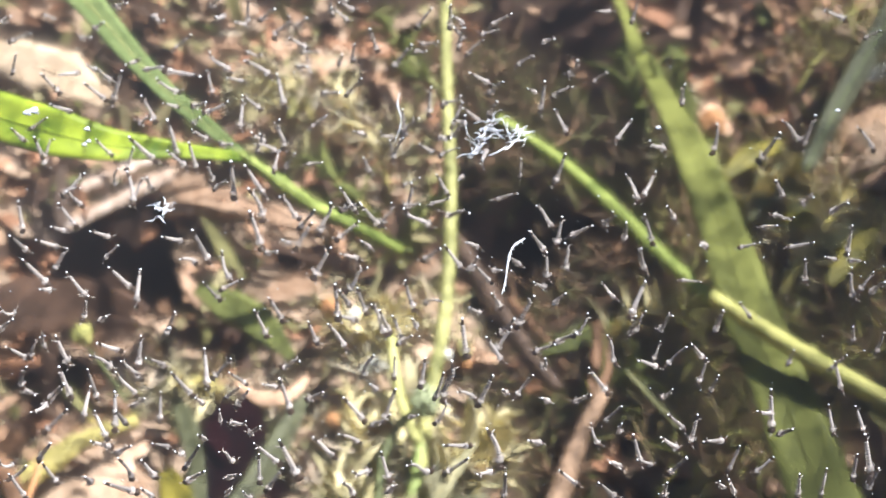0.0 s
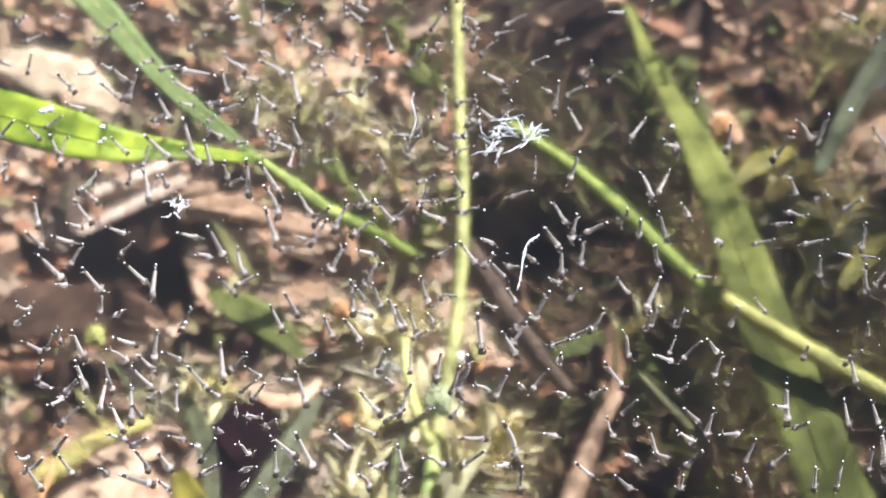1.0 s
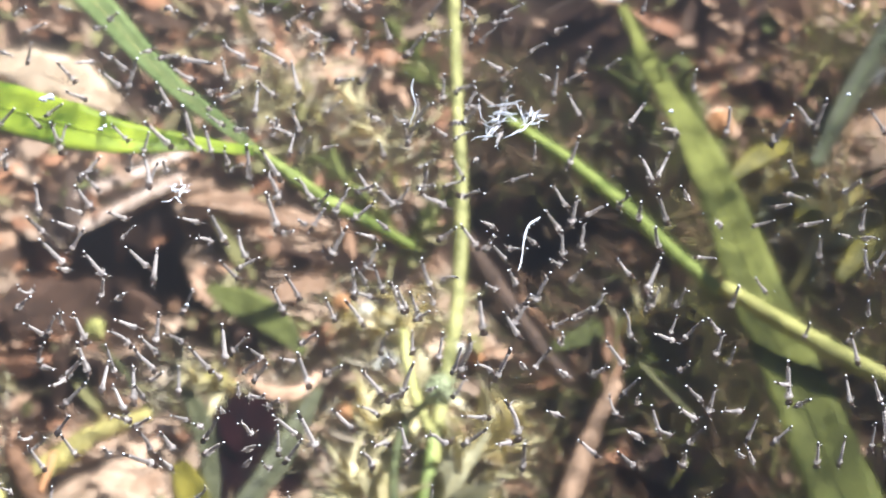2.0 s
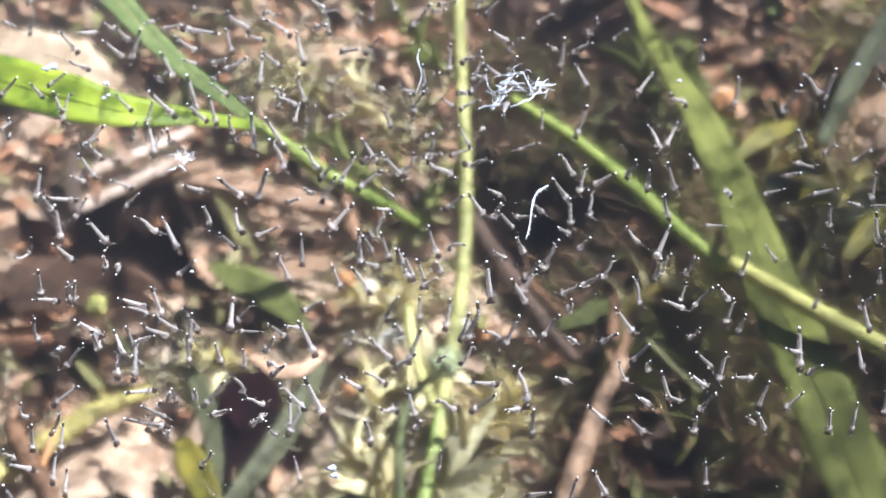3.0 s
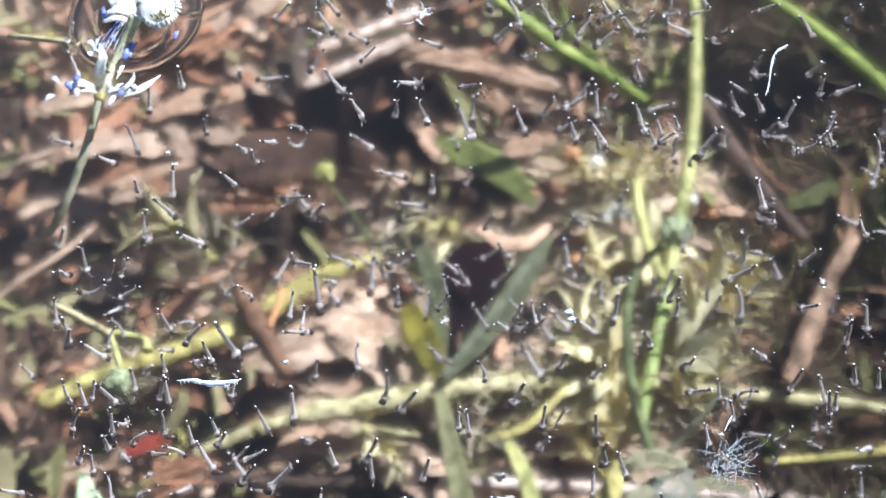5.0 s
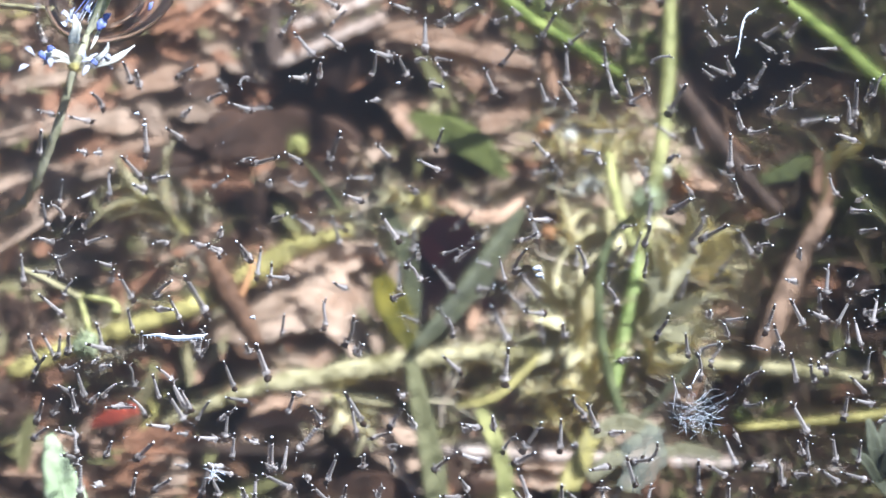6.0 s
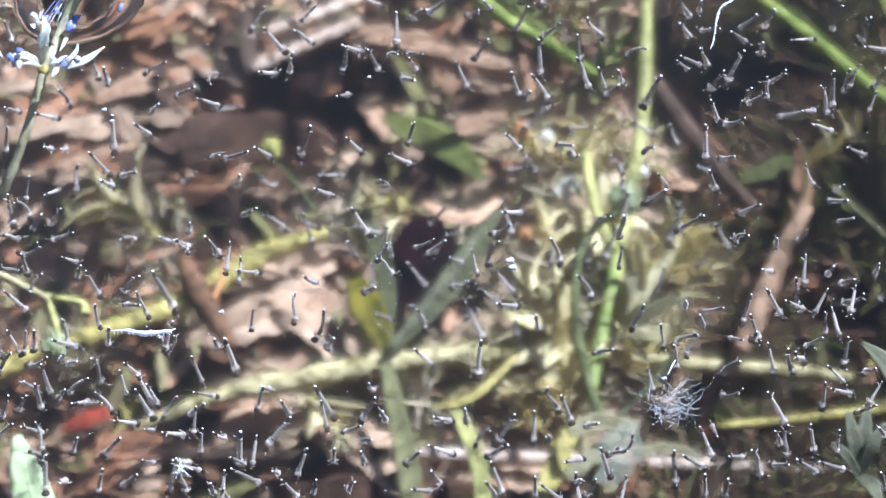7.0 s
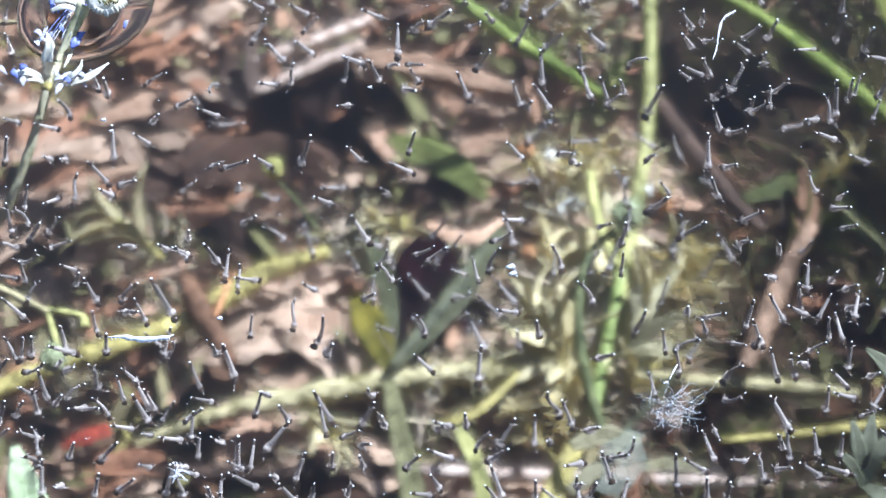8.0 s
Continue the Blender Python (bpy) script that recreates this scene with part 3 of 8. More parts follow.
rosette((-6.0, 11.0, -68.0), [(-15.0, 12.9, -65.0), (-13.0, 18.7, -63.5), (-7.4, 20.5, -62.0), (-0.7, 17.2, -65.0), (1.8, 9.2, -65.0), (-2.4, -0.1, -65.0), (-10.0, -1.6, -65.0), (-16.9, 4.8, -65.0)], 2.9, SPRIG, "pale yellow rosette of narrow leaves in weed")
blade("pale_leaf", [(-5.2, -82.3, -26.0), (-3.0, -75.5, -26.0), (-0.9, -69.4, -26.0)], [4.0, 6.5, 3.0], THINLEAF, "thin translucent pale leaf skeleton under the surface", "leaf", fold=0.15, ragged=0.6)
# large leaves of the litter
blade("dead_leaf", [(-128.3, 44.4, -78.0), (-114.7, 55.8, -78.0), (-101.2, 71.5, -78.0), (-89.6, 86.7, -78.0)], [3, 9, 11, 6], RUST, "long limp rust-brown leaf lying across the litter", "dead leaf", fold=0.12, ragged=0.45)
blade("dead_leaf", [(-119.3, 39.5, -79.0), (-106.6, 49.4, -79.0), (-95.2, 62.6, -79.0), (-83.4, 75.3, -79.0)], [3, 9, 9, 3], DARKLEAF, "broad brown dead leaf lying across the litter", "dead leaf", fold=0.12, ragged=0.45)
blade("dead_leaf", [(-107.2, 31.8, -77.0), (-96.4, 38.3, -77.0), (-86.6, 44.2, -77.0), (-79.8, 46.6, -77.0)], [3, 8, 9, 3], DARKLEAF, "dark rotten leaf lying across brown litter", "dead leaf", fold=0.12, ragged=0.45)
blade("dead_leaf", [(-107.6, 75.0, -76.0), (-98.5, 80.6, -76.0), (-88.6, 90.1, -76.0)], [4, 7, 4], TAN, "limp pinkish tan leaf lying in brown litter", "dead leaf", fold=0.12, ragged=0.45)
blade("dead_leaf", [(-75.4, -8.4, -75.0), (-65.8, -5.9, -75.0), (-54.6, -9.7, -75.0), (-48.9, -13.1, -75.0)], [3, 13, 12, 3], TAN, "broad tan dead leaf lying open in the light", "dead leaf", fold=0.12, ragged=0.45)
blade("dead_leaf", [(-69.0, -27.7, -77.0), (-59.1, -30.4, -77.0), (-48.3, -33.6, -77.0)], [3, 8, 3], TAN, "tan dead leaf lying over dark mud", "dead leaf", fold=0.12, ragged=0.45)
blade("dead_leaf", [(-105.5, 108.0, -72.0), (-93.7, 104.9, -72.0), (-84.3, 100.0, -72.0), (-76.1, 94.4, -72.0)], [6, 11, 10, 4], STRAWLEAF, "pale tan leaf lying open in the light", "dead leaf", fold=0.12, ragged=0.45)
blade("dead_leaf", [(78.2, 72.9, -72.0), (87.3, 81.8, -72.0), (96.5, 89.3, -72.0)], [4, 10, 8], TAN, "pinkish tan leaf lying in the shaded litter", "dead leaf", fold=0.12, ragged=0.45)
blade("dead_leaf", [(-58.7, 67.5, -72.0), (-47.8, 67.0, -72.0), (-37.9, 63.4, -72.0), (-28.0, 59.8, -72.0)], [2, 4.6, 4.6, 1.5], PEACH, "limp tan leaf folded over a twig", "dead leaf", fold=0.12, ragged=0.7)
stalk("dead_stick", [(-129.0, 24.1, -76.0), (-118.4, 30.2, -76.0), (-108.8, 35.7, -76.0), (-98.9, 39.9, -76.0)], [1.4, 1.8, 1.7, 0.9], TWIG, "dull ochre stick lying in brown litter", "stick", knots=1, rough=0.4)
stalk("dead_stick", [(-84.5, 68.5, -74.0), (-76.5, 72.8, -74.0), (-68.5, 77.5, -74.0), (-59.3, 83.5, -74.0)], [1.3, 1.5, 1.4, 1.2], PEELED, "peeled pale twig lying over brown leaves", "stick", knots=1, rough=0.3)
stalk("thin_stem", [(36.1, 14.4, -58.0), (40.3, 8.5, -58.0), (45.6, 1.4, -58.0)], [0.5, 0.6, 0.9], PALEOLIVE, "thin pale green stalk in dark water", "stem")
stalk("thin_stem", [(-77.1, -7.4, -60.0), (-77.5, -11.1, -60.0), (-78.5, -16.8, -60.0)], [0.7, 0.6, 0.6], ORANGE, "short orange-brown side twig of a stub", "stem")
blade("dead_leaf", [(-16.6, 7.7, -77.0), (-14.8, -7.7, -77.0), (-15.0, -22.7, -77.0), (-15.3, -35.7, -77.0)], [3, 5, 5, 3], TAN, "peach-coloured dead leaf standing beside a stem foot", "dead leaf", fold=0.1, ragged=0.4)
# added dark sheet that darkens the hollow beside the bud
blade("dead_leaf", [(-93.7, 35.2, -75.0), (-84.8, 39.1, -75.0), (-74.3, 40.8, -75.0), (-62.2, 37.4, -75.0)], [6, 11, 11, 5], DARKLEAF, "dark leaf shape added to darken the hollow beside a bud", "dead leaf", fold=0.1, ragged=0.4)
blade("dead_leaf", [(-42.2, 18.5, -70.0), (-36.9, 14.8, -70.0), (-31.8, 15.2, -70.0), (-27.5, 19.8, -70.0)], [1.2, 2.6, 2.8, 1.2], PEACH, "orange-tan leaf edge beside a plum-coloured leaf", "dead leaf", fold=0.12, ragged=0.4)
blade("dead_leaf", [(-52.3, 15.8, -70.0), (-49.6, 17.9, -70.0), (-45.7, 19.0, -70.0)], [1.5, 3, 1.5], YELLOWSTEM, "small yellow leaf lying over brown litter", "dead leaf", fold=0.12, ragged=0.4)
blade("dead_leaf", [(-16.5, 18.7, -66.0), (-13.8, 20.2, -66.0), (-10.9, 19.5, -66.0)], [1.5, 3.6, 1.5], CREAM, "small whitish leaf lying in the weed", "dead leaf", fold=0.12, ragged=0.4)
blade("dead_leaf", [(-37.8, 43.1, -74.0), (-32.0, 45.0, -74.0), (-26.8, 46.3, -74.0)], [3, 5, 3], PEACH, "pinkish orange leaf lying in the light", "dead leaf", fold=0.12, ragged=0.4)
blade("dead_leaf", [(78.4, 77.6, -71.0), (84.9, 84.1, -71.0), (92.1, 89.1, -71.0), (99.0, 90.9, -71.0)], [4, 9, 10, 6], PEACH, "pinkish orange leaf lying in sunlit litter", "dead leaf", fold=0.12, ragged=0.4)
blade("dead_leaf", [(82.0, 127.5, -74.0), (88.1, 122.7, -74.0), (93.0, 119.0, -74.0)], [3, 5, 3], TAN, "pale tan leaf lying in shaded litter", "dead leaf", fold=0.12, ragged=0.4)
blade("dead_leaf", [(90.2, 101.3, -68.0), (93.4, 103.0, -68.0), (98.6, 105.3, -68.0)], [2, 4, 3], CREAM, "small whitish leaf at the edge of the litter", "dead leaf", fold=0.12, ragged=0.4)
blade("dead_leaf", [(84.9, 69.2, -70.0), (90.1, 74.0, -70.0), (96.5, 78.8, -70.0)], [1.5, 2.6, 2.5], PEACH, "narrow orange-brown leaf in sunlit litter", "dead leaf", fold=0.12, ragged=0.4)
blade("water_leaf", [(58.1, 70.8, -66.0), (63.8, 76.4, -66.0), (71.3, 80.5, -66.0)], [2, 5, 2], YELLOWLEAF, "yellowing submerged leaf beside a broad blade", "water plant leaf", fold=0.12, ragged=0.2)
blade("water_leaf", [(63.6, 59.5, -67.0), (67.7, 68.7, -67.0), (73.6, 75.9, -67.0)], [2, 6, 3], PALEOLIVE, "dull yellow-olive submerged leaf", "water plant leaf", fold=0.12, ragged=0.25)
blade("water_leaf", [(70.5, 59.6, -65.0), (74.6, 58.9, -65.0), (77.8, 62.0, -65.0)], [2, 4.5, 1.5], YELLOWLEAF, "yellowing submerged leaf in shade", "water plant leaf", fold=0.12, ragged=0.2)
blade("water_leaf", [(81.5, 56.9, -69.0), (76.9, 59.8, -69.0), (71.8, 73.5, -69.0), (69.5, 75.0, -69.0)], [2, 5, 5, 2], PALEOLIVE, "dull olive submerged leaf lying over brown litter", "water plant leaf", fold=0.12, ragged=0.25)
blade("dead_leaf", [(53.0, 85.8, -69.0), (56.9, 91.5, -69.0), (60.3, 85.1, -69.0)], [2, 4, 2], PEACH, "small orange leaf in shaded litter", "dead leaf", fold=0.12, ragged=0.4)
blade("water_leaf", [(19.3, 28.8, -72.0), (28.9, 32.7, -72.0), (39.7, 37.3, -72.0)], [2, 4.4, 2], OLIVE, "dull olive submerged leaf over a dark hollow", "water plant leaf", fold=0.12, ragged=0.2)
blade("dead_leaf", [(29.2, 12.5, -68.0), (31.5, 23.1, -68.0), (31.1, 33.7, -68.0)], [3.5, 4, 2], BROWN, "grey-brown leaf standing over a dark hollow", "dead leaf", fold=0.12, ragged=0.4)
blade("dead_leaf", [(35.7, 60.0, -76.0), (41.3, 54.3, -76.0), (50.2, 52.1, -76.0)], [3, 6, 4], BROWN, "brown dead leaf lying in deep shade", "dead leaf", fold=0.12, ragged=0.4)
blade("dead_leaf", [(12.3, 24.0, -77.0), (19.0, 23.1, -77.0), (23.4, 20.5, -77.0)], [2, 4, 2], RUST, "rust-brown dead leaf in deep shade", "dead leaf", fold=0.12, ragged=0.4)
blade("dead_leaf", [(-0.2, 30.5, -72.0), (6.5, 27.9, -72.0), (11.0, 26.2, -72.0)], [1.5, 3.2, 1.2], PEACH, "small orange-tan leaf beside a tall stem", "dead leaf", fold=0.12, ragged=0.4)
blade("dead_leaf", [(-31.8, -27.0, -74.0), (-27.6, -27.5, -74.0), (-23.5, -25.4, -74.0)], [2, 4, 2], PEACH, "pinkish orange leaf lying in dark litter", "dead leaf", fold=0.12, ragged=0.4)
blade("dead_leaf", [(-72.0, -17.0, -73.0), (-65.3, -9.7, -73.0), (-57.2, -3.7, -73.0)], [3, 6, 3], PEACH, "pinkish orange leaf lying open in the light", "dead leaf", fold=0.12, ragged=0.4)
blade("dead_leaf", [(-74.3, -27.0, -76.0), (-65.3, -31.4, -76.0), (-55.7, -33.1, -76.0)], [2, 4, 2], PEACH, "pinkish orange leaf lying over dark mud", "dead leaf", fold=0.12, ragged=0.4)
blade("water_leaf", [(78.7, 44.2, -68.0), (83.3, 51.0, -68.0), (89.0, 56.3, -68.0), (94.6, 59.4, -68.0)], [2, 5, 5, 3], YELLOWLEAF, "yellowing submerged leaf at the edge of the weed", "water plant leaf", fold=0.12, ragged=0.25)
blade("water_leaf", [(77.8, 55.3, -69.0), (82.8, 58.4, -69.0), (87.9, 63.1, -69.0)], [2, 4.5, 2], PALEOLIVE, "dull yellow-olive submerged leaf over brown litter", "water plant leaf", fold=0.12, ragged=0.25)
blade("dead_leaf", [(83.3, 44.3, -72.0), (88.3, 48.9, -72.0), (94.5, 52.0, -72.0)], [2, 5, 4], RUST, "rust-brown dead leaf lying in sunlit litter", "dead leaf", fold=0.12, ragged=0.4)
# added dark strip that stands in for the black gap below the stick
blade("dead_leaf", [(-62.0, -51.9, -73.0), (-49.8, -50.4, -73.0), (-37.4, -50.5, -73.0), (-23.1, -51.7, -73.0), (-13.9, -52.3, -73.0)], [4, 7, 7, 6, 3], DARKLEAF, "dark leaf shape added for the black gap along a pale stick", "dead leaf", fold=0.1, ragged=0.35)
blade("dead_leaf", [(-104.8, -24.1, -76.0), (-98.7, -21.8, -76.0), (-91.4, -23.3, -76.0)], [2, 5, 2], RUST, "limp rust-brown leaf lying in the litter", "dead leaf", fold=0.15, ragged=0.45)
blade("dead_leaf", [(-87.7, -22.2, -75.0), (-81.7, -18.5, -75.0), (-74.6, -19.6, -75.0)], [2, 5, 3], RUST, "limp rust-brown leaf lying in the litter", "dead leaf", fold=0.15, ragged=0.45)
blade("dead_leaf", [(-84.7, -29.5, -76.0), (-77.5, -27.2, -76.0), (-70.8, -25.5, -76.0)], [2, 5, 2], RUST, "limp rust-brown leaf lying in the litter", "dead leaf", fold=0.15, ragged=0.45)
blade("dead_leaf", [(-96.9, -14.8, -75.0), (-90.6, -13.2, -75.0), (-84.4, -15.1, -75.0)], [2, 4.5, 2], RUST, "limp rust-brown leaf lying in the litter", "dead leaf", fold=0.15, ragged=0.45)
blade("dead_leaf", [(-77.3, -37.2, -76.0), (-72.6, -32.4, -76.0), (-66.2, -32.8, -76.0)], [2, 5, 3], PEACH, "pinkish orange leaf lying over dark mud", "dead leaf", fold=0.15, ragged=0.45)
blade("dead_leaf", [(-98.0, -40.0, -76.0), (-92.0, -37.8, -76.0), (-84.4, -39.5, -76.0)], [2, 4.5, 2], RUST, "limp rust-brown leaf lying in the litter", "dead leaf", fold=0.15, ragged=0.45)
blade("dead_leaf", [(-123.1, 30.3, -76.0), (-115.4, 33.0, -76.0), (-105.7, 30.9, -76.0)], [2, 6, 3], RUST, "limp rust-brown leaf lying in the litter", "dead leaf", fold=0.15, ragged=0.45)
blade("dead_leaf", [(-100.4, 26.3, -76.0), (-92.0, 24.2, -76.0), (-83.2, 26.9, -76.0)], [2, 5, 2], RUST, "limp rust-brown leaf lying in the litter", "dead leaf", fold=0.15, ragged=0.45)
blade("dead_leaf", [(-113.2, 48.2, -73.0), (-104.4, 53.6, -73.0), (-94.0, 56.5, -73.0)], [2, 5, 3], PEACH, "orange-tan leaf lying in brown litter", "dead leaf", fold=0.15, ragged=0.45)
blade("water_leaf", [(-11.7, -53.4, -50.0), (-6.4, -50.8, -50.0), (-0.1, -52.0, -50.0)], [2, 3.6, 2], SPRIGGREY, "pale grey-green leaf in shallow water", "water plant leaf", fold=0.15, ragged=0.4)
blade("water_leaf", [(-11.9, -60.1, -54.0), (-7.3, -55.1, -54.0), (-3.0, -50.0, -54.0)], [2, 3.2, 1.5], SPRIGGREY, "pale grey-green leaf in shallow water", "water plant leaf", fold=0.15, ragged=0.4)
blade("water_leaf", [(0.5, -49.6, -60.0), (5.4, -48.2, -60.0), (11.3, -49.8, -60.0)], [1.5, 2.6, 1.5], SPRIGGREY, "pale grey-green leaf in shallow water", "water plant leaf", fold=0.15, ragged=0.4)
# the dark plum leaf with its red fold
blade("plum_leaf", [(-41.4, 16.2, -71.0), (-41.4, 8.3, -71.0), (-41.1, -1.9, -71.0), (-41.0, -11.9, -71.0)], [5, 12.5, 14, 13], PLUM, "dark plum-coloured dead leaf with a pointed tip", "dead leaf", fold=0.1, ragged=0.15)
blade("plum_leaf", [(-47.0, -8.2, -74.0), (-39.2, -11.4, -74.0), (-29.8, -7.6, -74.0)], [8, 13, 8], PLUM, "almost black rotten leaf", "dead leaf", fold=0.1, ragged=0.15)
blade("red_leaf", [(-46.3, 8.2, -69.0), (-44.3, 4.1, -69.0), (-42.1, -1.1, -69.0)], [2.0, 4.6, 2.0], WINE, "small dark red leaf on a black leaf", "dead leaf", ragged=0.2)
blade("red_leaf", [(-103.8, -42.4, -68.0), (-100.0, -39.9, -68.0), (-95.7, -37.5, -68.0)], [1.2, 3.0, 2.4], RED, "red dead leaf lying in the litter", "dead leaf", ragged=0.2)
blade("red_leaf", [(21.1, -47.8, -75.5), (28.2, -42.5, -75.5), (37.3, -41.5, -75.5)], [9, 15, 8], PLUM, "dark wine-red rotten leaf", "dead leaf", ragged=0.2)


# ---- seed heads and buds ----
def fuzzy_head(place, radius, material, label, name="fuzzy_flower", hairs=70):
    """A fuzzy round head: a core and fine hairs all round it."""
    root = new(name)
    root.location = Vector(place) * MM
    bm = bmesh.new()
    blob(bm, (0, 0, 0), radius * MM * 0.85, (1, 1, 0.9), 0.35, 3)
    part("core", bm, material, root)
    rnd = random.Random(int(radius * 77))
    bm = bmesh.new()
    for _ in range(hairs):
        d = Vector((rnd.gauss(0, 1), rnd.gauss(0, 1), rnd.gauss(0, 1))).normalized()
        e = d * radius * MM * rnd.uniform(0.9, 1.25)
        side = Vector((rnd.gauss(0, 1), rnd.gauss(0, 1), rnd.gauss(0, 1))) * radius * MM * 0.12
        tube(bm, [d * radius * MM * 0.6, (d * radius * MM * 0.6 + e) / 2 + side, e], [0.11, 0.09, 0.05], 4)
    if hairs:
        part("hairs", bm, material, root, "fine pale hairs")
    return tagged(root, label, "seed head")


fuzzy_head((-97.9, -52.2, -32.0), 2.7, DOWN, "pale green fuzzy seed head on a short stalk")
fuzzy_head((-3.0, -1.6, -46.0), 3.2, DOWN, "pale fuzzy seed head beside a tall stem", hairs=160)
fuzzy_head((-71.9, 21.6, -59.0), 2.6, PALESTEM, "smooth yellow-green round bud", "flower_bud", hairs=0)
fuzzy_head((56.1, 82.4, -62.0), 3.5, ORANGE, "rounded orange seed in shaded litter", "seed", hairs=0)

fuzzy_head((-23.4, 33.4, -64.0), 2.2, ORANGE, "rounded orange seed lying in the weed", "seed", hairs=0)
fuzzy_head((-18.5, 30.7, -63.0), 1.6, CREAM, "round whitish seed lying in the weed", "seed", hairs=0)
fuzzy_head((0.5, 20.5, -62.0), 1.5, CREAM, "round whitish seed beside a tall stem", "seed", hairs=0)
fuzzy_head((-21.7, 7.2, -66.0), 1.7, ORANGE, "small orange seed in the weed", "seed", hairs=0)
fuzzy_head((4.2, 23.0, -68.0), 1.6, ORANGE, "small orange-brown seed beside a tall stem", "seed", hairs=0)


# ---- feathery water plants ----
LEAFLETS = []
for k, (length, width) in enumerate(((7, 2.4), (10, 2.6), (6, 2.8), (9, 1.7))):
    leaf_bm = bmesh.new()
    lamina(leaf_bm, spline([(0, 0, 0), (length * 0.5, 0.3 * (k - 1), 0.9), (length, 0.8 * (k - 1.5), -0.2)], 3), [0.5, width, width * 0.8, 0.2], 0.25, (0, 0, 1), 0.3, 0.1, k, 2)
    LEAFLETS.append(link_mesh("leaflet", leaf_bm, SPRIG))
LEAFLETS_GREEN = []
for src in LEAFLETS:
    me = src.copy()
    me.materials[0] = OLIVE
    LEAFLETS_GREEN.append(me)


def sprig(pts, label, whorls=6, per=5, size=1.0, seed=1, meshes=None, material=None, bare=0.25):
    """A submerged sprig: a stalk with whorls of narrow leaflets."""
    root = new("water_sprig")
    line = spline(pts)
    root.location = line[0]
    line = [c - line[0] for c in line]
    bm = bmesh.new()
    tube(bm, line, [0.6 * size, 0.5 * size, 0.35 * size], 6, 0.1, seed)
    part("stalk", bm, material or YELLOWSTEM, root)
    rnd = random.Random(seed)
    for w in range(whorls):
        t = bare + (1 - bare) * w / max(1, whorls - 1)
        i = min(int(t * (len(line) - 1)), len(line) - 2)
        d = (line[i + 1] - line[i]).normalized()
        turn = d.to_track_quat("Z", "Y").to_matrix().to_4x4()
        for k in range(per):
            ob = new("leaflet", rnd.choice(meshes or LEAFLETS))
            ob.parent = root
            s = size * rnd.uniform(0.7, 1.2) * (1.15 - 0.45 * t)
            ob.matrix_local = Matrix.Translation(line[i]) @ turn @ pose(0, 0, 0, 0, rnd.uniform(-65, -15), 360 * k / per + rnd.uniform(-25, 25)) @ Matrix.Scale(s, 4)
    return tagged(root, label, "water plant", "submerged sprigs")


sprig([(-17.2, -23.3, -72.5), (-18.4, -17.6, -66.5), (-20.2, -12.0, -60.5)], "pale yellow-green rosette of narrow submerged leaves", 3, 5, 1.6, 2)
sprig([(-6.9, -14.8, -75.5), (-0.7, -8.7, -69.5), (3.8, -1.5, -65.0)], "grey-green sprig of strap leaves in shade", 3, 4, 1.9, 3)
sprig([(5.7, -10.1, -74.0), (7.7, -2.8, -69.5), (10.9, 2.3, -66.5)], "pale sprig of strap leaves in shade", 3, 4, 1.9, 4)
sprig([(-12.7, -32.5, -74.0), (-12.8, -28.3, -68.0), (-14.6, -21.5, -63.5)], "pale yellow-green submerged sprig", 3, 5, 1.5, 5)
sprig([(-5.2, -25.4, -72.5), (0.4, -21.1, -68.0), (7.5, -16.6, -65.0)], "yellow-green submerged sprig at a stem foot", 3, 4, 1.4, 6)
sprig([(-17.3, -0.5, -75.5), (-15.9, 3.8, -69.5), (-18.5, 12.4, -66.5)], "pale yellow-green submerged sprig", 4, 5, 1.4, 7)
sprig([(-10.9, 15.8, -75.5), (-11.1, 25.6, -69.5), (-10.3, 34.7, -66.5)], "yellow-green feathery submerged sprig", 4, 5, 1.4, 8)
sprig([(-11.0, 54.8, -74.0), (-18.4, 63.7, -68.0), (-28.3, 71.9, -65.0)], "olive feathery submerged sprig", 4, 5, 1.1, 9, LEAFLETS_GREEN)
sprig([(-12.8, 71.5, -74.0), (-16.8, 82.1, -69.5), (-24.6, 93.9, -66.5)], "pale olive feathery submerged sprig", 5, 5, 1.0, 10)
sprig([(-29.5, 88.7, -74.0), (-34.8, 96.2, -69.5), (-45.7, 96.6, -66.5)], "pale yellow feathery submerged sprig", 5, 5, 1.0, 11)
sprig([(-1.3, 96.5, -71.0), (-7.6, 102.1, -68.0), (-14.1, 111.1, -65.0)], "yellow-green side sprig of a tall stem", 3, 4, 1.5, 12, LEAFLETS_GREEN, STEM)
sprig([(60.7, 60.6, -75.5), (66.5, 69.9, -69.5), (74.8, 75.7, -65.0)], "yellow-green submerged sprig in shade", 4, 4, 1.6, 13)
sprig([(69.3, 45.9, -75.5), (76.4, 56.3, -69.5), (83.9, 66.3, -66.5)], "yellow-green submerged sprig in shade", 4, 4, 1.6, 14)
sprig([(80.7, 40.3, -75.5), (86.6, 48.8, -71.0), (91.8, 58.5, -68.0)], "yellow-green submerged sprig in shade", 4, 4, 1.5, 15)
sprig([(45.9, 85.1, -75.5), (40.8, 94.2, -71.0), (38.5, 106.4, -68.0)], "olive submerged sprig in shade", 4, 4, 1.5, 16, LEAFLETS_GREEN, STEM)
sprig([(60.1, 75.9, -75.5), (54.0, 86.8, -69.5), (45.6, 98.7, -66.5)], "yellow-green submerged sprig in shade", 4, 4, 1.5, 17, LEAFLETS_GREEN, STEM)
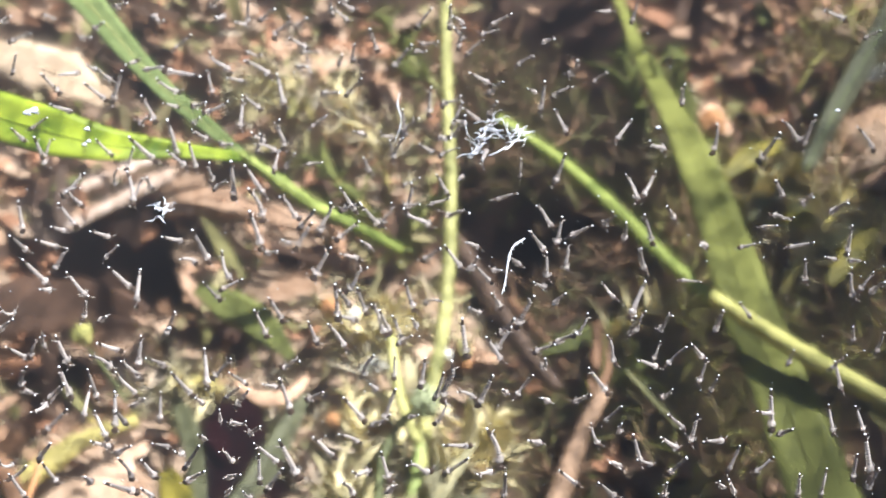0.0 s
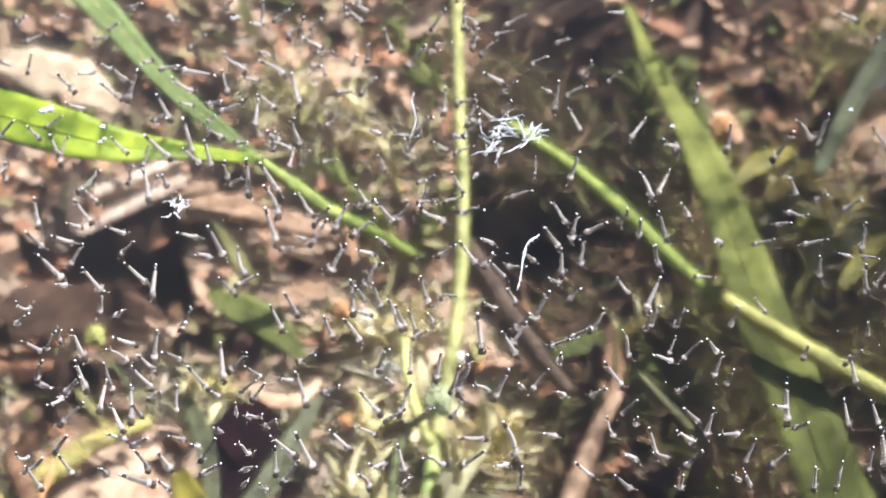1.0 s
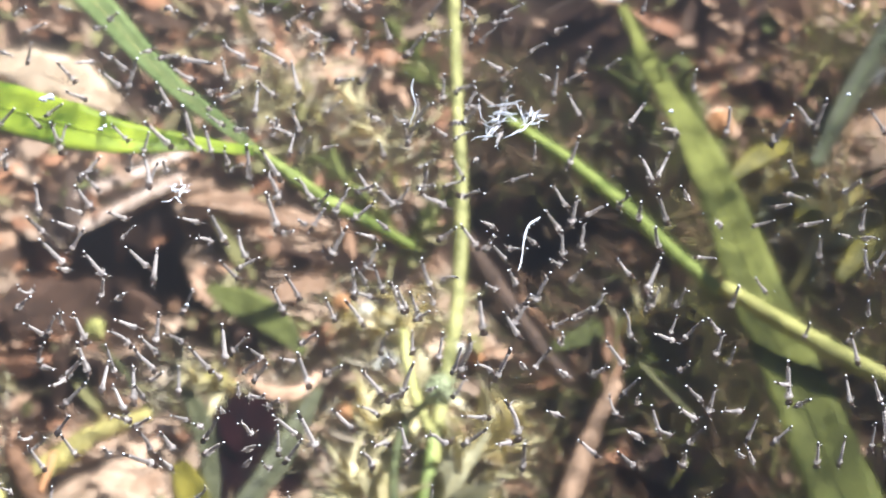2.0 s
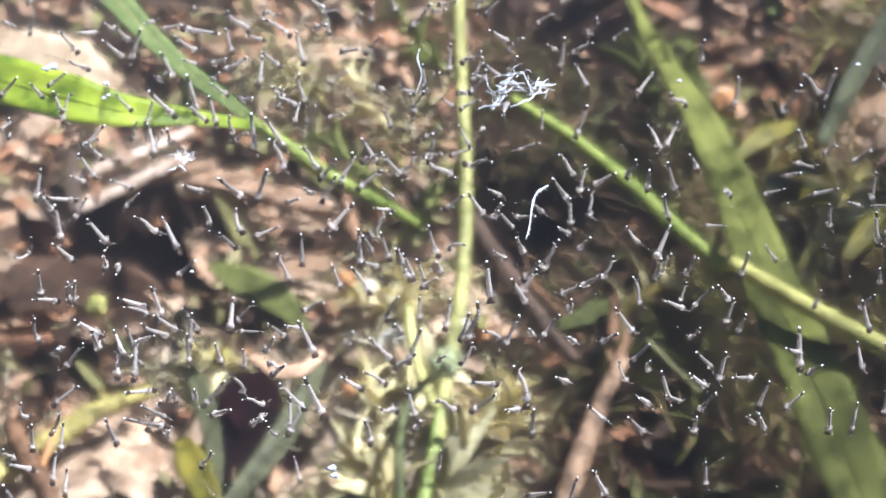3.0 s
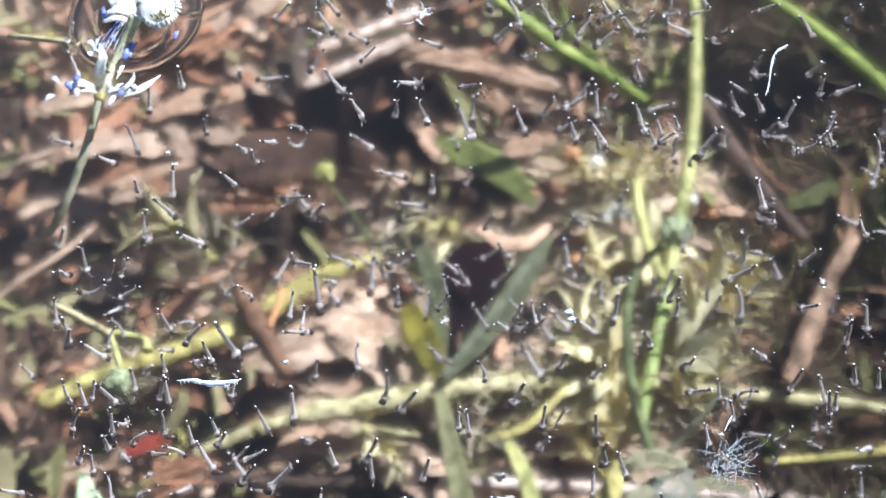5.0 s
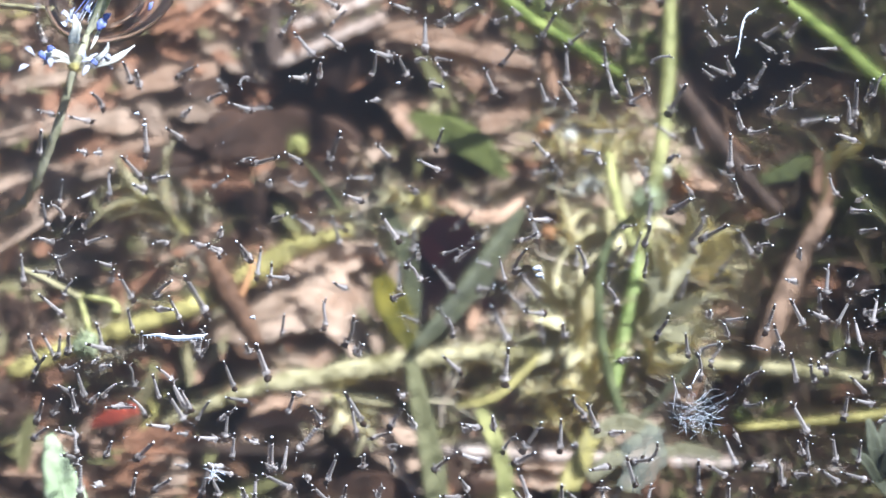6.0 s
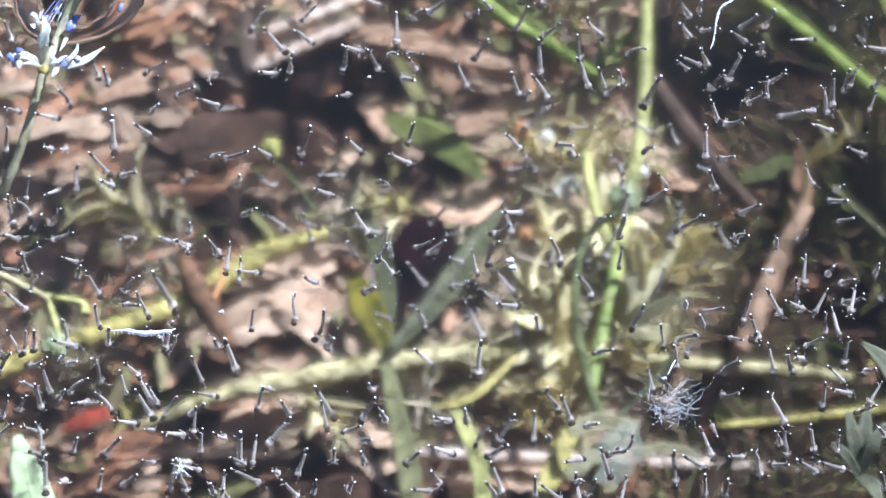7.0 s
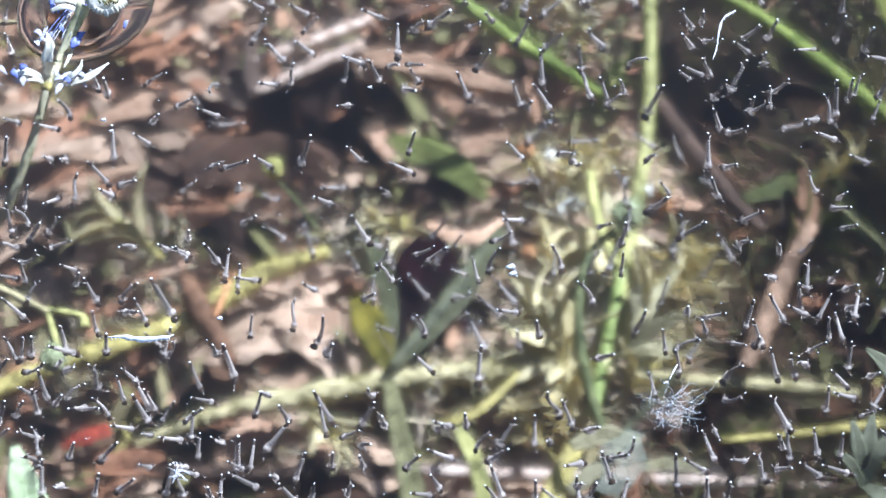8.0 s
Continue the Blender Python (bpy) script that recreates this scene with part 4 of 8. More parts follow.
sprig([(2.6, -2.1, -74.0), (7.5, 1.7, -69.5), (10.7, 7.7, -66.5)], "pale submerged sprig in the litter", 3, 5, 1.4, 18)
sprig([(30.4, 28.8, -77.0), (34.9, 34.3, -72.5), (41.7, 38.1, -69.5)], "pale grey-green submerged sprig", 3, 4, 1.5, 19)
sprig([(-45.0, 19.0, -72.5), (-47.8, 14.6, -68.0), (-52.2, 14.3, -65.0)], "pale submerged sprig beside dark mud", 3, 4, 1.2, 20)
sprig([(-94.0, 10.7, -74.0), (-99.5, 13.8, -69.5), (-106.3, 16.6, -66.5)], "pale grey submerged sprig in brown litter", 3, 4, 1.5, 21)
sprig([(-18.5, 27.4, -74.0), (-14.4, 31.1, -69.5), (-7.9, 31.8, -66.5)], "yellow-green side sprig of a tall stem", 3, 4, 1.4, 22)
sprig([(-14.3, 51.5, -74.0), (-9.0, 55.5, -69.5), (-4.7, 61.1, -66.5)], "olive side sprig of a tall stem", 3, 4, 1.5, 23, LEAFLETS_GREEN, STEM)
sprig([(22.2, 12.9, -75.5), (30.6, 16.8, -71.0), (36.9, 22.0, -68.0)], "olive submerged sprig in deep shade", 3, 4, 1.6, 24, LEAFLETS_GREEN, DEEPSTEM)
sprig([(-14.6, -39.0, -72.5), (-18.3, -35.1, -69.5), (-22.5, -31.3, -66.5)], "pale cream submerged sprig beside a stem foot", 5, 6, 0.85, 26)
sprig([(-11.5, -37.5, -72.5), (-12.7, -33.5, -69.5), (-15.4, -29.6, -66.5)], "pale yellow submerged sprig beside a stem foot", 5, 6, 0.85, 27)
sprig([(-17.1, 30.3, -72.5), (-21.7, 32.8, -68.0), (-26.2, 34.8, -65.0)], "pale cream submerged sprig in the litter", 4, 5, 1.1, 28)
sprig([(-60.9, -27.7, -72.5), (-57.7, -35.4, -68.0), (-52.9, -41.6, -65.0)], "pale submerged sprig over dark mud", 3, 4, 1.1, 25)


# ---- dead leaves and twigs of the litter ----
def dead_leaf(material, length, width, seed):
    """A curled dead leaf with its midrib and stalk, lying flat along x."""
    root = new("dead_leaf")
    rnd = random.Random(seed)
    pts = [(-length / 2, 0, 0), (-length / 6, rnd.uniform(-1, 1), rnd.uniform(0.4, 1.6)), (length / 5, rnd.uniform(-1, 1), rnd.uniform(0.4, 1.6)), (length / 2, rnd.uniform(-1.5, 1.5), rnd.uniform(-0.6, 0.8))]
    bm = bmesh.new()
    line = spline(pts, 5)
    shape = ((0.3, 0.9, 1.0, 0.75, 0.15), (0.75, 1.1, 0.9, 1.0, 0.6), (0.9, 0.7, 1.2, 0.8, 0.3), (0.35, 0.5, 0.45, 0.5, 0.3))[seed % 4]
    lamina(bm, line, [width * w for w in shape], 0.3, (0, 0, 1), rnd.uniform(-0.25, 0.3), 0.8, seed, 6)
    part("blade", bm, material, root)
    bm = bmesh.new()
    tube(bm, [c + Vector((0, 0, 0.15 * MM)) for c in line], [0.35, 0.25, 0.12], 5)
    part("midrib", bm, material, root)
    return root


LEAF_KINDS = [(TAN, "pale tan dead leaf lying in the pond litter"), (TAN, "pinkish tan dead leaf lying in the pond litter"), (RUST, "rust-brown dead leaf lying in the pond litter"),
              (BROWN, "dark brown rotting leaf in the pond litter"), (OLIVE, "olive-brown wilted leaf in the pond litter")]
models = []
for k in range(15):
    kind = (0, 0, 1, 2, 2, 3, 3, 4, 0, 2, 3, 1, 4, 3, 0)[k]
    ob = dead_leaf(LEAF_KINDS[kind][0], (14, 20, 11, 24, 17)[k % 5], (7, 8, 7, 9, 6)[k % 5], k + 3)
    tagged(ob, LEAF_KINDS[kind][1], "dead leaf", "dead leaves of the litter")
    models.append((kind, ob))
placed = 0


def lay(model, x, y, lift, turn, tip=0.0, bank=0.0, size=1.0):
    """Lay a leaf on the bed: the model itself first, copies after."""
    global placed
    m = pose(x, y, bed(x, y) + lift, bank, tip, turn)
    ob = copy_thing(model, m)
    ob.scale = (size, size, size)
    placed += 1
    return ob


# the pale leaves that lie open in the light
def lay_group(kinds, spots, lift):
    for kind, spot in zip(kinds, spots):
        turn = 17 * placed % 180 - 90
        lay(models[kind][1], spot[0] * MM, spot[1] * MM, lift, turn, (turn % 7) * 4 - 12, -14, (1.1, 1.5, 0.9, 1.25, 1.0)[placed % 5])


lay_group((0, 1, 2, 14, 8, 0, 1, 4, 0, 14, 8, 1, 0, 4), [(-94.4, 108.7, -78.0), (-86.0, 102.2, -78.0), (-95.5, 77.5, -78.0), (-92.8, 65.1, -78.0), (-75.9, 102.4, -78.0), (-37.1, 49.0, -78.0), (-26.3, 48.5, -78.0), (-65.4, 45.9, -78.0), (-23.4, 35.4, -78.0), (-29.5, 21.2, -78.0), (-19.5, 28.4, -78.0), (-55.0, 9.6, -78.0), (-67.3, 8.5, -78.0), (-47.6, 16.7, -78.0)], 0.006)
lay_group((8, 4, 8, 9, 4, 1, 4, 0, 3, 4, 14, 9), [(-9.9, 20.2, -78.0), (-22.1, 85.6, -78.0), (-33.2, 108.4, -78.0), (19.9, 26.5, -78.0), (10.7, 29.1, -78.0), (84.1, 84.0, -78.0), (75.5, 104.1, -78.0), (92.4, 111.2, -78.0), (55.9, 117.3, -78.0), (59.9, 65.5, -78.0), (35.8, 7.7, -78.0), (-58.9, 111.2, -78.0)], 0.006)
lay_group((0, 14, 1, 8, 0, 14, 1, 0, 14, 8, 1, 8, 4, 9), [(-63.8, -3.7, -78.0), (-57.8, 2.3, -78.0), (-70.2, -15.3, -78.0), (-57.5, -12.0, -78.0), (-59.9, -20.4, -78.0), (-53.3, -21.5, -78.0), (-18.1, 21.4, -78.0), (-15.7, 9.7, -78.0), (-15.5, 4.0, -78.0), (-16.6, -10.4, -78.0), (-31.7, 50.1, -78.0), (-29.5, 35.9, -78.0), (-111.0, 29.2, -78.0), (-124.5, 40.0, -78.0)], 0.006)
lay_group((4, 9, 0, 11, 9, 1, 8, 3, 0, 4, 3, 14, 3, 4), [(-98.5, 52.4, -78.0), (-109.6, 50.4, -78.0), (-119.4, 48.8, -78.0), (-131.3, 54.5, -78.0), (-90.6, 63.2, -78.0), (-52.4, 66.6, -78.0), (-34.1, 64.8, -78.0), (-23.1, 42.7, -78.0), (-19.5, 40.7, -78.0), (3.0, 27.8, -78.0), (-27.7, -24.5, -78.0), (-58.7, -32.5, -78.0), (-95.2, -43.3, -78.0), (-99.7, -40.8, -78.0)], 0.006)
lay_group((0, 14, 8, 1, 0, 8, 14, 1), [(-17.6, 39.9, -78.0), (-7.8, 28.7, -78.0), (-31.0, 9.4, -78.0), (-12.9, 6.1, -78.0), (-2.9, 17.6, -78.0), (-21.2, 14.5, -78.0), (-37.1, 30.9, -78.0), (4.0, 8.4, -78.0)], 0.012)
lay_group((0, 8, 1, 14, 8), [(-22.8, -39.1, -78.0), (-16.8, -31.0, -78.0), (-28.3, -31.5, -78.0), (-13.0, -21.4, -78.0), (-21.2, -2.3, -78.0)], 0.012)
lay_group((1, 14, 1, 0, 11, 1, 0, 14, 8), [(85.4, 83.3, -78.0), (90.7, 88.9, -78.0), (92.1, 76.3, -78.0), (88.9, 81.7, -78.0), (92.2, 84.9, -78.0), (83.7, 76.9, -78.0), (-16.1, 31.4, -78.0), (-21.5, 22.8, -78.0), (-8.1, 37.3, -78.0)], 0.012)
lay_group((0, 4, 14, 3, 1, 0, 4, 9, 0, 4), [(-109.8, 51.4, -78.0), (-102.6, 59.9, -78.0), (-95.0, 47.6, -78.0), (-107.7, 69.5, -78.0), (-116.8, 43.1, -78.0), (-130.8, 54.9, -78.0), (-100.4, 69.9, -78.0), (-90.2, 56.0, -78.0), (-84.6, 52.0, -78.0), (-129.7, 51.5, -78.0)], 0.012)
lay_group((0, 14, 8, 1, 0, 11), [(-74.7, -4.3, -78.0), (-65.3, -9.6, -78.0), (-68.8, 1.7, -78.0), (-57.1, -5.1, -78.0), (-62.9, 9.4, -78.0), (-75.9, -12.9, -78.0)], 0.012)
lay_group((0, 14, 8, 1, 0, 8, 14, 1, 0, 8, 1, 0), [(-73.0, -22.7, -78.0), (-64.1, -25.2, -78.0), (-55.4, -27.7, -78.0), (-28.1, -21.9, -78.0), (-21.6, -26.4, -78.0), (-13.2, -24.9, -78.0), (-8.9, -32.6, -78.0), (-77.5, -30.6, -78.0), (-4.8, -20.9, -78.0), (-127.8, 38.8, -78.0), (-118.0, 27.4, -78.0), (-129.1, 25.0, -78.0)], 0.012)
lay_group((14, 1, 0, 8, 0, 14, 8), [(-73.1, -26.9, -78.0), (-63.3, -29.2, -78.0), (-52.8, -27.8, -78.0), (-38.0, -28.5, -78.0), (-28.9, -22.1, -78.0), (-20.6, -16.3, -78.0), (-11.8, -26.7, -78.0)], 0.012)
lay_group((0, 14, 1, 8, 0, 14, 1, 0, 8, 14, 0, 1), [(-38.5, 42.6, -78.0), (-28.9, 35.5, -78.0), (-21.5, 28.4, -78.0), (-30.4, 22.2, -78.0), (-12.7, 36.3, -78.0), (-7.6, 23.3, -78.0), (-39.0, 16.0, -78.0), (-2.9, 12.0, -78.0), (-16.4, 14.2, -78.0), (1.2, 35.4, -78.0), (-24.4, 40.2, -78.0), (-14.5, 22.9, -78.0)], 0.012)
lay_group((14, 0, 8, 1, 0, 14, 0, 8), [(-32.5, -14.0, -78.0), (-25.8, -20.6, -78.0), (-19.3, -24.3, -78.0), (-12.1, -14.6, -78.0), (-6.7, -21.2, -78.0), (-2.6, -12.8, -78.0), (-24.4, -5.2, -78.0), (-33.8, -27.7, -78.0)], 0.012)
lay_group((0, 14, 8, 1, 0), [(-21.2, -27.9, -78.0), (-14.4, -26.3, -78.0), (-8.1, -27.4, -78.0), (-26.1, -13.8, -78.0), (-17.6, -14.8, -78.0)], 0.012)
lay_group((5, 12, 6, 5, 12, 13, 6, 7, 10), [(38.7, 35.4, -78.0), (41.9, 22.8, -78.0), (54.1, 41.5, -78.0), (31.4, 13.0, -78.0), (47.1, 7.9, -78.0), (56.7, 7.9, -78.0), (16.6, 20.9, -78.0), (35.4, 44.0, -78.0), (58.0, 23.1, -78.0)], 0.01)

# the pinkish heap of leaves beside the yellowing leaf
lay_group((0, 1, 14, 8, 0, 0, 1, 14, 8, 0, 0, 1, 14, 8, 0, 0, 1, 2, 2, 0, 0, 1, 14, 8, 0), [(-74.1, -1.7, -76.0), (-66.7, 1.5, -76.0), (-58.7, -1.1, -76.0), (-52.7, -6.7, -76.0), (-71.1, -8.8, -76.0), (-63.3, -9.9, -76.0), (-56.4, -13.9, -76.0), (-74.6, -16.0, -76.0), (-66.7, -18.5, -76.0), (-63.7, -26.6, -76.0), (-56.2, -27.7, -76.0), (-50.5, -31.5, -76.0), (-58.8, -33.2, -76.0), (-68.5, -30.9, -76.0), (-57.4, -46.8, -76.0), (-48.1, -47.7, -76.0), (-41.0, -46.8, -76.0), (-32.0, -24.8, -76.0), (-26.7, -25.9, -76.0), (-20.5, -23.6, -76.0), (-14.7, -23.4, -76.0), (-22.5, -47.3, -76.0), (-16.5, -44.6, -76.0), (-30.8, -45.8, -76.0), (-10.3, -45.6, -76.0)], 0.010)

# the rest of the litter, thinner over the dark hollows
rnd = random.Random(41)
tries = 0
heap = []
while placed + len(heap) < 560 and tries < 5000:
    tries += 1
    x, y = rnd.uniform(-0.165, 0.15), rnd.uniform(-0.105, 0.215)
    if bed(x, y) < -0.096:
        continue
    # darker leaf kinds on this side put part of its shade into their colour
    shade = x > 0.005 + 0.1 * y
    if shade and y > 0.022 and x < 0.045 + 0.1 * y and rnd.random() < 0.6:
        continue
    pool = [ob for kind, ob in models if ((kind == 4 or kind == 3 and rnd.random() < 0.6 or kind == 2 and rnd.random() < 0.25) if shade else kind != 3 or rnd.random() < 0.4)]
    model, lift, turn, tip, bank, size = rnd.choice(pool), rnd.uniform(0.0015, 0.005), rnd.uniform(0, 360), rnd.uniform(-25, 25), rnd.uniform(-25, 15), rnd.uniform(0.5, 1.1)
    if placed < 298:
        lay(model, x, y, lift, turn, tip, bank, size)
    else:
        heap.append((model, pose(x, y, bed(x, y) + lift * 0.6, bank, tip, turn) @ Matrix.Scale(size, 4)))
# the leaves lowest in the litter lie pressed into one layer
verts, faces, mats = [], [], []
HEAP_ORDER = [TAN, RUST, BROWN, OLIVE]
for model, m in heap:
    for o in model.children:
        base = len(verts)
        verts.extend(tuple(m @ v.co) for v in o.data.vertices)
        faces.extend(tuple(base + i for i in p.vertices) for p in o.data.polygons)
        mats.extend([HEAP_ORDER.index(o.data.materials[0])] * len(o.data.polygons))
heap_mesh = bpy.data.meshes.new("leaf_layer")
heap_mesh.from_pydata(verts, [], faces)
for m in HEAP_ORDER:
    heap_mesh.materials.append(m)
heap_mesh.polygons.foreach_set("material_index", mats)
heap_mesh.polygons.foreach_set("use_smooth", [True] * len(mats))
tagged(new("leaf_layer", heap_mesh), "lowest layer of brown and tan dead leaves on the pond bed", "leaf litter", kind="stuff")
for kind, ob in models:
    for o in (*ob.children, ob):
        bpy.data.objects.remove(o)

TWIG_MESHES = []
for k in range(8):
    twig_bm = bmesh.new()
    r2 = random.Random(k + 60)
    n = r2.uniform(16, 42)
    tube(twig_bm, spline([(-n / 2, 0, 0), (-n / 6, r2.uniform(-2, 2), r2.uniform(0, 2)), (n / 6, r2.uniform(-2, 2), r2.uniform(0, 2)), (n / 2, r2.uniform(-2, 2), 0)], 4), [0.5, r2.uniform(0.6, 1.1), 0.4], 7, 0.4, k)
    tube(twig_bm, spline([(n / 8, 0, 0.8), (n / 5, 2.5, 2), (n / 4, 5, 2.5)], 3), [0.45, 0.35, 0.2], 5, 0.3, k)
    TWIG_MESHES.append(link_mesh("litter_twig", twig_bm, (TWIG, DARKTWIG, TAN, DARKTWIG, YELLOWSTEM, BROWN, TWIG, OLIVE)[k]))
for k in range(190):
    x, y = rnd.uniform(-0.165, 0.15), rnd.uniform(-0.105, 0.215)
    i = rnd.randrange(8)
    if bed(x, y) < -0.096:
        continue
    ob = new("litter_twig", TWIG_MESHES[i])
    ob.matrix_world = pose(x, y, max(bed(x, y), -0.093) + rnd.uniform(0.003, 0.009), rnd.uniform(-10, 10), rnd.uniform(-14, 14), rnd.uniform(0, 360))
    tagged(ob, ("thin orange-brown twig in the pond litter", "thin dark rotten twig in the pond litter", "peeled tan twig in the pond litter", "dark brown twig in the pond litter",
                "thin yellow stalk in the pond litter", "brown leaf stalk in the pond litter", "knobbly brown twig in the pond litter", "olive stalk in the pond litter")[i], "twig", "litter twigs")


# ---- crumbs of leaf and stalk ----
def per_piece(name, colours, rough=0.6, through_light=0.1):
    """A matt surface whose colour changes from piece to piece of one mesh."""
    m = surface(name, (0.5, 0.5, 0.5), (1, 1, 1), 700, 120, rough, 0.5, 0.0, through_light)
    n, link = m.node_tree.nodes, m.node_tree.links.new
    geo, ramp, mul = n.new("ShaderNodeNewGeometry"), n.new("ShaderNodeValToRGB"), n.new("ShaderNodeMix")
    ramp.color_ramp.interpolation = "CONSTANT"
    for k, c in enumerate(colours):
        e = ramp.color_ramp.elements[k] if k < 2 else ramp.color_ramp.elements.new(k / len(colours))
        e.position, e.color = k / len(colours), (*c, 1)
    link(geo.outputs["Random Per Island"], ramp.inputs[0])
    mul.data_type, mul.blend_type = "RGBA", "MULTIPLY"
    mul.inputs["Factor"].default_value = 1
    old = n["Principled BSDF"].inputs["Base Color"].links[0].from_socket
    link(old, mul.inputs["A"]), link(ramp.outputs[0], mul.inputs["B"])
    link(mul.outputs["Result"], n["Principled BSDF"].inputs["Base Color"])
    link(mul.outputs["Result"], n["Translucent BSDF"].inputs["Color"])
    return m


def build_crumbs():
    r = random.Random(8)
    verts, faces = [], []
    for k in range(9500):
        x, y = r.uniform(-0.165, 0.15), r.uniform(-0.105, 0.215)
        z = bed(x, y)
        if (z < -0.097 and r.random() < 0.9) or (y > 0.022 and 0.005 < x - 0.1 * y < 0.045 and r.random() < 0.5):
            continue
        n = r.choice((5, 6, 7))
        size, long = r.uniform(0.5, 2.1) * MM, r.choice((1, 1.4, 3.0, 5.0))
        m = pose(x, y, z + r.choice((r.uniform(0.001, 0.006), r.uniform(0.006, 0.017))), r.uniform(-40, 40), r.uniform(-40, 40), r.uniform(0, 360))
        base = len(verts)
        ring = [Vector((math.cos(6.283 * i / n) * size * long * r.uniform(0.6, 1.1), math.sin(6.283 * i / n) * size * r.uniform(0.6, 1.1), r.uniform(-0.3, 0.3) * size)) for i in range(n)]
        for h in (0.00018, -0.00018):
            verts += [tuple(m @ (q + Vector((0, 0, h)))) for q in ring]
        faces.append(tuple(range(base, base + n)))
        faces.append(tuple(range(base + 2 * n - 1, base + n - 1, -1)))
        for i in range(n):
            j = (i + 1) % n
            faces.append((base + j, base + i, base + n + i, base + n + j))
    me = bpy.data.meshes.new("leaf_crumbs")
    me.from_pydata(verts, [], faces)
    me.materials.append(per_piece("crumb", [(0.62, 0.40, 0.26), (0.16, 0.09, 0.05), (0.40, 0.20, 0.11), (0.09, 0.055, 0.035), (0.55, 0.33, 0.20), (0.28, 0.26, 0.10), (0.10, 0.06, 0.04), (0.42, 0.36, 0.18)]))
    tagged(new("leaf_crumbs", me), "crumbs of brown leaf and stalk on the pond bed", "leaf litter", kind="stuff")


build_crumbs()


FINE_TUFTS = []
FINE_TUFTS += zip([(-19.6, 35.6, -72.0), (-11.1, 24.5, -72.0), (-16.0, 5.3, -72.0), (-8.3, 5.2, -72.0), (-1.1, 36.0, -72.0), (-29.6, 91.8, -72.0), (-43.8, 99.7, -72.0), (-14.3, 81.0, -72.0), (75.4, 73.5, -72.0), (83.9, 56.9, -72.0), (69.7, 58.1, -72.0), (47.2, 96.8, -72.0)], (9, 9, 10, 9, 8, 10, 10, 9, 10, 10, 8, 10))
FINE_TUFTS += zip([(-17.9, -4.5, -72.0), (-13.2, -18.3, -72.0), (2.4, -0.8, -72.0), (5.7, -12.0, -72.0), (-10.0, 31.7, -72.0), (-99.7, 13.0, -72.0), (-54.4, 21.6, -72.0), (-17.6, 10.0, -72.0), (-4.4, 8.1, -72.0), (-67.2, -27.2, -72.0), (-44.5, -22.2, -72.0), (-27.8, -20.2, -72.0), (-11.1, -18.2, -72.0), (-85.8, -7.2, -72.0), (-105.7, -19.2, -72.0)], (9, 9, 9, 9, 10, 11, 8, 7, 9, 5, 5, 5, 5, 5, 4))
FINE_TUFTS += zip([(-26.0, 24.2, -72.0), (-31.9, 7.6, -72.0), (-41.8, 21.0, -72.0)], (9, 9, 8))
FINE_TUFTS += zip([(-23.9, -13.3, -72.0), (-17.1, -25.3, -72.0), (-8.8, -24.9, -72.0), (-2.5, -22.0, -72.0), (-13.5, -7.2, -72.0), (-28.8, -20.3, -72.0), (-35.7, -27.4, -72.0), (2.6, -15.0, -72.0)], (8, 8, 8, 8, 8, 7, 7, 8))


def build_fine_weed(name, seed, tufts, reach, lift, colours, label):
    """Thin threads of weed in soft tufts over the bed."""
    r = random.Random(seed)
    verts, faces = [], []
    for (sx, sy, sz), w in tufts:
        for k in range(120):
            a = Vector((sx + r.gauss(0, w * 0.55), sy + r.gauss(0, w * 0.55), 0)) * MM
            a.z = max(bed(a.x, a.y), -0.095) + r.uniform(0.0, lift)
            d = Vector((r.gauss(0, 1), r.gauss(0, 1), abs(r.gauss(0, 0.7)))).normalized() * r.uniform(*reach) * MM
            bend = Vector((r.gauss(0, 1), r.gauss(0, 1), r.gauss(0, 1))) * 0.8 * MM
            side = d.cross(Vector((r.gauss(0, 1), r.gauss(0, 1), r.gauss(0, 1)))).normalized() * r.uniform(0.12, 0.4) * MM
            up = side.cross(d).normalized() * 0.12 * MM
            base = len(verts)
            for t, f in ((0, 0.8), (0.5, 1.0), (1, 0.3)):
                c = a + d * t + bend * (1 - abs(2 * t - 1))
                verts += [tuple(c + side * f), tuple(c + up * f), tuple(c - side * f), tuple(c - up * f)]
            for i in (0, 4):
                for j in range(4):
                    q = (j + 1) % 4
                    faces.append((base + i + j, base + i + q, base + i + 4 + q, base + i + 4 + j))
            faces.append((base + 3, base + 2, base + 1, base))
            faces.append((base + 8, base + 9, base + 10, base + 11))
    me = bpy.data.meshes.new(name)
    me.from_pydata(verts, [], faces)
    me.materials.append(per_piece(name + "_thread", colours))
    tagged(new(name, me), label, "water weed", kind="stuff")


build_fine_weed("fine_weed", 31, FINE_TUFTS, (3, 9), 0.02, [(0.84, 0.73, 0.46), (0.60, 0.54, 0.25), (0.90, 0.79, 0.58), (0.72, 0.66, 0.34), (0.52, 0.36, 0.20), (0.86, 0.70, 0.52)],
                "soft tufts of fine yellow-green weed threads")
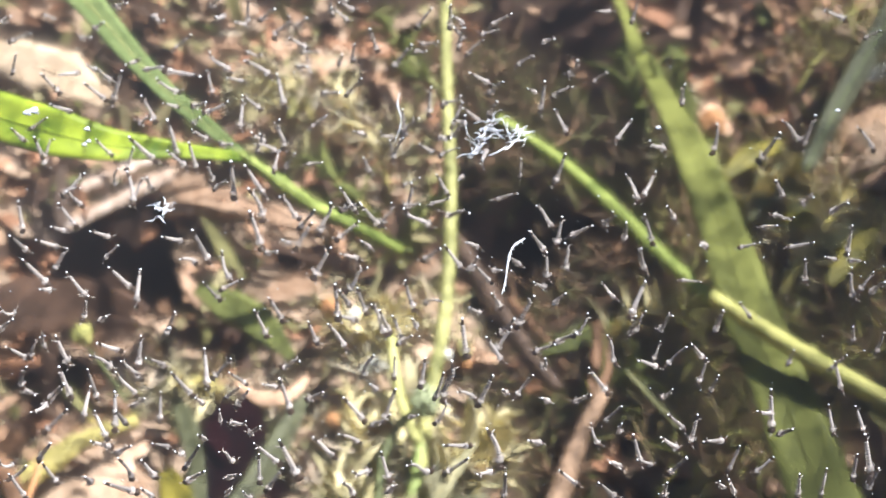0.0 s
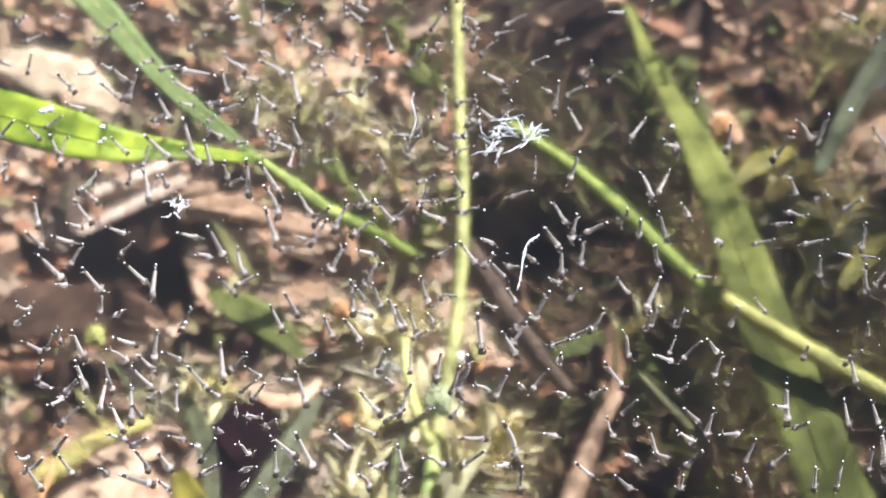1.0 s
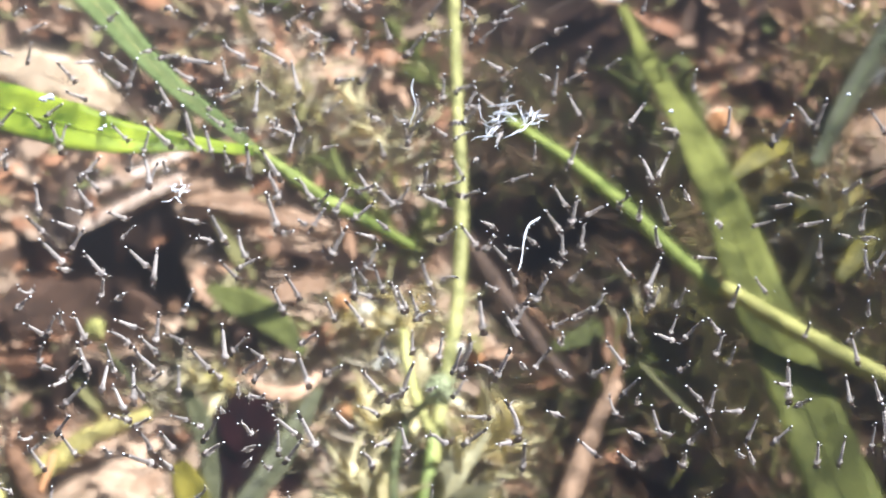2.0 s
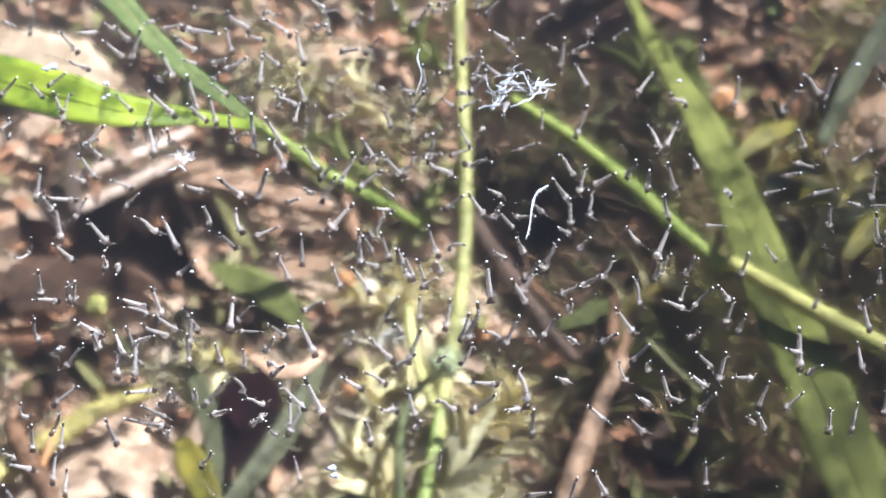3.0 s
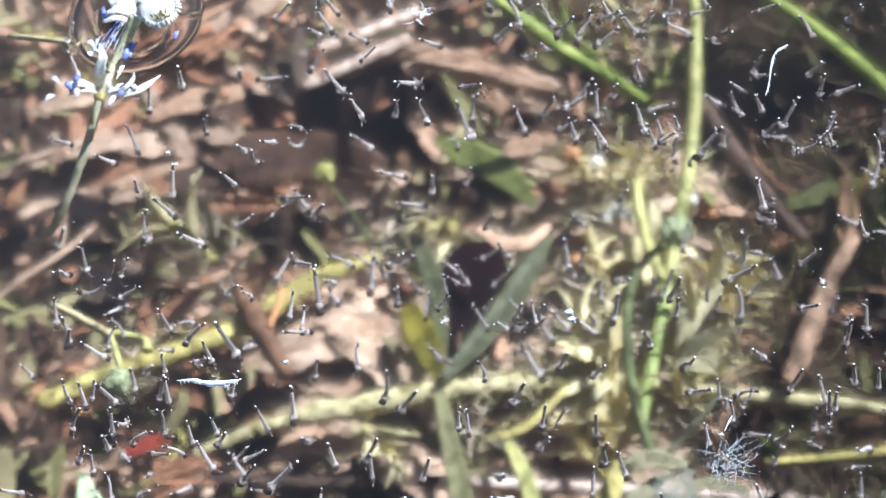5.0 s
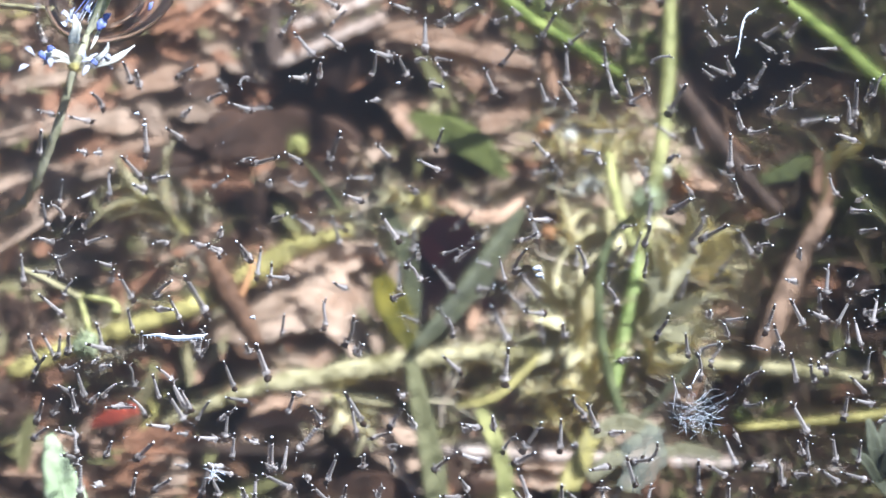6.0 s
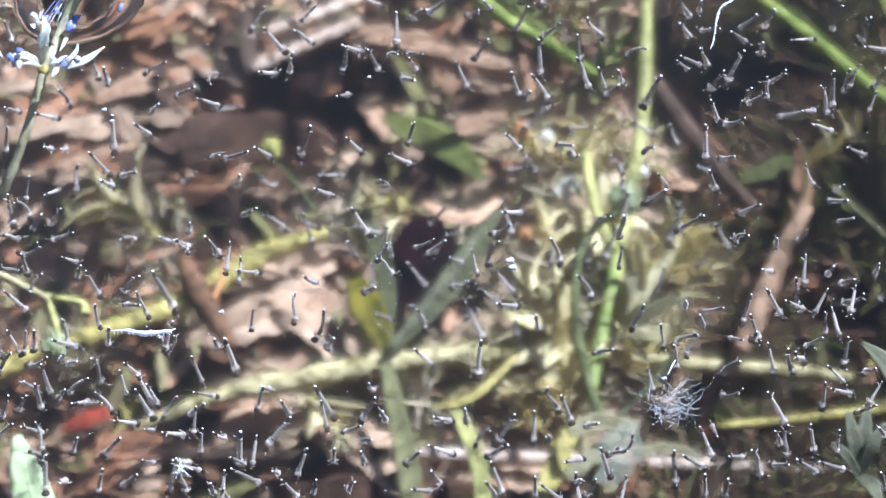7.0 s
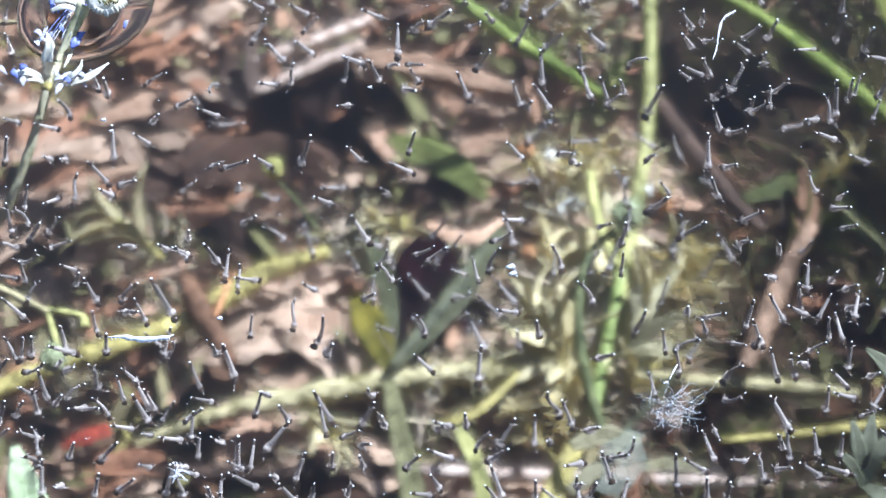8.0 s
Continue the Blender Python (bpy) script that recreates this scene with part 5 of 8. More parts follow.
# weed darkened to dull brown as painted shade, but for one black hole
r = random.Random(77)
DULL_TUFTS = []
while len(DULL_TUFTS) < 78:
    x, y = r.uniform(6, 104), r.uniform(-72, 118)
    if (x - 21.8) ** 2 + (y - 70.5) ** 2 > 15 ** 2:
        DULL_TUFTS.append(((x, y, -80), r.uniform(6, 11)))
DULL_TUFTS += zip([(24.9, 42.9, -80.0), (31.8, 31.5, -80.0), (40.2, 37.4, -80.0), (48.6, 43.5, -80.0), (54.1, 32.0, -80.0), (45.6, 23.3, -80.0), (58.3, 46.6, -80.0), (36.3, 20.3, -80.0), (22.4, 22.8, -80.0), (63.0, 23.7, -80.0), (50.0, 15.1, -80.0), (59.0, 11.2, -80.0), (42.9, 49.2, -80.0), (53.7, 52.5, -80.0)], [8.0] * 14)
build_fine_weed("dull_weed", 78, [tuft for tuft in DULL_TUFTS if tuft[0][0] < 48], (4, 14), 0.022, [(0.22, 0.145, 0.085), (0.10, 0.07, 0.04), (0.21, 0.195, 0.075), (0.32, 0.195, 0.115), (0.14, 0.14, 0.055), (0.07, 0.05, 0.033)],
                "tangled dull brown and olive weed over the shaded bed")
# farther right the tufts keep lighter, yellower colours, as if less shaded
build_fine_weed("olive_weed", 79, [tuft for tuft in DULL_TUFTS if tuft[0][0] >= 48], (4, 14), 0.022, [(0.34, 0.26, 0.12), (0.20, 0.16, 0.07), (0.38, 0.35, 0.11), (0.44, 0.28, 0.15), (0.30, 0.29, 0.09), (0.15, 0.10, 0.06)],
                "tangled yellow-olive weed at the right of the bed")


# ---- unseen grass tussock, added out of view to shade the deeper side ----
def build_shade_tussock():
    root = new("grass_tussock")
    root.location = (0.24, 0.13, -0.083)
    r = random.Random(15)
    for k in range(215):
        x, y = r.uniform(-0.075, 0.10), r.uniform(-0.28, 0.055)
        if (y > -0.04 and r.random() < 0.2) or (-0.12 < y < -0.05 and r.random() < 0.5):
            continue
        # blade height follows the wanted edge of the shadow
        high = ((x + 0.24 - 0.046) / 0.63 + 0.07) / MM * r.uniform(0.86, 1.06)
        lean = Vector((r.uniform(-5, 40), r.uniform(-40, 40), 0))
        foot = Vector((x, y, bed(x + 0.24, y + 0.13) + 0.083)) / MM
        bm = bmesh.new()
        w = r.uniform(5, 9)
        lamina(bm, spline([foot, foot + lean * 0.3 + Vector((0, 0, high * 0.5)), foot + lean + Vector((0, 0, high))], 5), [w, w, w * 0.8, 0.6], 0.35, (r.uniform(-1, 1), r.uniform(-1, 1), 0.1), 0.2, 0.05, k, 2)
        part("grass_leaf", bm, BLADE, root)
    tagged(root, "unseen tall grass tussock added to shade the deeper side", "grass tussock")


build_shade_tussock()


# ---- floating things ----
def floating_fluff(place, size, seed, label, threads=70, coarse=1.0, stretch=(0.55, 0.4), heading=0.6, curl=0.55):
    """A floating tangle of fine white threads with tiny beads caught on them."""
    root = new("thread_tangle")
    root.location = Vector(place) * MM + Vector((0, 0, 0.0004))
    r = random.Random(seed)
    clumps = [Vector((r.gauss(0, stretch[0]), r.gauss(0, stretch[1]), r.uniform(0, 0.1))) * size for _ in range(5)]
    middle = sum(clumps, Vector()) / 5
    clumps = [c - middle for c in clumps]
    for k in range(threads):
        c = r.choice(clumps) + Vector((r.gauss(0, 0.16), r.gauss(0, 0.16), r.uniform(0, 0.12))) * size
        a = r.gauss(heading, 0.9) + r.choice((0, 0, 1.6))
        pts = [c]
        for _ in range(r.choice((2, 3, 4))):
            a += r.gauss(0, curl)
            c = c + Vector((math.cos(a), math.sin(a), r.uniform(-0.05, 0.12))) * size * r.uniform(0.10, 0.34)
            pts.append(c)
        bm = bmesh.new()
        w = r.choice((0.012, 0.018, 0.025, 0.04)) * coarse
        tube(bm, spline(pts, 4), [w * 0.6, w, w * r.uniform(0.6, 1.8), w * 0.5], 5, 0.3, k)
        part("thread", bm, FLUFF, root)
        for _ in range(2):
            bm = bmesh.new()
            blob(bm, Vector(r.choice(pts)) * MM, r.uniform(0.05, 0.10) * MM, (1, 1, 0.8), 0.5, 1)
            part("water_bead", bm, BEAD, root)
    return tagged(root, label, "thread tangle")


def cast_skin(pts, radii, label, bristles=0):
    """A white cast skin afloat, with bristles along one side."""
    root = new("cast_skin")
    line = spline(pts)
    root.location = line[0]
    line = [c - line[0] for c in line]
    bm = bmesh.new()
    tube(bm, line, radii, 8, 0.9, pts[0][0])
    part("skin", bm, SKIN, root)
    for k in range(bristles):
        i = 2 + int(k * (len(line) - 4) / bristles)
        bm = bmesh.new()
        tube(bm, [line[i], line[i] + Vector((0.1, -0.45, 0.05)) * MM, line[i] + Vector((0.25, -0.85, 0.1)) * MM], [0.09, 0.07, 0.03], 4)
        part("bristle", bm, SKIN, root)
    return tagged(root, label, "cast skin")


floating_fluff((8.7, 24.9, 0.2), 5.2, 5, "floating tangle of coarse bluish-white threads on the surface", 46, 2.3, (0.45, 0.5), -0.9)
floating_fluff((4.1, -87.7, 0.2), 5.0, 8, "floating tangle of fine bluish-white threads on the surface", 95, 0.38, (0.34, 0.26), 0.7, 0.32)
floating_fluff((-49.7, 6.7, 0.2), 2.8, 12, "small floating tangle of white threads", 20, 2.8, (0.4, 0.4), 0.9)
floating_fluff((-66.1, -101.8, 0.2), 2.2, 21, "small floating tangle of fine pale threads", 18, 1.4, (0.4, 0.4), -0.6)
cast_skin([(14.5, 2.2, 0.2), (12.5, 0.3, 0.2), (11.7, -2.8, 0.2), (11.2, -7.5, 0.2), (10.6, -10.2, 0.2)], [0.10, 0.26, 0.12, 0.24, 0.09, 0.15, 0.06], "thin white cast skin floating on the surface", 9)
cast_skin([(-80.7, -75.5, 0.2), (-78.3, -75.3, 0.2), (-75.2, -75.8, 0.2), (-72.2, -75.4, 0.2), (-70.7, -74.7, 0.2)], [0.12, 0.34, 0.42, 0.34, 0.1], "long white feathery cast skin floating on the surface", 12)
cast_skin([(3.9, -80.9, 0.2), (4.5, -79.3, 0.2), (5.0, -78.1, 0.2)], [0.1, 0.2, 0.08], "tiny white cast skin floating on the surface")
cast_skin([(-8.5, 35.5, 0.2), (-8.8, 32.8, 0.2), (-8.0, 28.7, 0.2), (-8.9, 24.0, 0.2)], [0.06, 0.14, 0.08, 0.05], "tiny pale cast skin floating on the surface")
for spot, size in zip([(-76.1, 29.4, 0.0), (-74.9, 29.9, 0.0), (-64.8, 25.8, 0.0), (-64.9, 22.1, 0.0), (-64.2, 22.9, 0.0), (71.6, 33.2, 0.0), (38.8, 28.4, 0.0), (-89.1, -27.5, 0.0), (-20.4, -58.8, 0.0), (-20.0, -60.2, 0.0), (-64.1, -70.9, 0.0), (3.5, -81.5, 0.0), (-45.9, -18.4, 0.0), (-87.4, -30.1, 0.0)],
                      (0.8, 1.0, 0.6, 0.5, 0.45, 0.5, 0.5, 0.5, 0.8, 0.7, 0.5, 0.4, 0.4, 0.45)):
    bm = bmesh.new()
    blob(bm, (0, 0, 0), size * MM, (1, 0.6, 0.3), 1.3, 2)
    ob = part("floating_fleck", bm, SKIN)
    ob.location = Vector(spot) * MM
    tagged(ob, "small wet white fleck floating on the surface", "fleck", "floating flecks")

# fine dust on the water
rnd = random.Random(77)
bm = bmesh.new()
for k in range(900):
    c = Vector((rnd.uniform(-0.16, 0.13), rnd.uniform(-0.11, 0.14), 0.0001))
    r = rnd.choice((0.05, 0.06, 0.08, 0.10, 0.15)) * MM
    v = [bm.verts.new(c + Vector(d) * r) for d in ((1, 0, 0), (0, 1, 0), (-1, 0, 0), (0, -1, 0), (0, 0, 1), (0, 0, -1))]
    for a, b in ((0, 1), (1, 2), (2, 3), (3, 0)):
        bm.faces.new((v[a], v[b], v[4]))
        bm.faces.new((v[b], v[a], v[5]))
tagged(new("surface_dust", link_mesh("surface_dust", bm, BEAD)), "fine white dust floating on the water", "dust", kind="stuff")


# ---- the floating flower ----
def build_flower():
    node = Vector((-104.2, -10.7, -4.0))
    root = new("floating_flower")
    root.location = node * MM
    def rel(*pts):
        return [tuple(Vector(p) - node) for p in pts]
    bm = bmesh.new()
    tube(bm, spline(rel((-119.3, -23.7, -30.0), (-112.6, -25.8, -22.0), (-108.7, -21.9, -14.9), (-106.0, -16.3, -9.0), (-104.2, -10.7, -4.0))), [0.9, 0.85, 0.85, 0.8, 0.85], 8, 0.25)
    part("stem", bm, FLOWERSTEM, root)
    bm = bmesh.new()
    blob(bm, (0, 0, 0), 1.15 * MM, (1, 1, 0.9), 0.3, 2)
    part("stem_node", bm, YELLOWSTEM, root, "swollen yellow-green joint")
    bm = bmesh.new()
    tube(bm, spline(rel((-104.2, -10.7, -4.0), (-102.8, -8.1, -2.0), (-101.7, -5.5, 0.0), (-100.3, -2.9, 2.0), (-98.4, 0.1, 5.0))), [0.75, 0.7, 0.75, 0.9, 1.3], 8, 0.2)
    part("flower_stalk", bm, FLOWERSTEM, root, "cream-green ribbed stalk")
    r = random.Random(4)
    # bracts
    for pts, widths in ((rel((-104.3, -10.1, -4.0), (-104.0, -8.6, 0.0), (-103.5, -7.2, 2.0), (-104.3, -4.8, 3.0)), (1.0, 1.9, 1.7, 0.3)),
                        (rel((-103.6, -10.7, -4.0), (-99.3, -13.1, -1.0), (-95.9, -12.1, 0.0), (-93.1, -10.0, 1.0)), (0.5, 1.1, 1.3, 0.2)),
                        (rel((-102.8, -11.2, -3.0), (-99.4, -12.7, 0.0), (-97.8, -11.5, 1.0), (-97.5, -10.4, 2.0)), (0.4, 0.8, 0.9, 0.2)),
                        (rel((-104.6, -10.4, -4.0), (-105.8, -11.2, -2.0), (-107.6, -12.4, -1.0), (-108.8, -13.5, -1.0)), (0.5, 0.8, 0.8, 0.2)),
                        (rel((-104.6, -10.4, -4.0), (-105.7, -10.4, -2.0), (-107.3, -11.5, 0.0), (-109.3, -12.4, 0.0)), (0.4, 1.2, 1.5, 0.4)),
                        (rel((-100.1, -5.5, 0.0), (-100.4, -7.8, 0.0), (-100.9, -10.3, 0.0)), (0.5, 0.7, 0.2))):
        bm = bmesh.new()
        lamina(bm, spline(pts, 5), widths, 0.25, (0, -0.6, 1), 0.3, 0.25, r.random() * 9, 4)
        part("bract", bm, CREAM, root, "pale pointed bract")
    # long white petals folded back beside the stalk
    for a, b, w in zip(rel((-99.2, 3.1, 3.0), (-99.5, 3.7, 3.0), (-99.8, 2.6, 3.0), (-99.5, 5.2, 3.0), (-99.0, 6.3, 3.0), (-99.9, 0.9, 3.0)), rel((-104.3, 5.1, 4.0), (-103.4, 3.1, 4.0), (-104.1, 1.8, 4.0), (-103.3, 6.8, 4.0), (-102.2, 9.4, 4.0), (-104.3, -0.5, 4.0)), (3.2, 2.6, 1.4, 3.4, 3.6, 1.0)):
        bm = bmesh.new()
        a, b = Vector(a), Vector(b)
        lamina(bm, spline([a, (a + b) / 2 + Vector((0, 0, 1.0)), b], 5), [0.8, w, w, 0.5], 0.25, (r.uniform(-0.3, 0.3), -0.5, 1), 0.25, 0.4, r.random() * 9, 4)
        part("petal", bm, CREAM, root, "limp white petal")
    # thin pale filaments
    for k in range(11):
        a, b = Vector(rel((-99.5, 2.6, 3.0))[0]), Vector(rel((-101.4, -4.0, 1.0))[0])
        q = Vector((r.gauss(-0.6, 0.9), r.gauss(0, 0.4), r.uniform(-0.4, 0.6)))
        bm = bmesh.new()
        tube(bm, spline([a + q, (a + b) / 2 + q * 1.7, b + q * 2.2], 4), [0.14, 0.12, 0.06], 5, 0.2, k)
        part("filament", bm, (SKIN, BLUE, FLUFF)[k % 3], root, "thin pale filament")
    # crumpled blue petals
    for a, b, w in zip(rel((-100.1, -6.5, 1.0), (-99.2, -4.2, 1.0), (-104.7, 2.5, 1.0), (-105.9, 6.2, 1.0), (-103.6, 9.6, 1.0), (-103.2, -1.1, 1.0), (-91.9, -1.2, 1.0), (-107.8, -12.2, 1.0), (-109.3, -12.5, 1.0), (-98.8, -15.0, 1.0), (-104.6, 4.2, 1.0)),
                       rel((-98.8, -4.2, 1.0), (-98.5, -2.3, 1.0), (-105.8, 5.5, 1.0), (-104.8, 3.5, 1.0), (-102.8, 11.3, 1.0), (-102.1, -2.4, 1.0), (-91.6, 0.8, 1.0), (-106.8, -11.3, 1.0), (-107.9, -14.1, 1.0), (-100.1, -14.3, 1.0), (-103.9, 2.5, 1.0)), (1.7, 1.3, 0.8, 0.9, 1.4, 1.0, 0.7, 1.2, 1.2, 0.9, 0.7)):
        bm = bmesh.new()
        a, b = Vector(a), Vector(b)
        lamina(bm, spline([a, (a + b) / 2 + Vector((0, 0, 0.5)), b], 4), [0.5, w, w * 0.8, 0.3], 0.25, (r.uniform(-0.5, 0.5), -0.5, 1), 0.3, 0.5, r.random() * 9, 4)
        part("petal", bm, BLUE, root, "crumpled violet-blue petal")
    # limp lilac petals in two loose tufts
    for c, n in ((Vector((-4.6, -1.6, 3.0)), 9), (Vector((4.6, -1.2, 3.0)), 7), (Vector((-1.2, 7.0, 5.0)), 6)):
        for k in range(n):
            a = c + Vector((r.gauss(0, 0.9), r.gauss(0, 0.7), r.gauss(0, 0.3)))
            h = r.uniform(0, 6.283)
            b = a + Vector((math.cos(h), math.sin(h), r.uniform(-0.2, 0.3))) * r.uniform(1.4, 2.8)
            bm = bmesh.new()
            lamina(bm, spline([a, (a + b) / 2 + Vector((0, 0, 0.5)), b], 4), [0.3, 0.8, 0.9, 0.2], 0.2, (r.uniform(-0.6, 0.6), -0.4, 1), 0.3, 0.6, r.random() * 9, 4)
            part("petal", bm, LILAC, root, "limp pale lilac petal")
    # the head: a white dish with a fringed rim round a yellow eye
    c = Vector(rel((-94.2, 0.4, 7.0))[0]) * MM
    tilt = Matrix.Rotation(radians(18), 3, "X")
    bm = bmesh.new()
    blob(bm, (0, 0, 0), 3.3 * MM, (1, 1.05, 0.4), 0.25, 3)
    bmesh.ops.rotate(bm, verts=bm.verts, cent=(0, 0, 0), matrix=tilt)
    bmesh.ops.translate(bm, verts=bm.verts, vec=c)
    head = part("flower_head", bm, CREAM, root, "round white flower head")
    for k in range(38):
        a = 2 * math.pi * (k + r.uniform(-0.3, 0.3)) / 38
        d = tilt @ Vector((math.cos(a), math.sin(a) * 1.05, 0.06 * math.sin(5 * a)))
        e = r.uniform(3.6, 4.0)
        bm = bmesh.new()
        lamina(bm, [c + d * 2.4 * MM, c + d * 3.1 * MM + Vector((0, 0, 0.5 * MM)), c + d * e * MM], [0.5, 0.75, 0.35], 0.2, (0, -0.3, 1), 0.2, 0.2, k, 2)
        part("floret", bm, CREAM, head, "tiny white floret")
    eye = Vector(rel((-93.3, -2.9, 9.0))[0]) * MM
    for k in range(26):
        a, q = r.uniform(0, 6.283), r.uniform(0.1, 1.5)
        bm = bmesh.new()
        p = eye + Vector((math.cos(a) * q, math.sin(a) * q * 0.7, 0)) * MM - Vector((0, 0, 0.7 * MM))
        tube(bm, [p, p + Vector((math.cos(a) * 0.3, math.sin(a) * 0.3, 0.7)) * MM], [0.16, 0.10], 5)
        part("stamen", bm, STRAW if k % 3 else OLIVE, head, "short yellow stamen")
    tagged(root, "floating flower stalk with white head and violet-blue petals", "flower")
    # the curved water rim that the flower pulls up
    centre = Vector((-99.9, 5.9, 0.2)) * MM
    bm = bmesh.new()
    ring = [centre + Vector((math.cos(a) * 9.2, math.sin(a) * 12.5, 0)) * MM for a in [2 * math.pi * i / 64 for i in range(65)]]
    tube(bm, ring, [2.7, 2.7], 14, 0.1)
    ob = part("water_rim", bm, RIM)
    ob.scale = (1, 1, 0.10)
    ob.visible_shadow = False
    tagged(ob, "raised ring of water curved up round a floating flower", "water rim", kind="structure")
    return root, ob


flower, flower_rim = build_flower()


# ---- mosquito larvae ----
def larva_line(kind):
    """The middle line of a larva of unit length, from the tip of its breathing tube at the surface down to the head."""
    out = []
    for i in range(29):
        t = i / 28
        if kind == 0:
            x, z = 0.012 * math.sin(3 * t), -t
        elif kind == 1:
            x, z = 0.10 * math.sin(math.pi * t), -t
        elif kind == 2:
            x, z = 0.07 * math.sin(2 * math.pi * t), -t
        else:
            a = 2.6 * (t - 0.5)
            x, z = 0.34 * math.cos(a) - 0.34 * math.cos(1.3), -0.5 - 0.5 * math.sin(a) / math.sin(1.3)
        out.append(Vector((x, 0.0, z)))
    return out


def build_larva(kind):
    root = new("mosquito_larva")
    line = larva_line(kind)
    def at(t):
        k = t * 28
        i = min(int(k), 27)
        return line[i].lerp(line[i + 1], k - i)
    def run(t0, t1, n, radius):
        bm = bmesh.new()
        tube(bm, [at(t0 + (t1 - t0) * i / n) for i in range(n + 1)], [radius(i / n) * 1000 for i in range(n + 1)], 8)
        return bm
    part("siphon", run(0.0, 0.20, 5, lambda s: 0.026 + 0.014 * math.sin(2.4 * s)), SIPHON, root, "dark breathing tube")
    # eight ringed segments
    part("abdomen", run(0.15, 0.74, 32, lambda s: (0.050 + 0.018 * s) * (0.86 + 0.22 * abs(math.sin(8 * math.pi * s)))), BODY, root, "ringed grey translucent abdomen")
    part("gut", run(0.20, 0.80, 12, lambda s: 0.017 + 0.006 * math.sin(9 * s)), SIPHON, root, "dark gut seen through the skin")
    bm = bmesh.new()
    blob(bm, at(0.80), 0.105, (1, 1, 0.85), 0.1, 2)
    part("thorax", bm, BODY, root, "swollen grey thorax")
    bm = bmesh.new()
    blob(bm, at(0.95), 0.098, (1.15, 0.9, 0.8), 0.12, 2)
    part("head", bm, HEAD, root, "brown rounded head")
    # the mouth brushes and the bristles of the thorax
    bm = bmesh.new()
    for side in (-1, 1):
        for t, reach, up in ((0.99, 0.10, -0.06), (0.80, 0.10, 0.05), (0.74, 0.08, 0.05)):
            b = at(t) + Vector((0.07 * side, 0, 0))
            tube(bm, [b, b + Vector((0.5 * reach * side, 0.02, 0.4 * up)), b + Vector((reach * side, 0.0, up))], [22, 16, 6], 4)
    part("bristles", bm, BODY, root, "short side bristles")
    bm = bmesh.new()
    b = at(0.17)
    tube(bm, [b, b + Vector((0.06, 0.01, 0.05)), b + Vector((0.14, 0.0, 0.09))], [30, 24, 8], 6)
    part("tail_lobe", bm, BODY, root)
    # white bead whose colour stands for the sun glint at the tube tip
    bm = bmesh.new()
    blob(bm, (0, 0, 0.01), 0.036, (1, 1, 0.8), 0.0, 2)
    part("air_bead", bm, BEAD, root, "white bead standing for a sun glint at the surface")
    return tagged(root, "grey translucent mosquito larva hanging from the water surface", "mosquito larva", "mosquito larvae")


KINDS = [build_larva(k) for k in range(4)]
LENGTHS = (3.84, 4.17, 4.39, 4.61, 4.78, 4.90, 5.01, 5.13, 5.25, 5.38, 5.49, 5.74, 7.36)
larvae = []
rnd = random.Random(19)
for i in range(345):
    kind = rnd.choice((0, 0, 0, 0, 0, 1, 2)) if i > 50 else rnd.choice((0, 1, 3))
    length = taper(LENGTHS, i / (345 - 1)) * 1.08 * MM
    ob = copy_thing(KINDS[kind], pose(0, 0, 0))
    ob.scale = (length, length, length)
    larvae.append(ob)
def hang(x, y, z, azimuth, dip, spin=0.0):
    """The pose of a larva whose tail tip is at x, y, z (millimetres) and whose head points that way, dipping so far below level."""
    a, d = radians(azimuth), radians(dip)
    way = Vector((math.cos(a) * math.cos(d), math.sin(a) * math.cos(d), -math.sin(d)))
    q = Vector((0, 0, -1)).rotation_difference(way)
    return Matrix.Translation(Vector((x, y, z)) * MM) @ q.to_matrix().to_4x4() @ pose(0, 0, 0, 0, 0, spin)


SWARM_VERTS, SWARM_FACES, SWARM_MATS = [], [], []
SWARM_ORDER = [BODY, HEAD, SIPHON, BEAD]


def add_to_swarm(places):
    """Adds larvae to the far shoal: each with its tail tip, heading and dip."""
    r = random.Random(len(SWARM_VERTS))
    for x, y, azimuth, dip, length in places:
        m = hang(x, y, -0.2, azimuth, dip, r.uniform(-180, 180)) @ Matrix.Scale(length * 1.08 * MM, 4)
        for o in KINDS[r.choice((0, 0, 0, 1, 2))].children:
            base = len(SWARM_VERTS)
            SWARM_VERTS.extend(tuple(m @ v.co) for v in o.data.vertices)
            SWARM_FACES.extend(tuple(base + i for i in p.vertices) for p in o.data.polygons)
            SWARM_MATS.extend([SWARM_ORDER.index(o.data.materials[0])] * len(o.data.polygons))


add_to_swarm([(-110.5, 2.8, -146, 66, 5), (-82.4, 53.3, 145, 48, 5.2), (-78.7, 25.7, 22, 67, 4.5), (-78.2, 49.1, -170, 24, 4.3), (-74.9, 39.0, -16, 54, 5.2), (-74.3, 23.7, -56, 60, 6), (-74.0, 53.0, 136, 26, 3.9), (-72.6, 28.5, -174, 42, 4.5), (-72.3, 31.8, 23, 50, 4.8), (-71.2, 38.9, 59, 39, 5.3), (-68.8, 3.2, 49, 54, 4.7), (-68.1, 8.5, -30, 54, 5.4), (-67.0, 11.2, 14, 64, 5.1), (-66.7, 36.9, -11, 45, 5.4), (-66.7, 48.5, 139, 40, 4.5), (-65.5, -1.5, -139, 47, 4.9)])
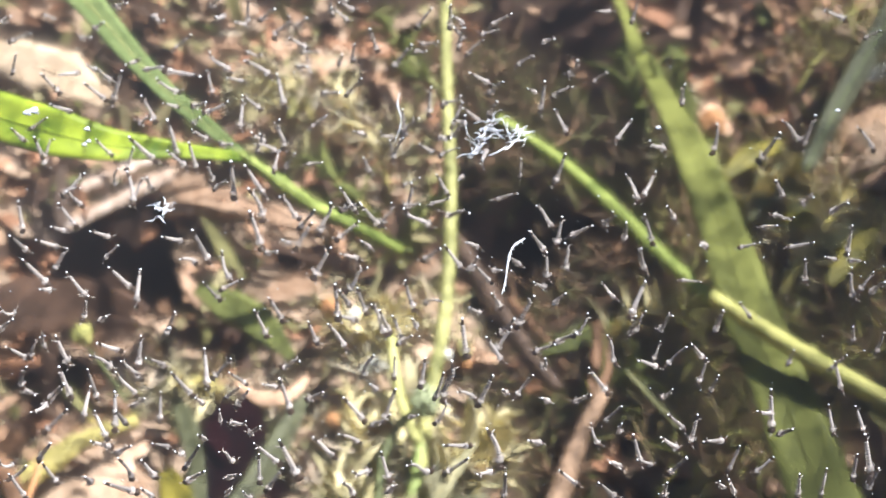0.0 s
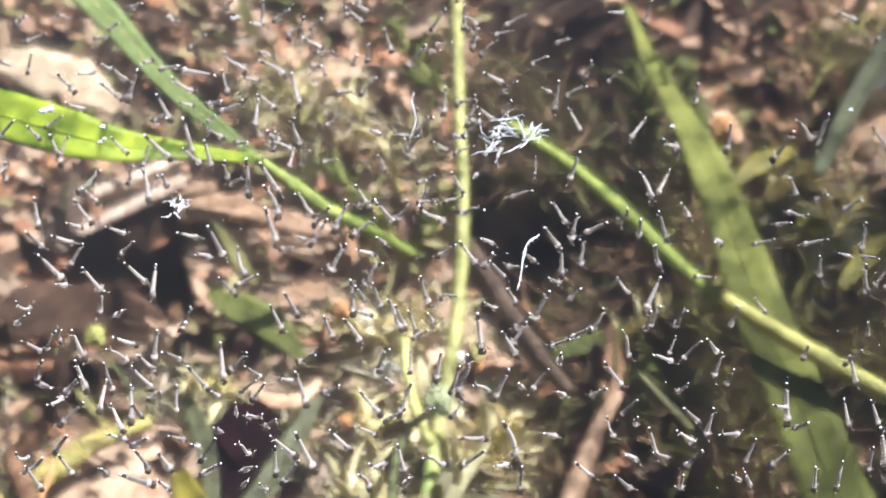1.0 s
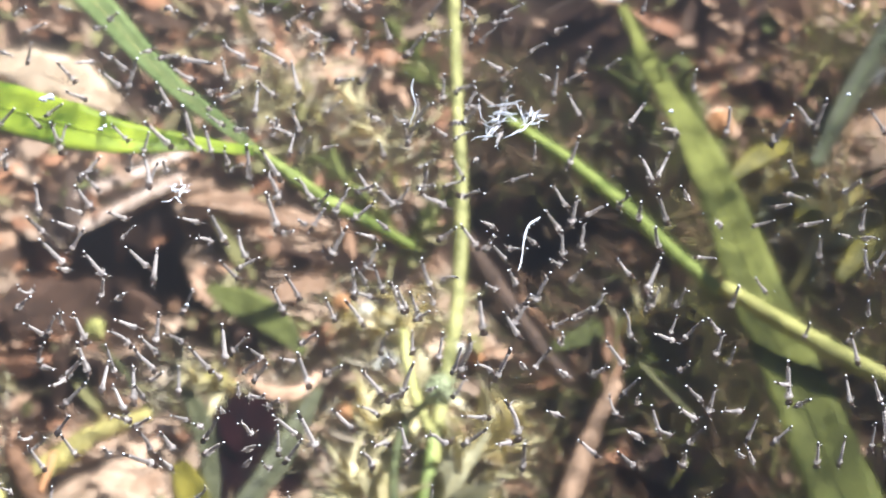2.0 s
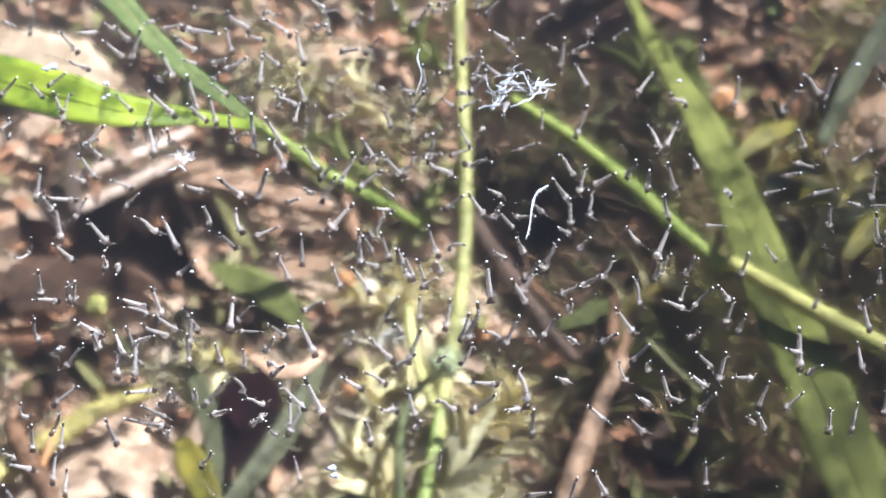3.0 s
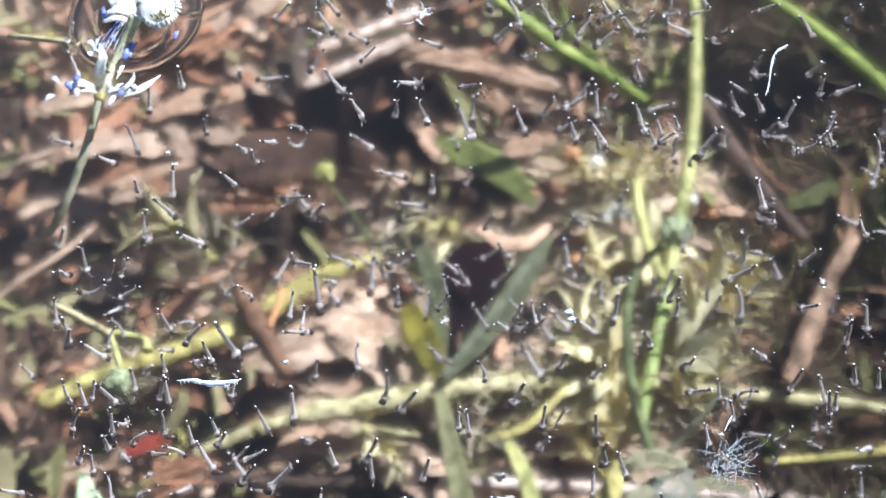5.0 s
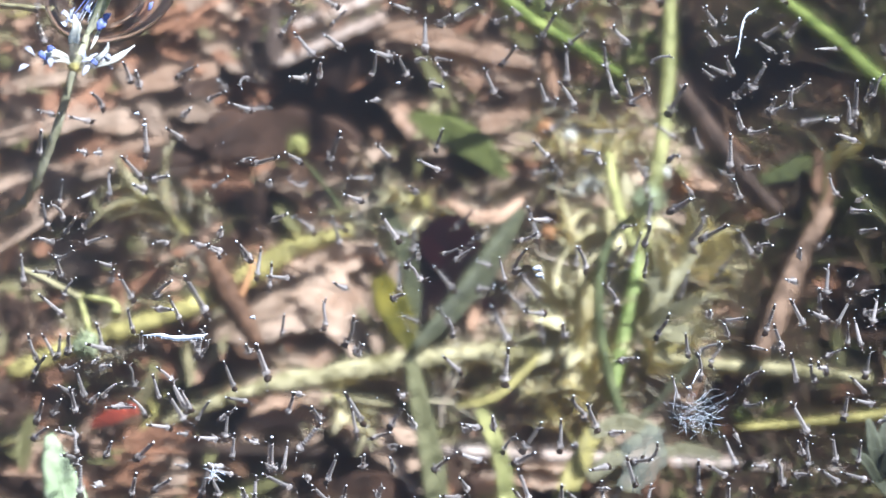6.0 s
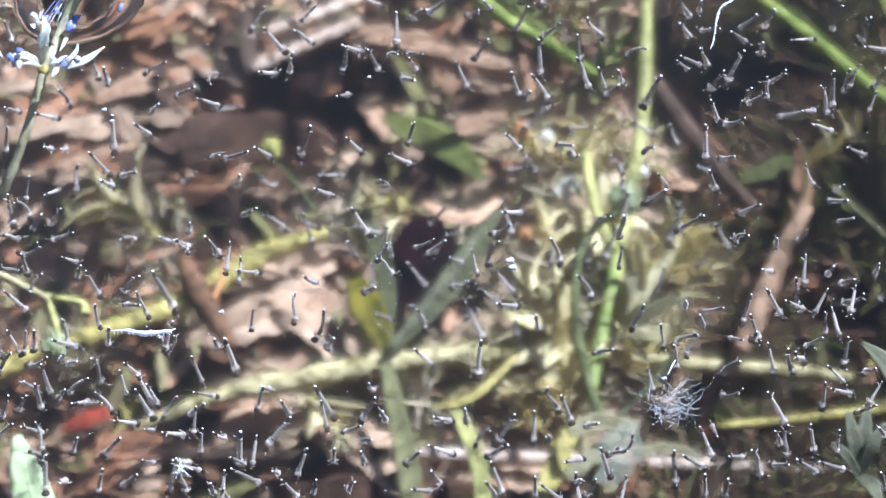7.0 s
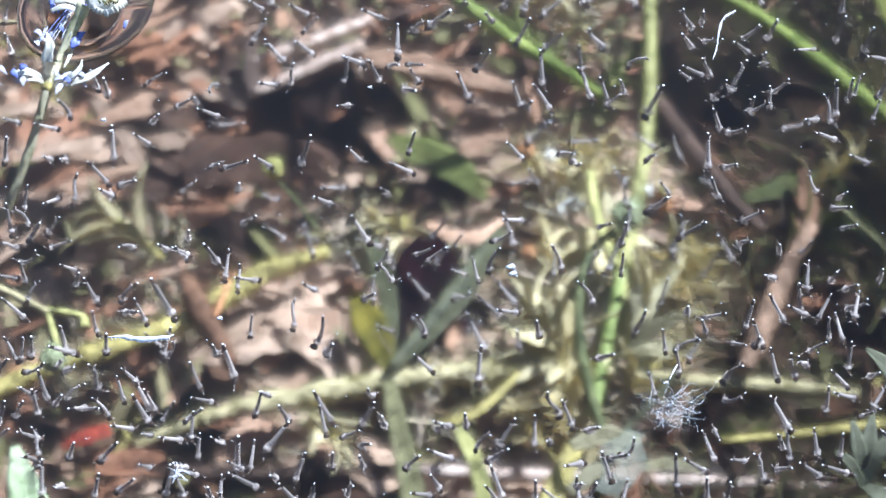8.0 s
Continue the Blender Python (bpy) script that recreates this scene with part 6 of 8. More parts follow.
add_to_swarm([(-64.9, -6.8, -47, 15, 5.9), (-64.7, 12.1, 179, 31, 3.9), (-64.9, 40.7, 26, 63, 5.5), (-64.7, 52.2, 144, 52, 4.6), (-63.1, 23.5, -20, 49, 4.3), (-61.8, 2.4, 25, 47, 4.9), (-60.9, 57.3, 142, 46, 4.8), (-60.1, 40.1, -124, 56, 6.3), (-59.5, 41.6, 65, 34, 4.5), (-58.4, 16.6, -149, 67, 4.1), (-57.1, 24.1, -17, 47, 6.7), (-56.6, -0.7, -159, 44, 3.9), (-56.7, 16.0, -77, 21, 6.1), (-56.2, 21.7, -120, 55, 4.3), (-55.9, 34.1, -41, 57, 5.7), (-53.6, 28.4, 141, 42, 4.9)])
add_to_swarm([(-53.5, 38.4, -4, 39, 5.2), (-53.6, 52.9, 129, 33, 5), (-53.0, 14.8, 79, 74, 5), (-52.7, 41.4, 148, 40, 5.2), (-51.7, 32.4, 31, 44, 3.8), (-50.6, 28.3, -67, 61, 7.2), (-49.9, 21.1, -15, 45, 4.8), (-49.1, 1.4, 32, 45, 5.3), (-48.1, 49.4, -162, 41, 4.5), (-46.2, 23.1, -63, 60, 5.4), (-45.9, 26.2, 8, 50, 4.2), (-45.6, 39.1, 165, 5, 6.8), (-44.8, 29.2, 139, 59, 3.8), (-44.2, 45.1, -46, 16, 5.6), (-43.9, 32.8, 141, 46, 5.3), (-43.6, 54.1, 80, 50, 5.2)])
add_to_swarm([(-43.3, 58.6, 135, 59, 4.7), (-42.1, 18.4, -83, 75, 4.5), (-40.4, 38.9, 32, 42, 4.3), (-40.0, 33.1, -178, 33, 5.3), (-39.9, 52.8, 61, 49, 4.6), (-38.6, 14.1, 166, 50, 4.1), (-38.4, 22.9, 132, 43, 5), (-38.3, 18.8, -83, 60, 6.9), (-37.9, 58.7, -109, 74, 5.3), (-37.5, 43.1, -6, 38, 5.9), (-37.3, 34.6, -2, 51, 4.8), (-37.2, 33.4, -94, 22, 5.6), (-35.7, 17.9, -36, 52, 6.7), (-35.0, 25.7, 27, 61, 5), (-34.7, 12.6, -50, 56, 6.5), (-34.6, 44.7, 150, 27, 4)])
add_to_swarm([(-34.2, 23.0, 0, 32, 4.5), (-31.8, -14.2, -49, 53, 5.2), (-32.8, 56.4, 164, 53, 5.2), (-31.3, 39.9, -74, 23, 6.3), (-30.2, 28.9, -80, 61, 5.6), (-30.0, 54.5, -144, 51, 5.3), (-29.0, 10.8, -23, 46, 5.3), (-28.7, -1.3, 138, 47, 4.5), (-27.9, 1.2, 70, 58, 4.8), (-26.9, 21.0, -156, 59, 4), (-26.6, 54.1, 150, 57, 4.7), (-25.9, 42.0, 121, 47, 5.4), (-23.9, 45.7, 160, 26, 3.9), (-22.4, -16.4, -39, 67, 4.9), (-22.7, 8.0, -170, 58, 5.4), (-21.9, 19.0, 152, 38, 4)])
add_to_swarm([(-21.6, 30.1, -166, 41, 4.1), (-22.0, 56.9, -1, 51, 4.7), (-20.7, 58.3, 38, 53, 5.3), (-19.9, 9.6, -121, 55, 6.2), (-19.0, -16.9, -35, 48, 5.5), (-19.7, 35.6, 140, 39, 5.3), (-19.5, 45.0, 117, 67, 4.7), (-18.2, -8.4, -83, 57, 6.3), (-16.5, 26.5, 54, 53, 5), (-15.7, 39.2, -170, 56, 5), (-14.7, 5.6, -159, 38, 5.3), (-14.7, 9.8, 157, 47, 5.5), (-14.3, 9.2, -26, 46, 5.1), (-14.6, 51.6, -35, 72, 5.2), (-11.7, -12.6, -46, 51, 5.9), (-11.7, 26.3, 24, 52, 4)])
add_to_swarm([(-9.1, 9.9, -122, 55, 4.5), (-8.0, -14.9, -50, 62, 5.4), (-7.9, 31.8, -74, 61, 4.5), (-7.5, 25.0, -131, 55, 4.8), (-6.8, 8.7, -17, 39, 6.1), (-6.7, 47.8, -152, 48, 6), (-5.7, 14.5, -101, 59, 5.4), (-4.6, -15.4, 67, 69, 4.8), (-4.5, -19.0, 169, 50, 4), (-4.5, 23.7, 23, 54, 4.3), (-4.3, 15.8, 171, 44, 4.1), (-3.2, 57.2, -149, 51, 4.9), (-1.2, 16.6, -41, 52, 4.4), (-1.8, 48.6, 152, 35, 4.5), (1.1, 11.4, -179, 34, 4.1), (1.1, 25.2, 131, 44, 5.2)])
add_to_swarm([(0.7, 55.2, 26, 55, 4.2), (2.6, 22.9, -173, 31, 3.9), (2.7, 35.4, 169, 49, 5), (3.2, 32.4, -10, 43, 4.4), (3.1, 52.3, -144, 75, 5.2), (5.1, -12.8, 32, 54, 3.9), (4.3, 41.0, 18, 47, 5.5), (6.6, 49.3, -158, 45, 4.4), (8.9, -9.7, 22, 71, 5.1), (9.4, 34.2, 160, 70, 4.8), (9.5, 52.0, 174, 27, 3.9), (10.4, 39.0, 170, 57, 4.8), (12.2, -4.7, 152, 30, 4.5), (12.8, -15.0, 179, 64, 5.4), (11.8, 56.1, -173, 35, 4.6), (13.2, 12.6, 179, 26, 4.5)])
add_to_swarm([(16.2, -10.1, -135, 51, 6.5), (16.6, 9.8, -29, 44, 4.9), (16.1, 45.4, -179, 41, 4.1), (18.1, 39.2, -103, 61, 6), (19.9, 32.4, -62, 17, 5.1), (19.9, 49.9, 135, 49, 4.4), (21.8, 21.9, -123, 57, 6), (23.2, 38.0, -173, 36, 4.5), (24.2, 44.6, 163, 70, 5), (29.7, 41.6, 173, 54, 4.2), (33.6, -14.0, -152, 81, 5.2), (33.9, 30.4, -127, 17, 5.2), (35.9, 60.3, -121, 62, 4.8), (37.1, 25.4, 18, 54, 5.2), (37.9, 18.1, -117, 19, 5.4), (39.9, -13.8, 176, 63, 4.8)])
add_to_swarm([(39.7, 10.3, 15, 67, 4.9), (43.9, 39.1, -107, 87, 5.1), (45.0, -6.4, 156, 23, 3.9), (45.3, 1.6, 62, 53, 5.2), (48.6, -12.4, -135, 72, 5.2), (49.4, 29.6, -103, 61, 5.6), (51.7, -10.6, -14, 62, 3.9), (55.7, 2.5, 165, 38, 4.2), (58.9, 6.3, 127, 50, 5.1), (59.3, 16.6, 5, 70, 5.2), (60.7, 27.8, -147, 54, 6.7), (61.4, 30.6, -25, 41, 5.4), (62.0, 8.3, 160, 22, 4.3), (63.4, -1.1, -77, 72, 4.8), (65.1, 2.7, 172, 29, 4.8), (65.8, 12.9, 121, 58, 5)])
add_to_swarm([(66.9, -0.4, 36, 45, 3.9), (67.4, 32.1, -127, 59, 6.6), (70.6, -15.5, 34, 81, 4.6), (71.4, -2.8, -73, 55, 5.8), (71.8, 11.7, 141, 57, 5.5), (72.2, 6.6, -101, 59, 5.4), (70.9, 58.2, 12, 37, 5.4), (73.7, -1.5, 128, 44, 4.2), (75.8, -16.6, -128, 72, 4.5), (74.9, 29.5, -37, 44, 5.3), (76.8, -5.7, 139, 66, 5.5), (81.0, 53.3, 159, 51, 4.2)])
r = random.Random(23)
add_to_swarm([(r.uniform(14, 80), r.uniform(-70, 0), r.choice((-90, -90, r.uniform(0, 360))) + r.uniform(-50, 50), r.uniform(25, 75), r.uniform(3.6, 5.2)) for _ in range(14)])
add_to_swarm([(r.uniform(-108, 10), r.uniform(-104, -54), r.choice((-90, -90, r.uniform(0, 360))) + r.uniform(-50, 50), r.uniform(25, 75), r.uniform(3.6, 5.2)) for _ in range(34)])
add_to_swarm([(r.uniform(-100, 30), r.uniform(8, 72), r.uniform(0, 360), r.uniform(15, 85), r.uniform(3.5, 5.5)) for _ in range(52)])
swarm_mesh = bpy.data.meshes.new("larva_swarm")
swarm_mesh.from_pydata(SWARM_VERTS, [], SWARM_FACES)
for m in SWARM_ORDER:
    swarm_mesh.materials.append(m)
swarm_mesh.polygons.foreach_set("material_index", SWARM_MATS)
swarm_mesh.polygons.foreach_set("use_smooth", [True] * len(SWARM_MATS))
tagged(new("larva_swarm", swarm_mesh), "far swarm of grey mosquito larvae hanging from the surface", "mosquito larvae", kind="stuff")
for ob in KINDS:
    for o in (*ob.children, ob):
        bpy.data.objects.remove(o)


# ---- what moves ----
def swim(larva, first, stirred, last):
    """A larva hangs still at first, wriggles away when the shoal is stirred up, and settles again."""
    r = random.Random(int(first[0] * 37 + first[1] * 101 + last[0] * 13))
    spin = r.uniform(-180, 180)
    a, s, c = (hang(*p, spin) for p in (first, stirred, last))
    start = 2.78 + max(0.0, first[0] + 60) * 0.0035 + r.uniform(0, 0.12)
    rows = [(0, a), (start, a)]

    dive = r.choice((0, 2, 6, 12, 18))

    def between(m, k, u, shake, reach, dive=0.0):
        q = m.to_quaternion().slerp(k.to_quaternion(), u)
        turn = Euler([r.uniform(-shake, shake) for _ in range(3)]).to_quaternion()
        p = m.translation.lerp(k.translation, u) + Vector((r.gauss(0, reach), r.gauss(0, reach), -abs(r.gauss(0, reach)) - dive * math.sin(math.pi * u))) * MM
        return Matrix.Translation(p) @ (q @ turn).to_matrix().to_4x4()

    t = start + 0.12
    while t < 4.3:
        u = (t - start) / (4.5 - start)
        rows.append((t, between(a, s, u * u * (3 - 2 * u), 0.7, 1.3, dive)))
        t += 0.16
    rows.append((4.5, s))
    for t in (4.7, 4.95, 5.2, 5.45):
        u = (t - 4.5) / 1.2
        rows.append((t, between(s, c, u * u * (3 - 2 * u), 0.3, 0.8)))
    rows += [(5.7, c), (8.0, c)]
    walk(larva, rows)


DRIFT = ((0.0, 0.0, 0.0), (4.5, 0.0, 0.0), (5.8, 1.1, -1.9), (6.5, 1.7, -2.8), (7.0, 1.9, -3.4), (7.5, 2.2, -4.0), (8.0, 2.8, -4.6))


def drift(thing):
    """A light thing afloat that the breeze pushes slowly along the surface; the steps are in millimetres."""
    m = thing.matrix_basis.copy()
    place, turn, size = m.decompose()
    walk(thing, [(t, Matrix.Translation(place + Vector((x, y, 0)) * MM) @ turn.to_matrix().to_4x4()) for t, x, y in DRIFT])


def motions():
    drift(flower)
    drift(flower_rim)
    swim(larvae[0], (-86.1, -80.9, -0.2, 132, 58), (-86.9, -79.3, -29.7, 132, 58), (-87.5, -80.4, -0.2, 132, 58))
    swim(larvae[1], (17.2, -68.9, -0.2, 130, 36), (21.5, -70.5, -23.1, 130, 36), (15.1, -73.5, -0.2, 130, 36))
    swim(larvae[2], (0.5, -11.7, -0.2, 156, 38), (1.6, -13.0, -22.6, 156, 38), (0.1, -10.3, -0.2, 179, 31))
    swim(larvae[3], (-70.4, -99.3, -0.2, 61, 54), (-71.7, -99.2, -0.2, 61, 54), (-72.2, -99.6, -0.2, 61, 54))
    swim(larvae[4], (-18.0, -68.6, -0.2, -169, 56), (-18.8, -69.1, -0.2, -169, 56), (-21.9, -92.3, -0.2, -172, 57))
    swim(larvae[5], (-70.9, -93.6, -0.2, 74, 53), (-72.4, -93.8, -21.2, 74, 53), (-72.7, -93.9, -0.2, 74, 53))
    swim(larvae[6], (-91.7, -65.7, -0.2, -136, 47), (-93.0, -64.5, -0.2, -136, 47), (-93.3, -64.0, -0.2, -137, 47))
    swim(larvae[7], (-36.2, -34.8, -0.2, 106, 83), (-42.2, -31.4, -24.5, 106, 83), (-42.4, -33.4, -24.5, 106, 83))
    swim(larvae[8], (-69.6, -75.5, -0.2, -161, 65), (-72.3, -78.7, -22.4, -161, 65), (-70.9, -75.8, -0.2, -161, 65))
    swim(larvae[9], (-57.5, -97.6, -0.2, 23, 52), (-58.8, -97.8, -0.2, 23, 52), (-59.4, -98.6, -0.2, 23, 52))
    swim(larvae[10], (-71.4, -45.6, -0.2, 46, 51), (-74.4, -40.1, -0.2, 160, 43), (-72.0, -41.1, -0.2, 162, 50))
    swim(larvae[11], (-89.7, -61.2, -0.2, 41, 50), (-84.9, -60.4, -20.3, 41, 50), (-90.7, -60.3, -0.2, 41, 50))
    swim(larvae[12], (-75.5, -14.4, -0.2, 39, 48), (-74.2, -10.7, -0.2, 28, 43), (-67.5, -12.3, -31.0, 28, 43))
    swim(larvae[13], (-33.1, -30.2, -0.2, -178, 52), (-35.0, -31.6, -0.2, 157, 66), (-30.5, -31.3, -21.5, 157, 66))
    swim(larvae[14], (37.1, -79.8, -0.2, 162, 47), (36.1, -81.7, -0.2, 162, 47), (34.3, -85.3, -0.2, 162, 47))
    swim(larvae[15], (39.4, -29.0, -0.2, 153, 63), (38.4, -30.6, -0.2, 153, 63), (27.6, -30.3, -22.2, 153, 63))
    swim(larvae[16], (-31.1, -50.7, -0.2, 51, 65), (-33.5, -56.8, -0.2, 130, 67), (-32.8, -54.5, -0.2, 175, 35))
    swim(larvae[17], (-80.2, -88.0, -0.2, -4, 37), (-81.5, -87.5, -0.2, -4, 37), (-81.1, -87.3, -0.2, -27, 51))
    swim(larvae[18], (28.0, -6.8, -0.2, -32, 43), (30.8, -9.0, -30.5, -32, 43), (24.2, -7.2, -0.2, 13, 8))
    swim(larvae[19], (-7.4, -23.2, -0.2, -91, 56), (-14.6, -27.8, -26.4, -91, 56), (-15.2, -30.5, -26.4, -91, 56))
    swim(larvae[20], (-67.2, -87.1, -0.2, -137, 45), (-66.7, -88.5, -24.0, -137, 45), (-68.8, -87.6, -0.2, -137, 45))
    swim(larvae[21], (1.6, -32.8, -0.2, -136, 49), (3.5, -34.7, -28.8, -136, 49), (2.1, -39.1, -0.2, 38, 64))
    swim(larvae[22], (-29.3, -29.5, -0.2, 38, 49), (-31.8, -33.1, -25.8, 38, 49), (-32.2, -35.3, -25.8, 38, 49))
    swim(larvae[23], (-64.0, -99.7, -0.2, 34, 49), (-65.3, -99.8, -0.2, 34, 49), (-65.9, -100.4, -0.2, 34, 49))
    swim(larvae[24], (-60.8, -93.3, -0.2, 73, 54), (-51.9, -93.8, -21.5, 73, 54), (-62.5, -94.1, -0.2, 73, 54))
    swim(larvae[25], (-73.5, -80.8, -0.2, -134, 86), (-74.7, -80.3, -0.2, -134, 86), (-77.7, -81.4, -0.2, 8, 60))
    swim(larvae[26], (15.4, -91.2, -0.2, 42, 42), (14.4, -92.8, -0.2, 42, 42), (12.8, -95.6, -0.2, 42, 42))
    swim(larvae[27], (13.7, -87.7, -0.2, 101, 28), (6.6, -89.7, -27.1, 101, 28), (11.1, -92.0, -0.2, 101, 28))
    swim(larvae[28], (33.2, -43.2, -0.2, 19, 46), (32.8, -43.4, -0.2, 142, 46), (32.7, -47.9, -0.2, 141, 44))
    swim(larvae[29], (-39.4, -39.9, -0.2, 89, 62), (-40.6, -40.9, -22.8, 89, 62), (-42.2, -41.9, -0.2, 85, 59))
    swim(larvae[30], (30.8, -36.1, -0.2, 87, 75), (22.4, -44.6, -25.2, 87, 75), (31.5, -40.6, -0.2, 115, 58))
    swim(larvae[31], (-31.7, -72.1, -0.2, -99, 55), (-32.6, -72.4, -0.2, -99, 55), (-40.4, -84.0, -0.2, 73, 61))
    swim(larvae[32], (15.9, -76.4, -0.2, 156, 68), (15.0, -77.8, -0.2, 156, 68), (14.9, -82.9, -0.2, 152, 41))
    swim(larvae[33], (-90.9, -51.5, -0.2, -161, 57), (-92.1, -50.0, -0.2, -161, 57), (-92.7, -50.0, -0.2, -163, 55))
    swim(larvae[34], (-17.5, -1.6, -0.2, 20, 39), (-23.0, -1.5, -0.2, 169, 28), (-20.3, -10.4, -28.9, 169, 28))
    swim(larvae[35], (-3.0, -35.1, -0.2, 122, 57), (0.0, -34.8, -25.3, 122, 57), (-5.3, -48.7, -0.2, 132, 47))
    swim(larvae[36], (-64.9, -86.1, -0.2, 25, 38), (-70.5, -85.6, -22.1, 25, 38), (-66.4, -86.7, -0.2, 25, 38))
    swim(larvae[37], (38.1, -75.3, -0.2, -121, 18), (37.2, -77.2, -0.2, -121, 18), (35.4, -80.9, -0.2, -121, 18))
    swim(larvae[38], (-67.0, -20.4, -0.2, 135, 83), (-65.8, -20.9, -0.2, 53, 33), (-72.3, -20.8, -0.2, 78, 23))
    swim(larvae[39], (1.1, -88.2, -0.2, 175, 63), (4.5, -87.8, -25.4, 175, 63), (-1.2, -92.0, -0.2, 175, 63))
    swim(larvae[40], (28.4, -71.4, -0.2, -41, 43), (27.6, -73.0, -0.2, -41, 43), (27.6, -78.1, -0.2, -7, 54))
    swim(larvae[41], (-11.5, -90.0, -0.2, 82, 57), (-14.1, -89.9, -24.8, 82, 57), (-13.7, -93.1, -0.2, 82, 57))
    swim(larvae[42], (-67.9, -20.7, -0.2, -132, 53), (-85.6, -19.7, -0.2, -32, 68), (-80.6, -15.6, -0.2, -166, 29))
    swim(larvae[43], (-81.8, -86.1, -0.2, -159, 28), (-83.0, -85.5, -0.2, -159, 28), (-82.7, -84.6, -0.2, -174, 50))
    swim(larvae[44], (-16.0, -39.3, -0.2, 5, 42), (-15.0, -38.8, -31.0, 5, 42), (-20.9, -51.0, -0.2, 170, 41))
    swim(larvae[45], (-95.4, -57.6, -0.2, 176, 8), (-96.6, -56.1, -0.2, 176, 8), (-95.2, -57.4, -0.2, 175, 37))
    swim(larvae[46], (-67.1, -46.6, -0.2, -164, 42), (-68.9, -39.9, -0.2, -174, 37), (-68.8, -37.2, -0.2, 136, 44))
    swim(larvae[47], (-39.1, -90.3, -0.2, 157, 46), (-39.6, -87.2, -29.9, 157, 46), (-41.0, -92.1, -0.2, 157, 46))
    swim(larvae[48], (-99.5, -50.5, -0.2, 11, 67), (-96.9, -52.9, -26.6, 11, 67), (-100.4, -49.0, -0.2, 11, 67))
    swim(larvae[49], (-19.8, -98.9, -0.2, 25, 72), (-21.0, -99.9, -0.2, 25, 72), (-22.1, -101.6, -0.2, 25, 72))
    swim(larvae[50], (31.6, -85.0, -0.2, -99, 77), (21.1, -83.8, -21.0, -99, 77), (28.8, -90.2, -0.2, -99, 77))
    swim(larvae[51], (-57.5, -103.3, -0.2, 110, 72), (-58.8, -103.6, -0.2, 110, 72), (-59.6, -104.3, -0.2, 110, 72))
    swim(larvae[52], (69.1, -21.4, -0.2, -173, 58), (69.0, -24.2, -0.2, -173, 58), (67.2, -29.9, -0.2, -173, 58))
    swim(larvae[53], (24.1, -92.0, -0.2, 135, 45), (23.0, -93.8, -0.2, 135, 45), (21.3, -96.8, -0.2, 135, 45))
    swim(larvae[54], (11.6, -71.4, -0.2, -178, 30), (10.8, -72.6, -0.2, -178, 30), (8.3, -72.7, -0.2, 180, 37))
    swim(larvae[55], (29.2, -67.4, -0.2, 161, 50), (28.2, -73.8, -31.2, 161, 50), (27.0, -72.6, -0.2, 161, 50))
    swim(larvae[56], (-35.6, -43.2, -0.2, 16, 53), (-28.9, -42.0, -24.0, 16, 53), (-41.3, -59.0, -0.2, 4, 51))
    swim(larvae[57], (-62.5, -92.8, -0.2, -106, 66), (-70.7, -91.4, -25.5, -106, 66), (-64.2, -93.5, -0.2, -106, 66))
    swim(larvae[58], (60.2, -20.5, -0.2, 155, 83), (58.3, -22.2, -0.2, 155, 83), (56.8, -27.6, -0.2, 155, 83))
    swim(larvae[59], (-40.4, -32.6, -0.2, 64, 65), (-43.0, -32.2, -28.8, 64, 65), (-41.2, -36.1, -0.2, -0, 33))
    swim(larvae[60], (-62.8, -86.8, -0.2, 180, 24), (-63.9, -86.7, -0.2, 180, 24), (-64.5, -88.8, -0.2, 175, 49))
    swim(larvae[61], (16.2, -7.1, -0.2, 37, 54), (15.0, -7.0, -0.2, 41, 48), (9.7, -8.7, -29.6, 41, 48))
    swim(larvae[62], (4.3, 1.3, -0.2, 33, 51), (4.9, 2.7, -0.2, -47, 56), (4.7, -3.8, -24.3, -47, 56))
    swim(larvae[63], (-44.4, -100.6, -0.2, 145, 77), (-45.7, -101.1, -0.2, 145, 77), (-46.5, -102.2, -0.2, 145, 77))
    swim(larvae[64], (55.5, -42.2, -0.2, -157, 45), (53.0, -47.4, -0.2, -157, 45), (51.3, -52.1, -0.2, -157, 45))
    swim(larvae[65], (14.0, -62.8, -0.2, 159, 37), (11.4, -69.0, -29.2, 159, 37), (12.2, -67.2, -0.2, 159, 37))
    swim(larvae[66], (-98.4, -44.6, -0.2, -108, 60), (-94.3, -43.1, -27.2, -108, 60), (-99.1, -43.0, -0.2, -108, 60))
    swim(larvae[67], (27.4, -84.3, -0.2, -73, 56), (21.1, -87.1, -28.2, -73, 56), (24.7, -89.3, -0.2, -73, 56))
    swim(larvae[68], (-90.8, -94.3, -0.2, 171, 52), (-91.0, -93.0, -26.6, 171, 52), (-92.5, -93.7, -0.2, 171, 52))
    swim(larvae[69], (-75.8, -92.4, -0.2, 32, 41), (-73.1, -103.9, -24.4, 32, 41), (-77.5, -92.5, -0.2, 32, 41))
    swim(larvae[70], (-94.6, -77.4, -0.2, -24, 72), (-95.9, -76.4, -0.2, -24, 72), (-96.6, -75.7, -0.2, -41, 58))
    swim(larvae[71], (-65.4, -89.1, -0.2, -169, 63), (-66.6, -88.9, -0.2, -169, 63), (-65.7, -89.4, -0.2, -99, 56))
    swim(larvae[72], (69.4, -41.3, -0.2, -102, 54), (67.2, -43.8, -0.2, -102, 54), (65.2, -49.0, -0.2, -102, 54))
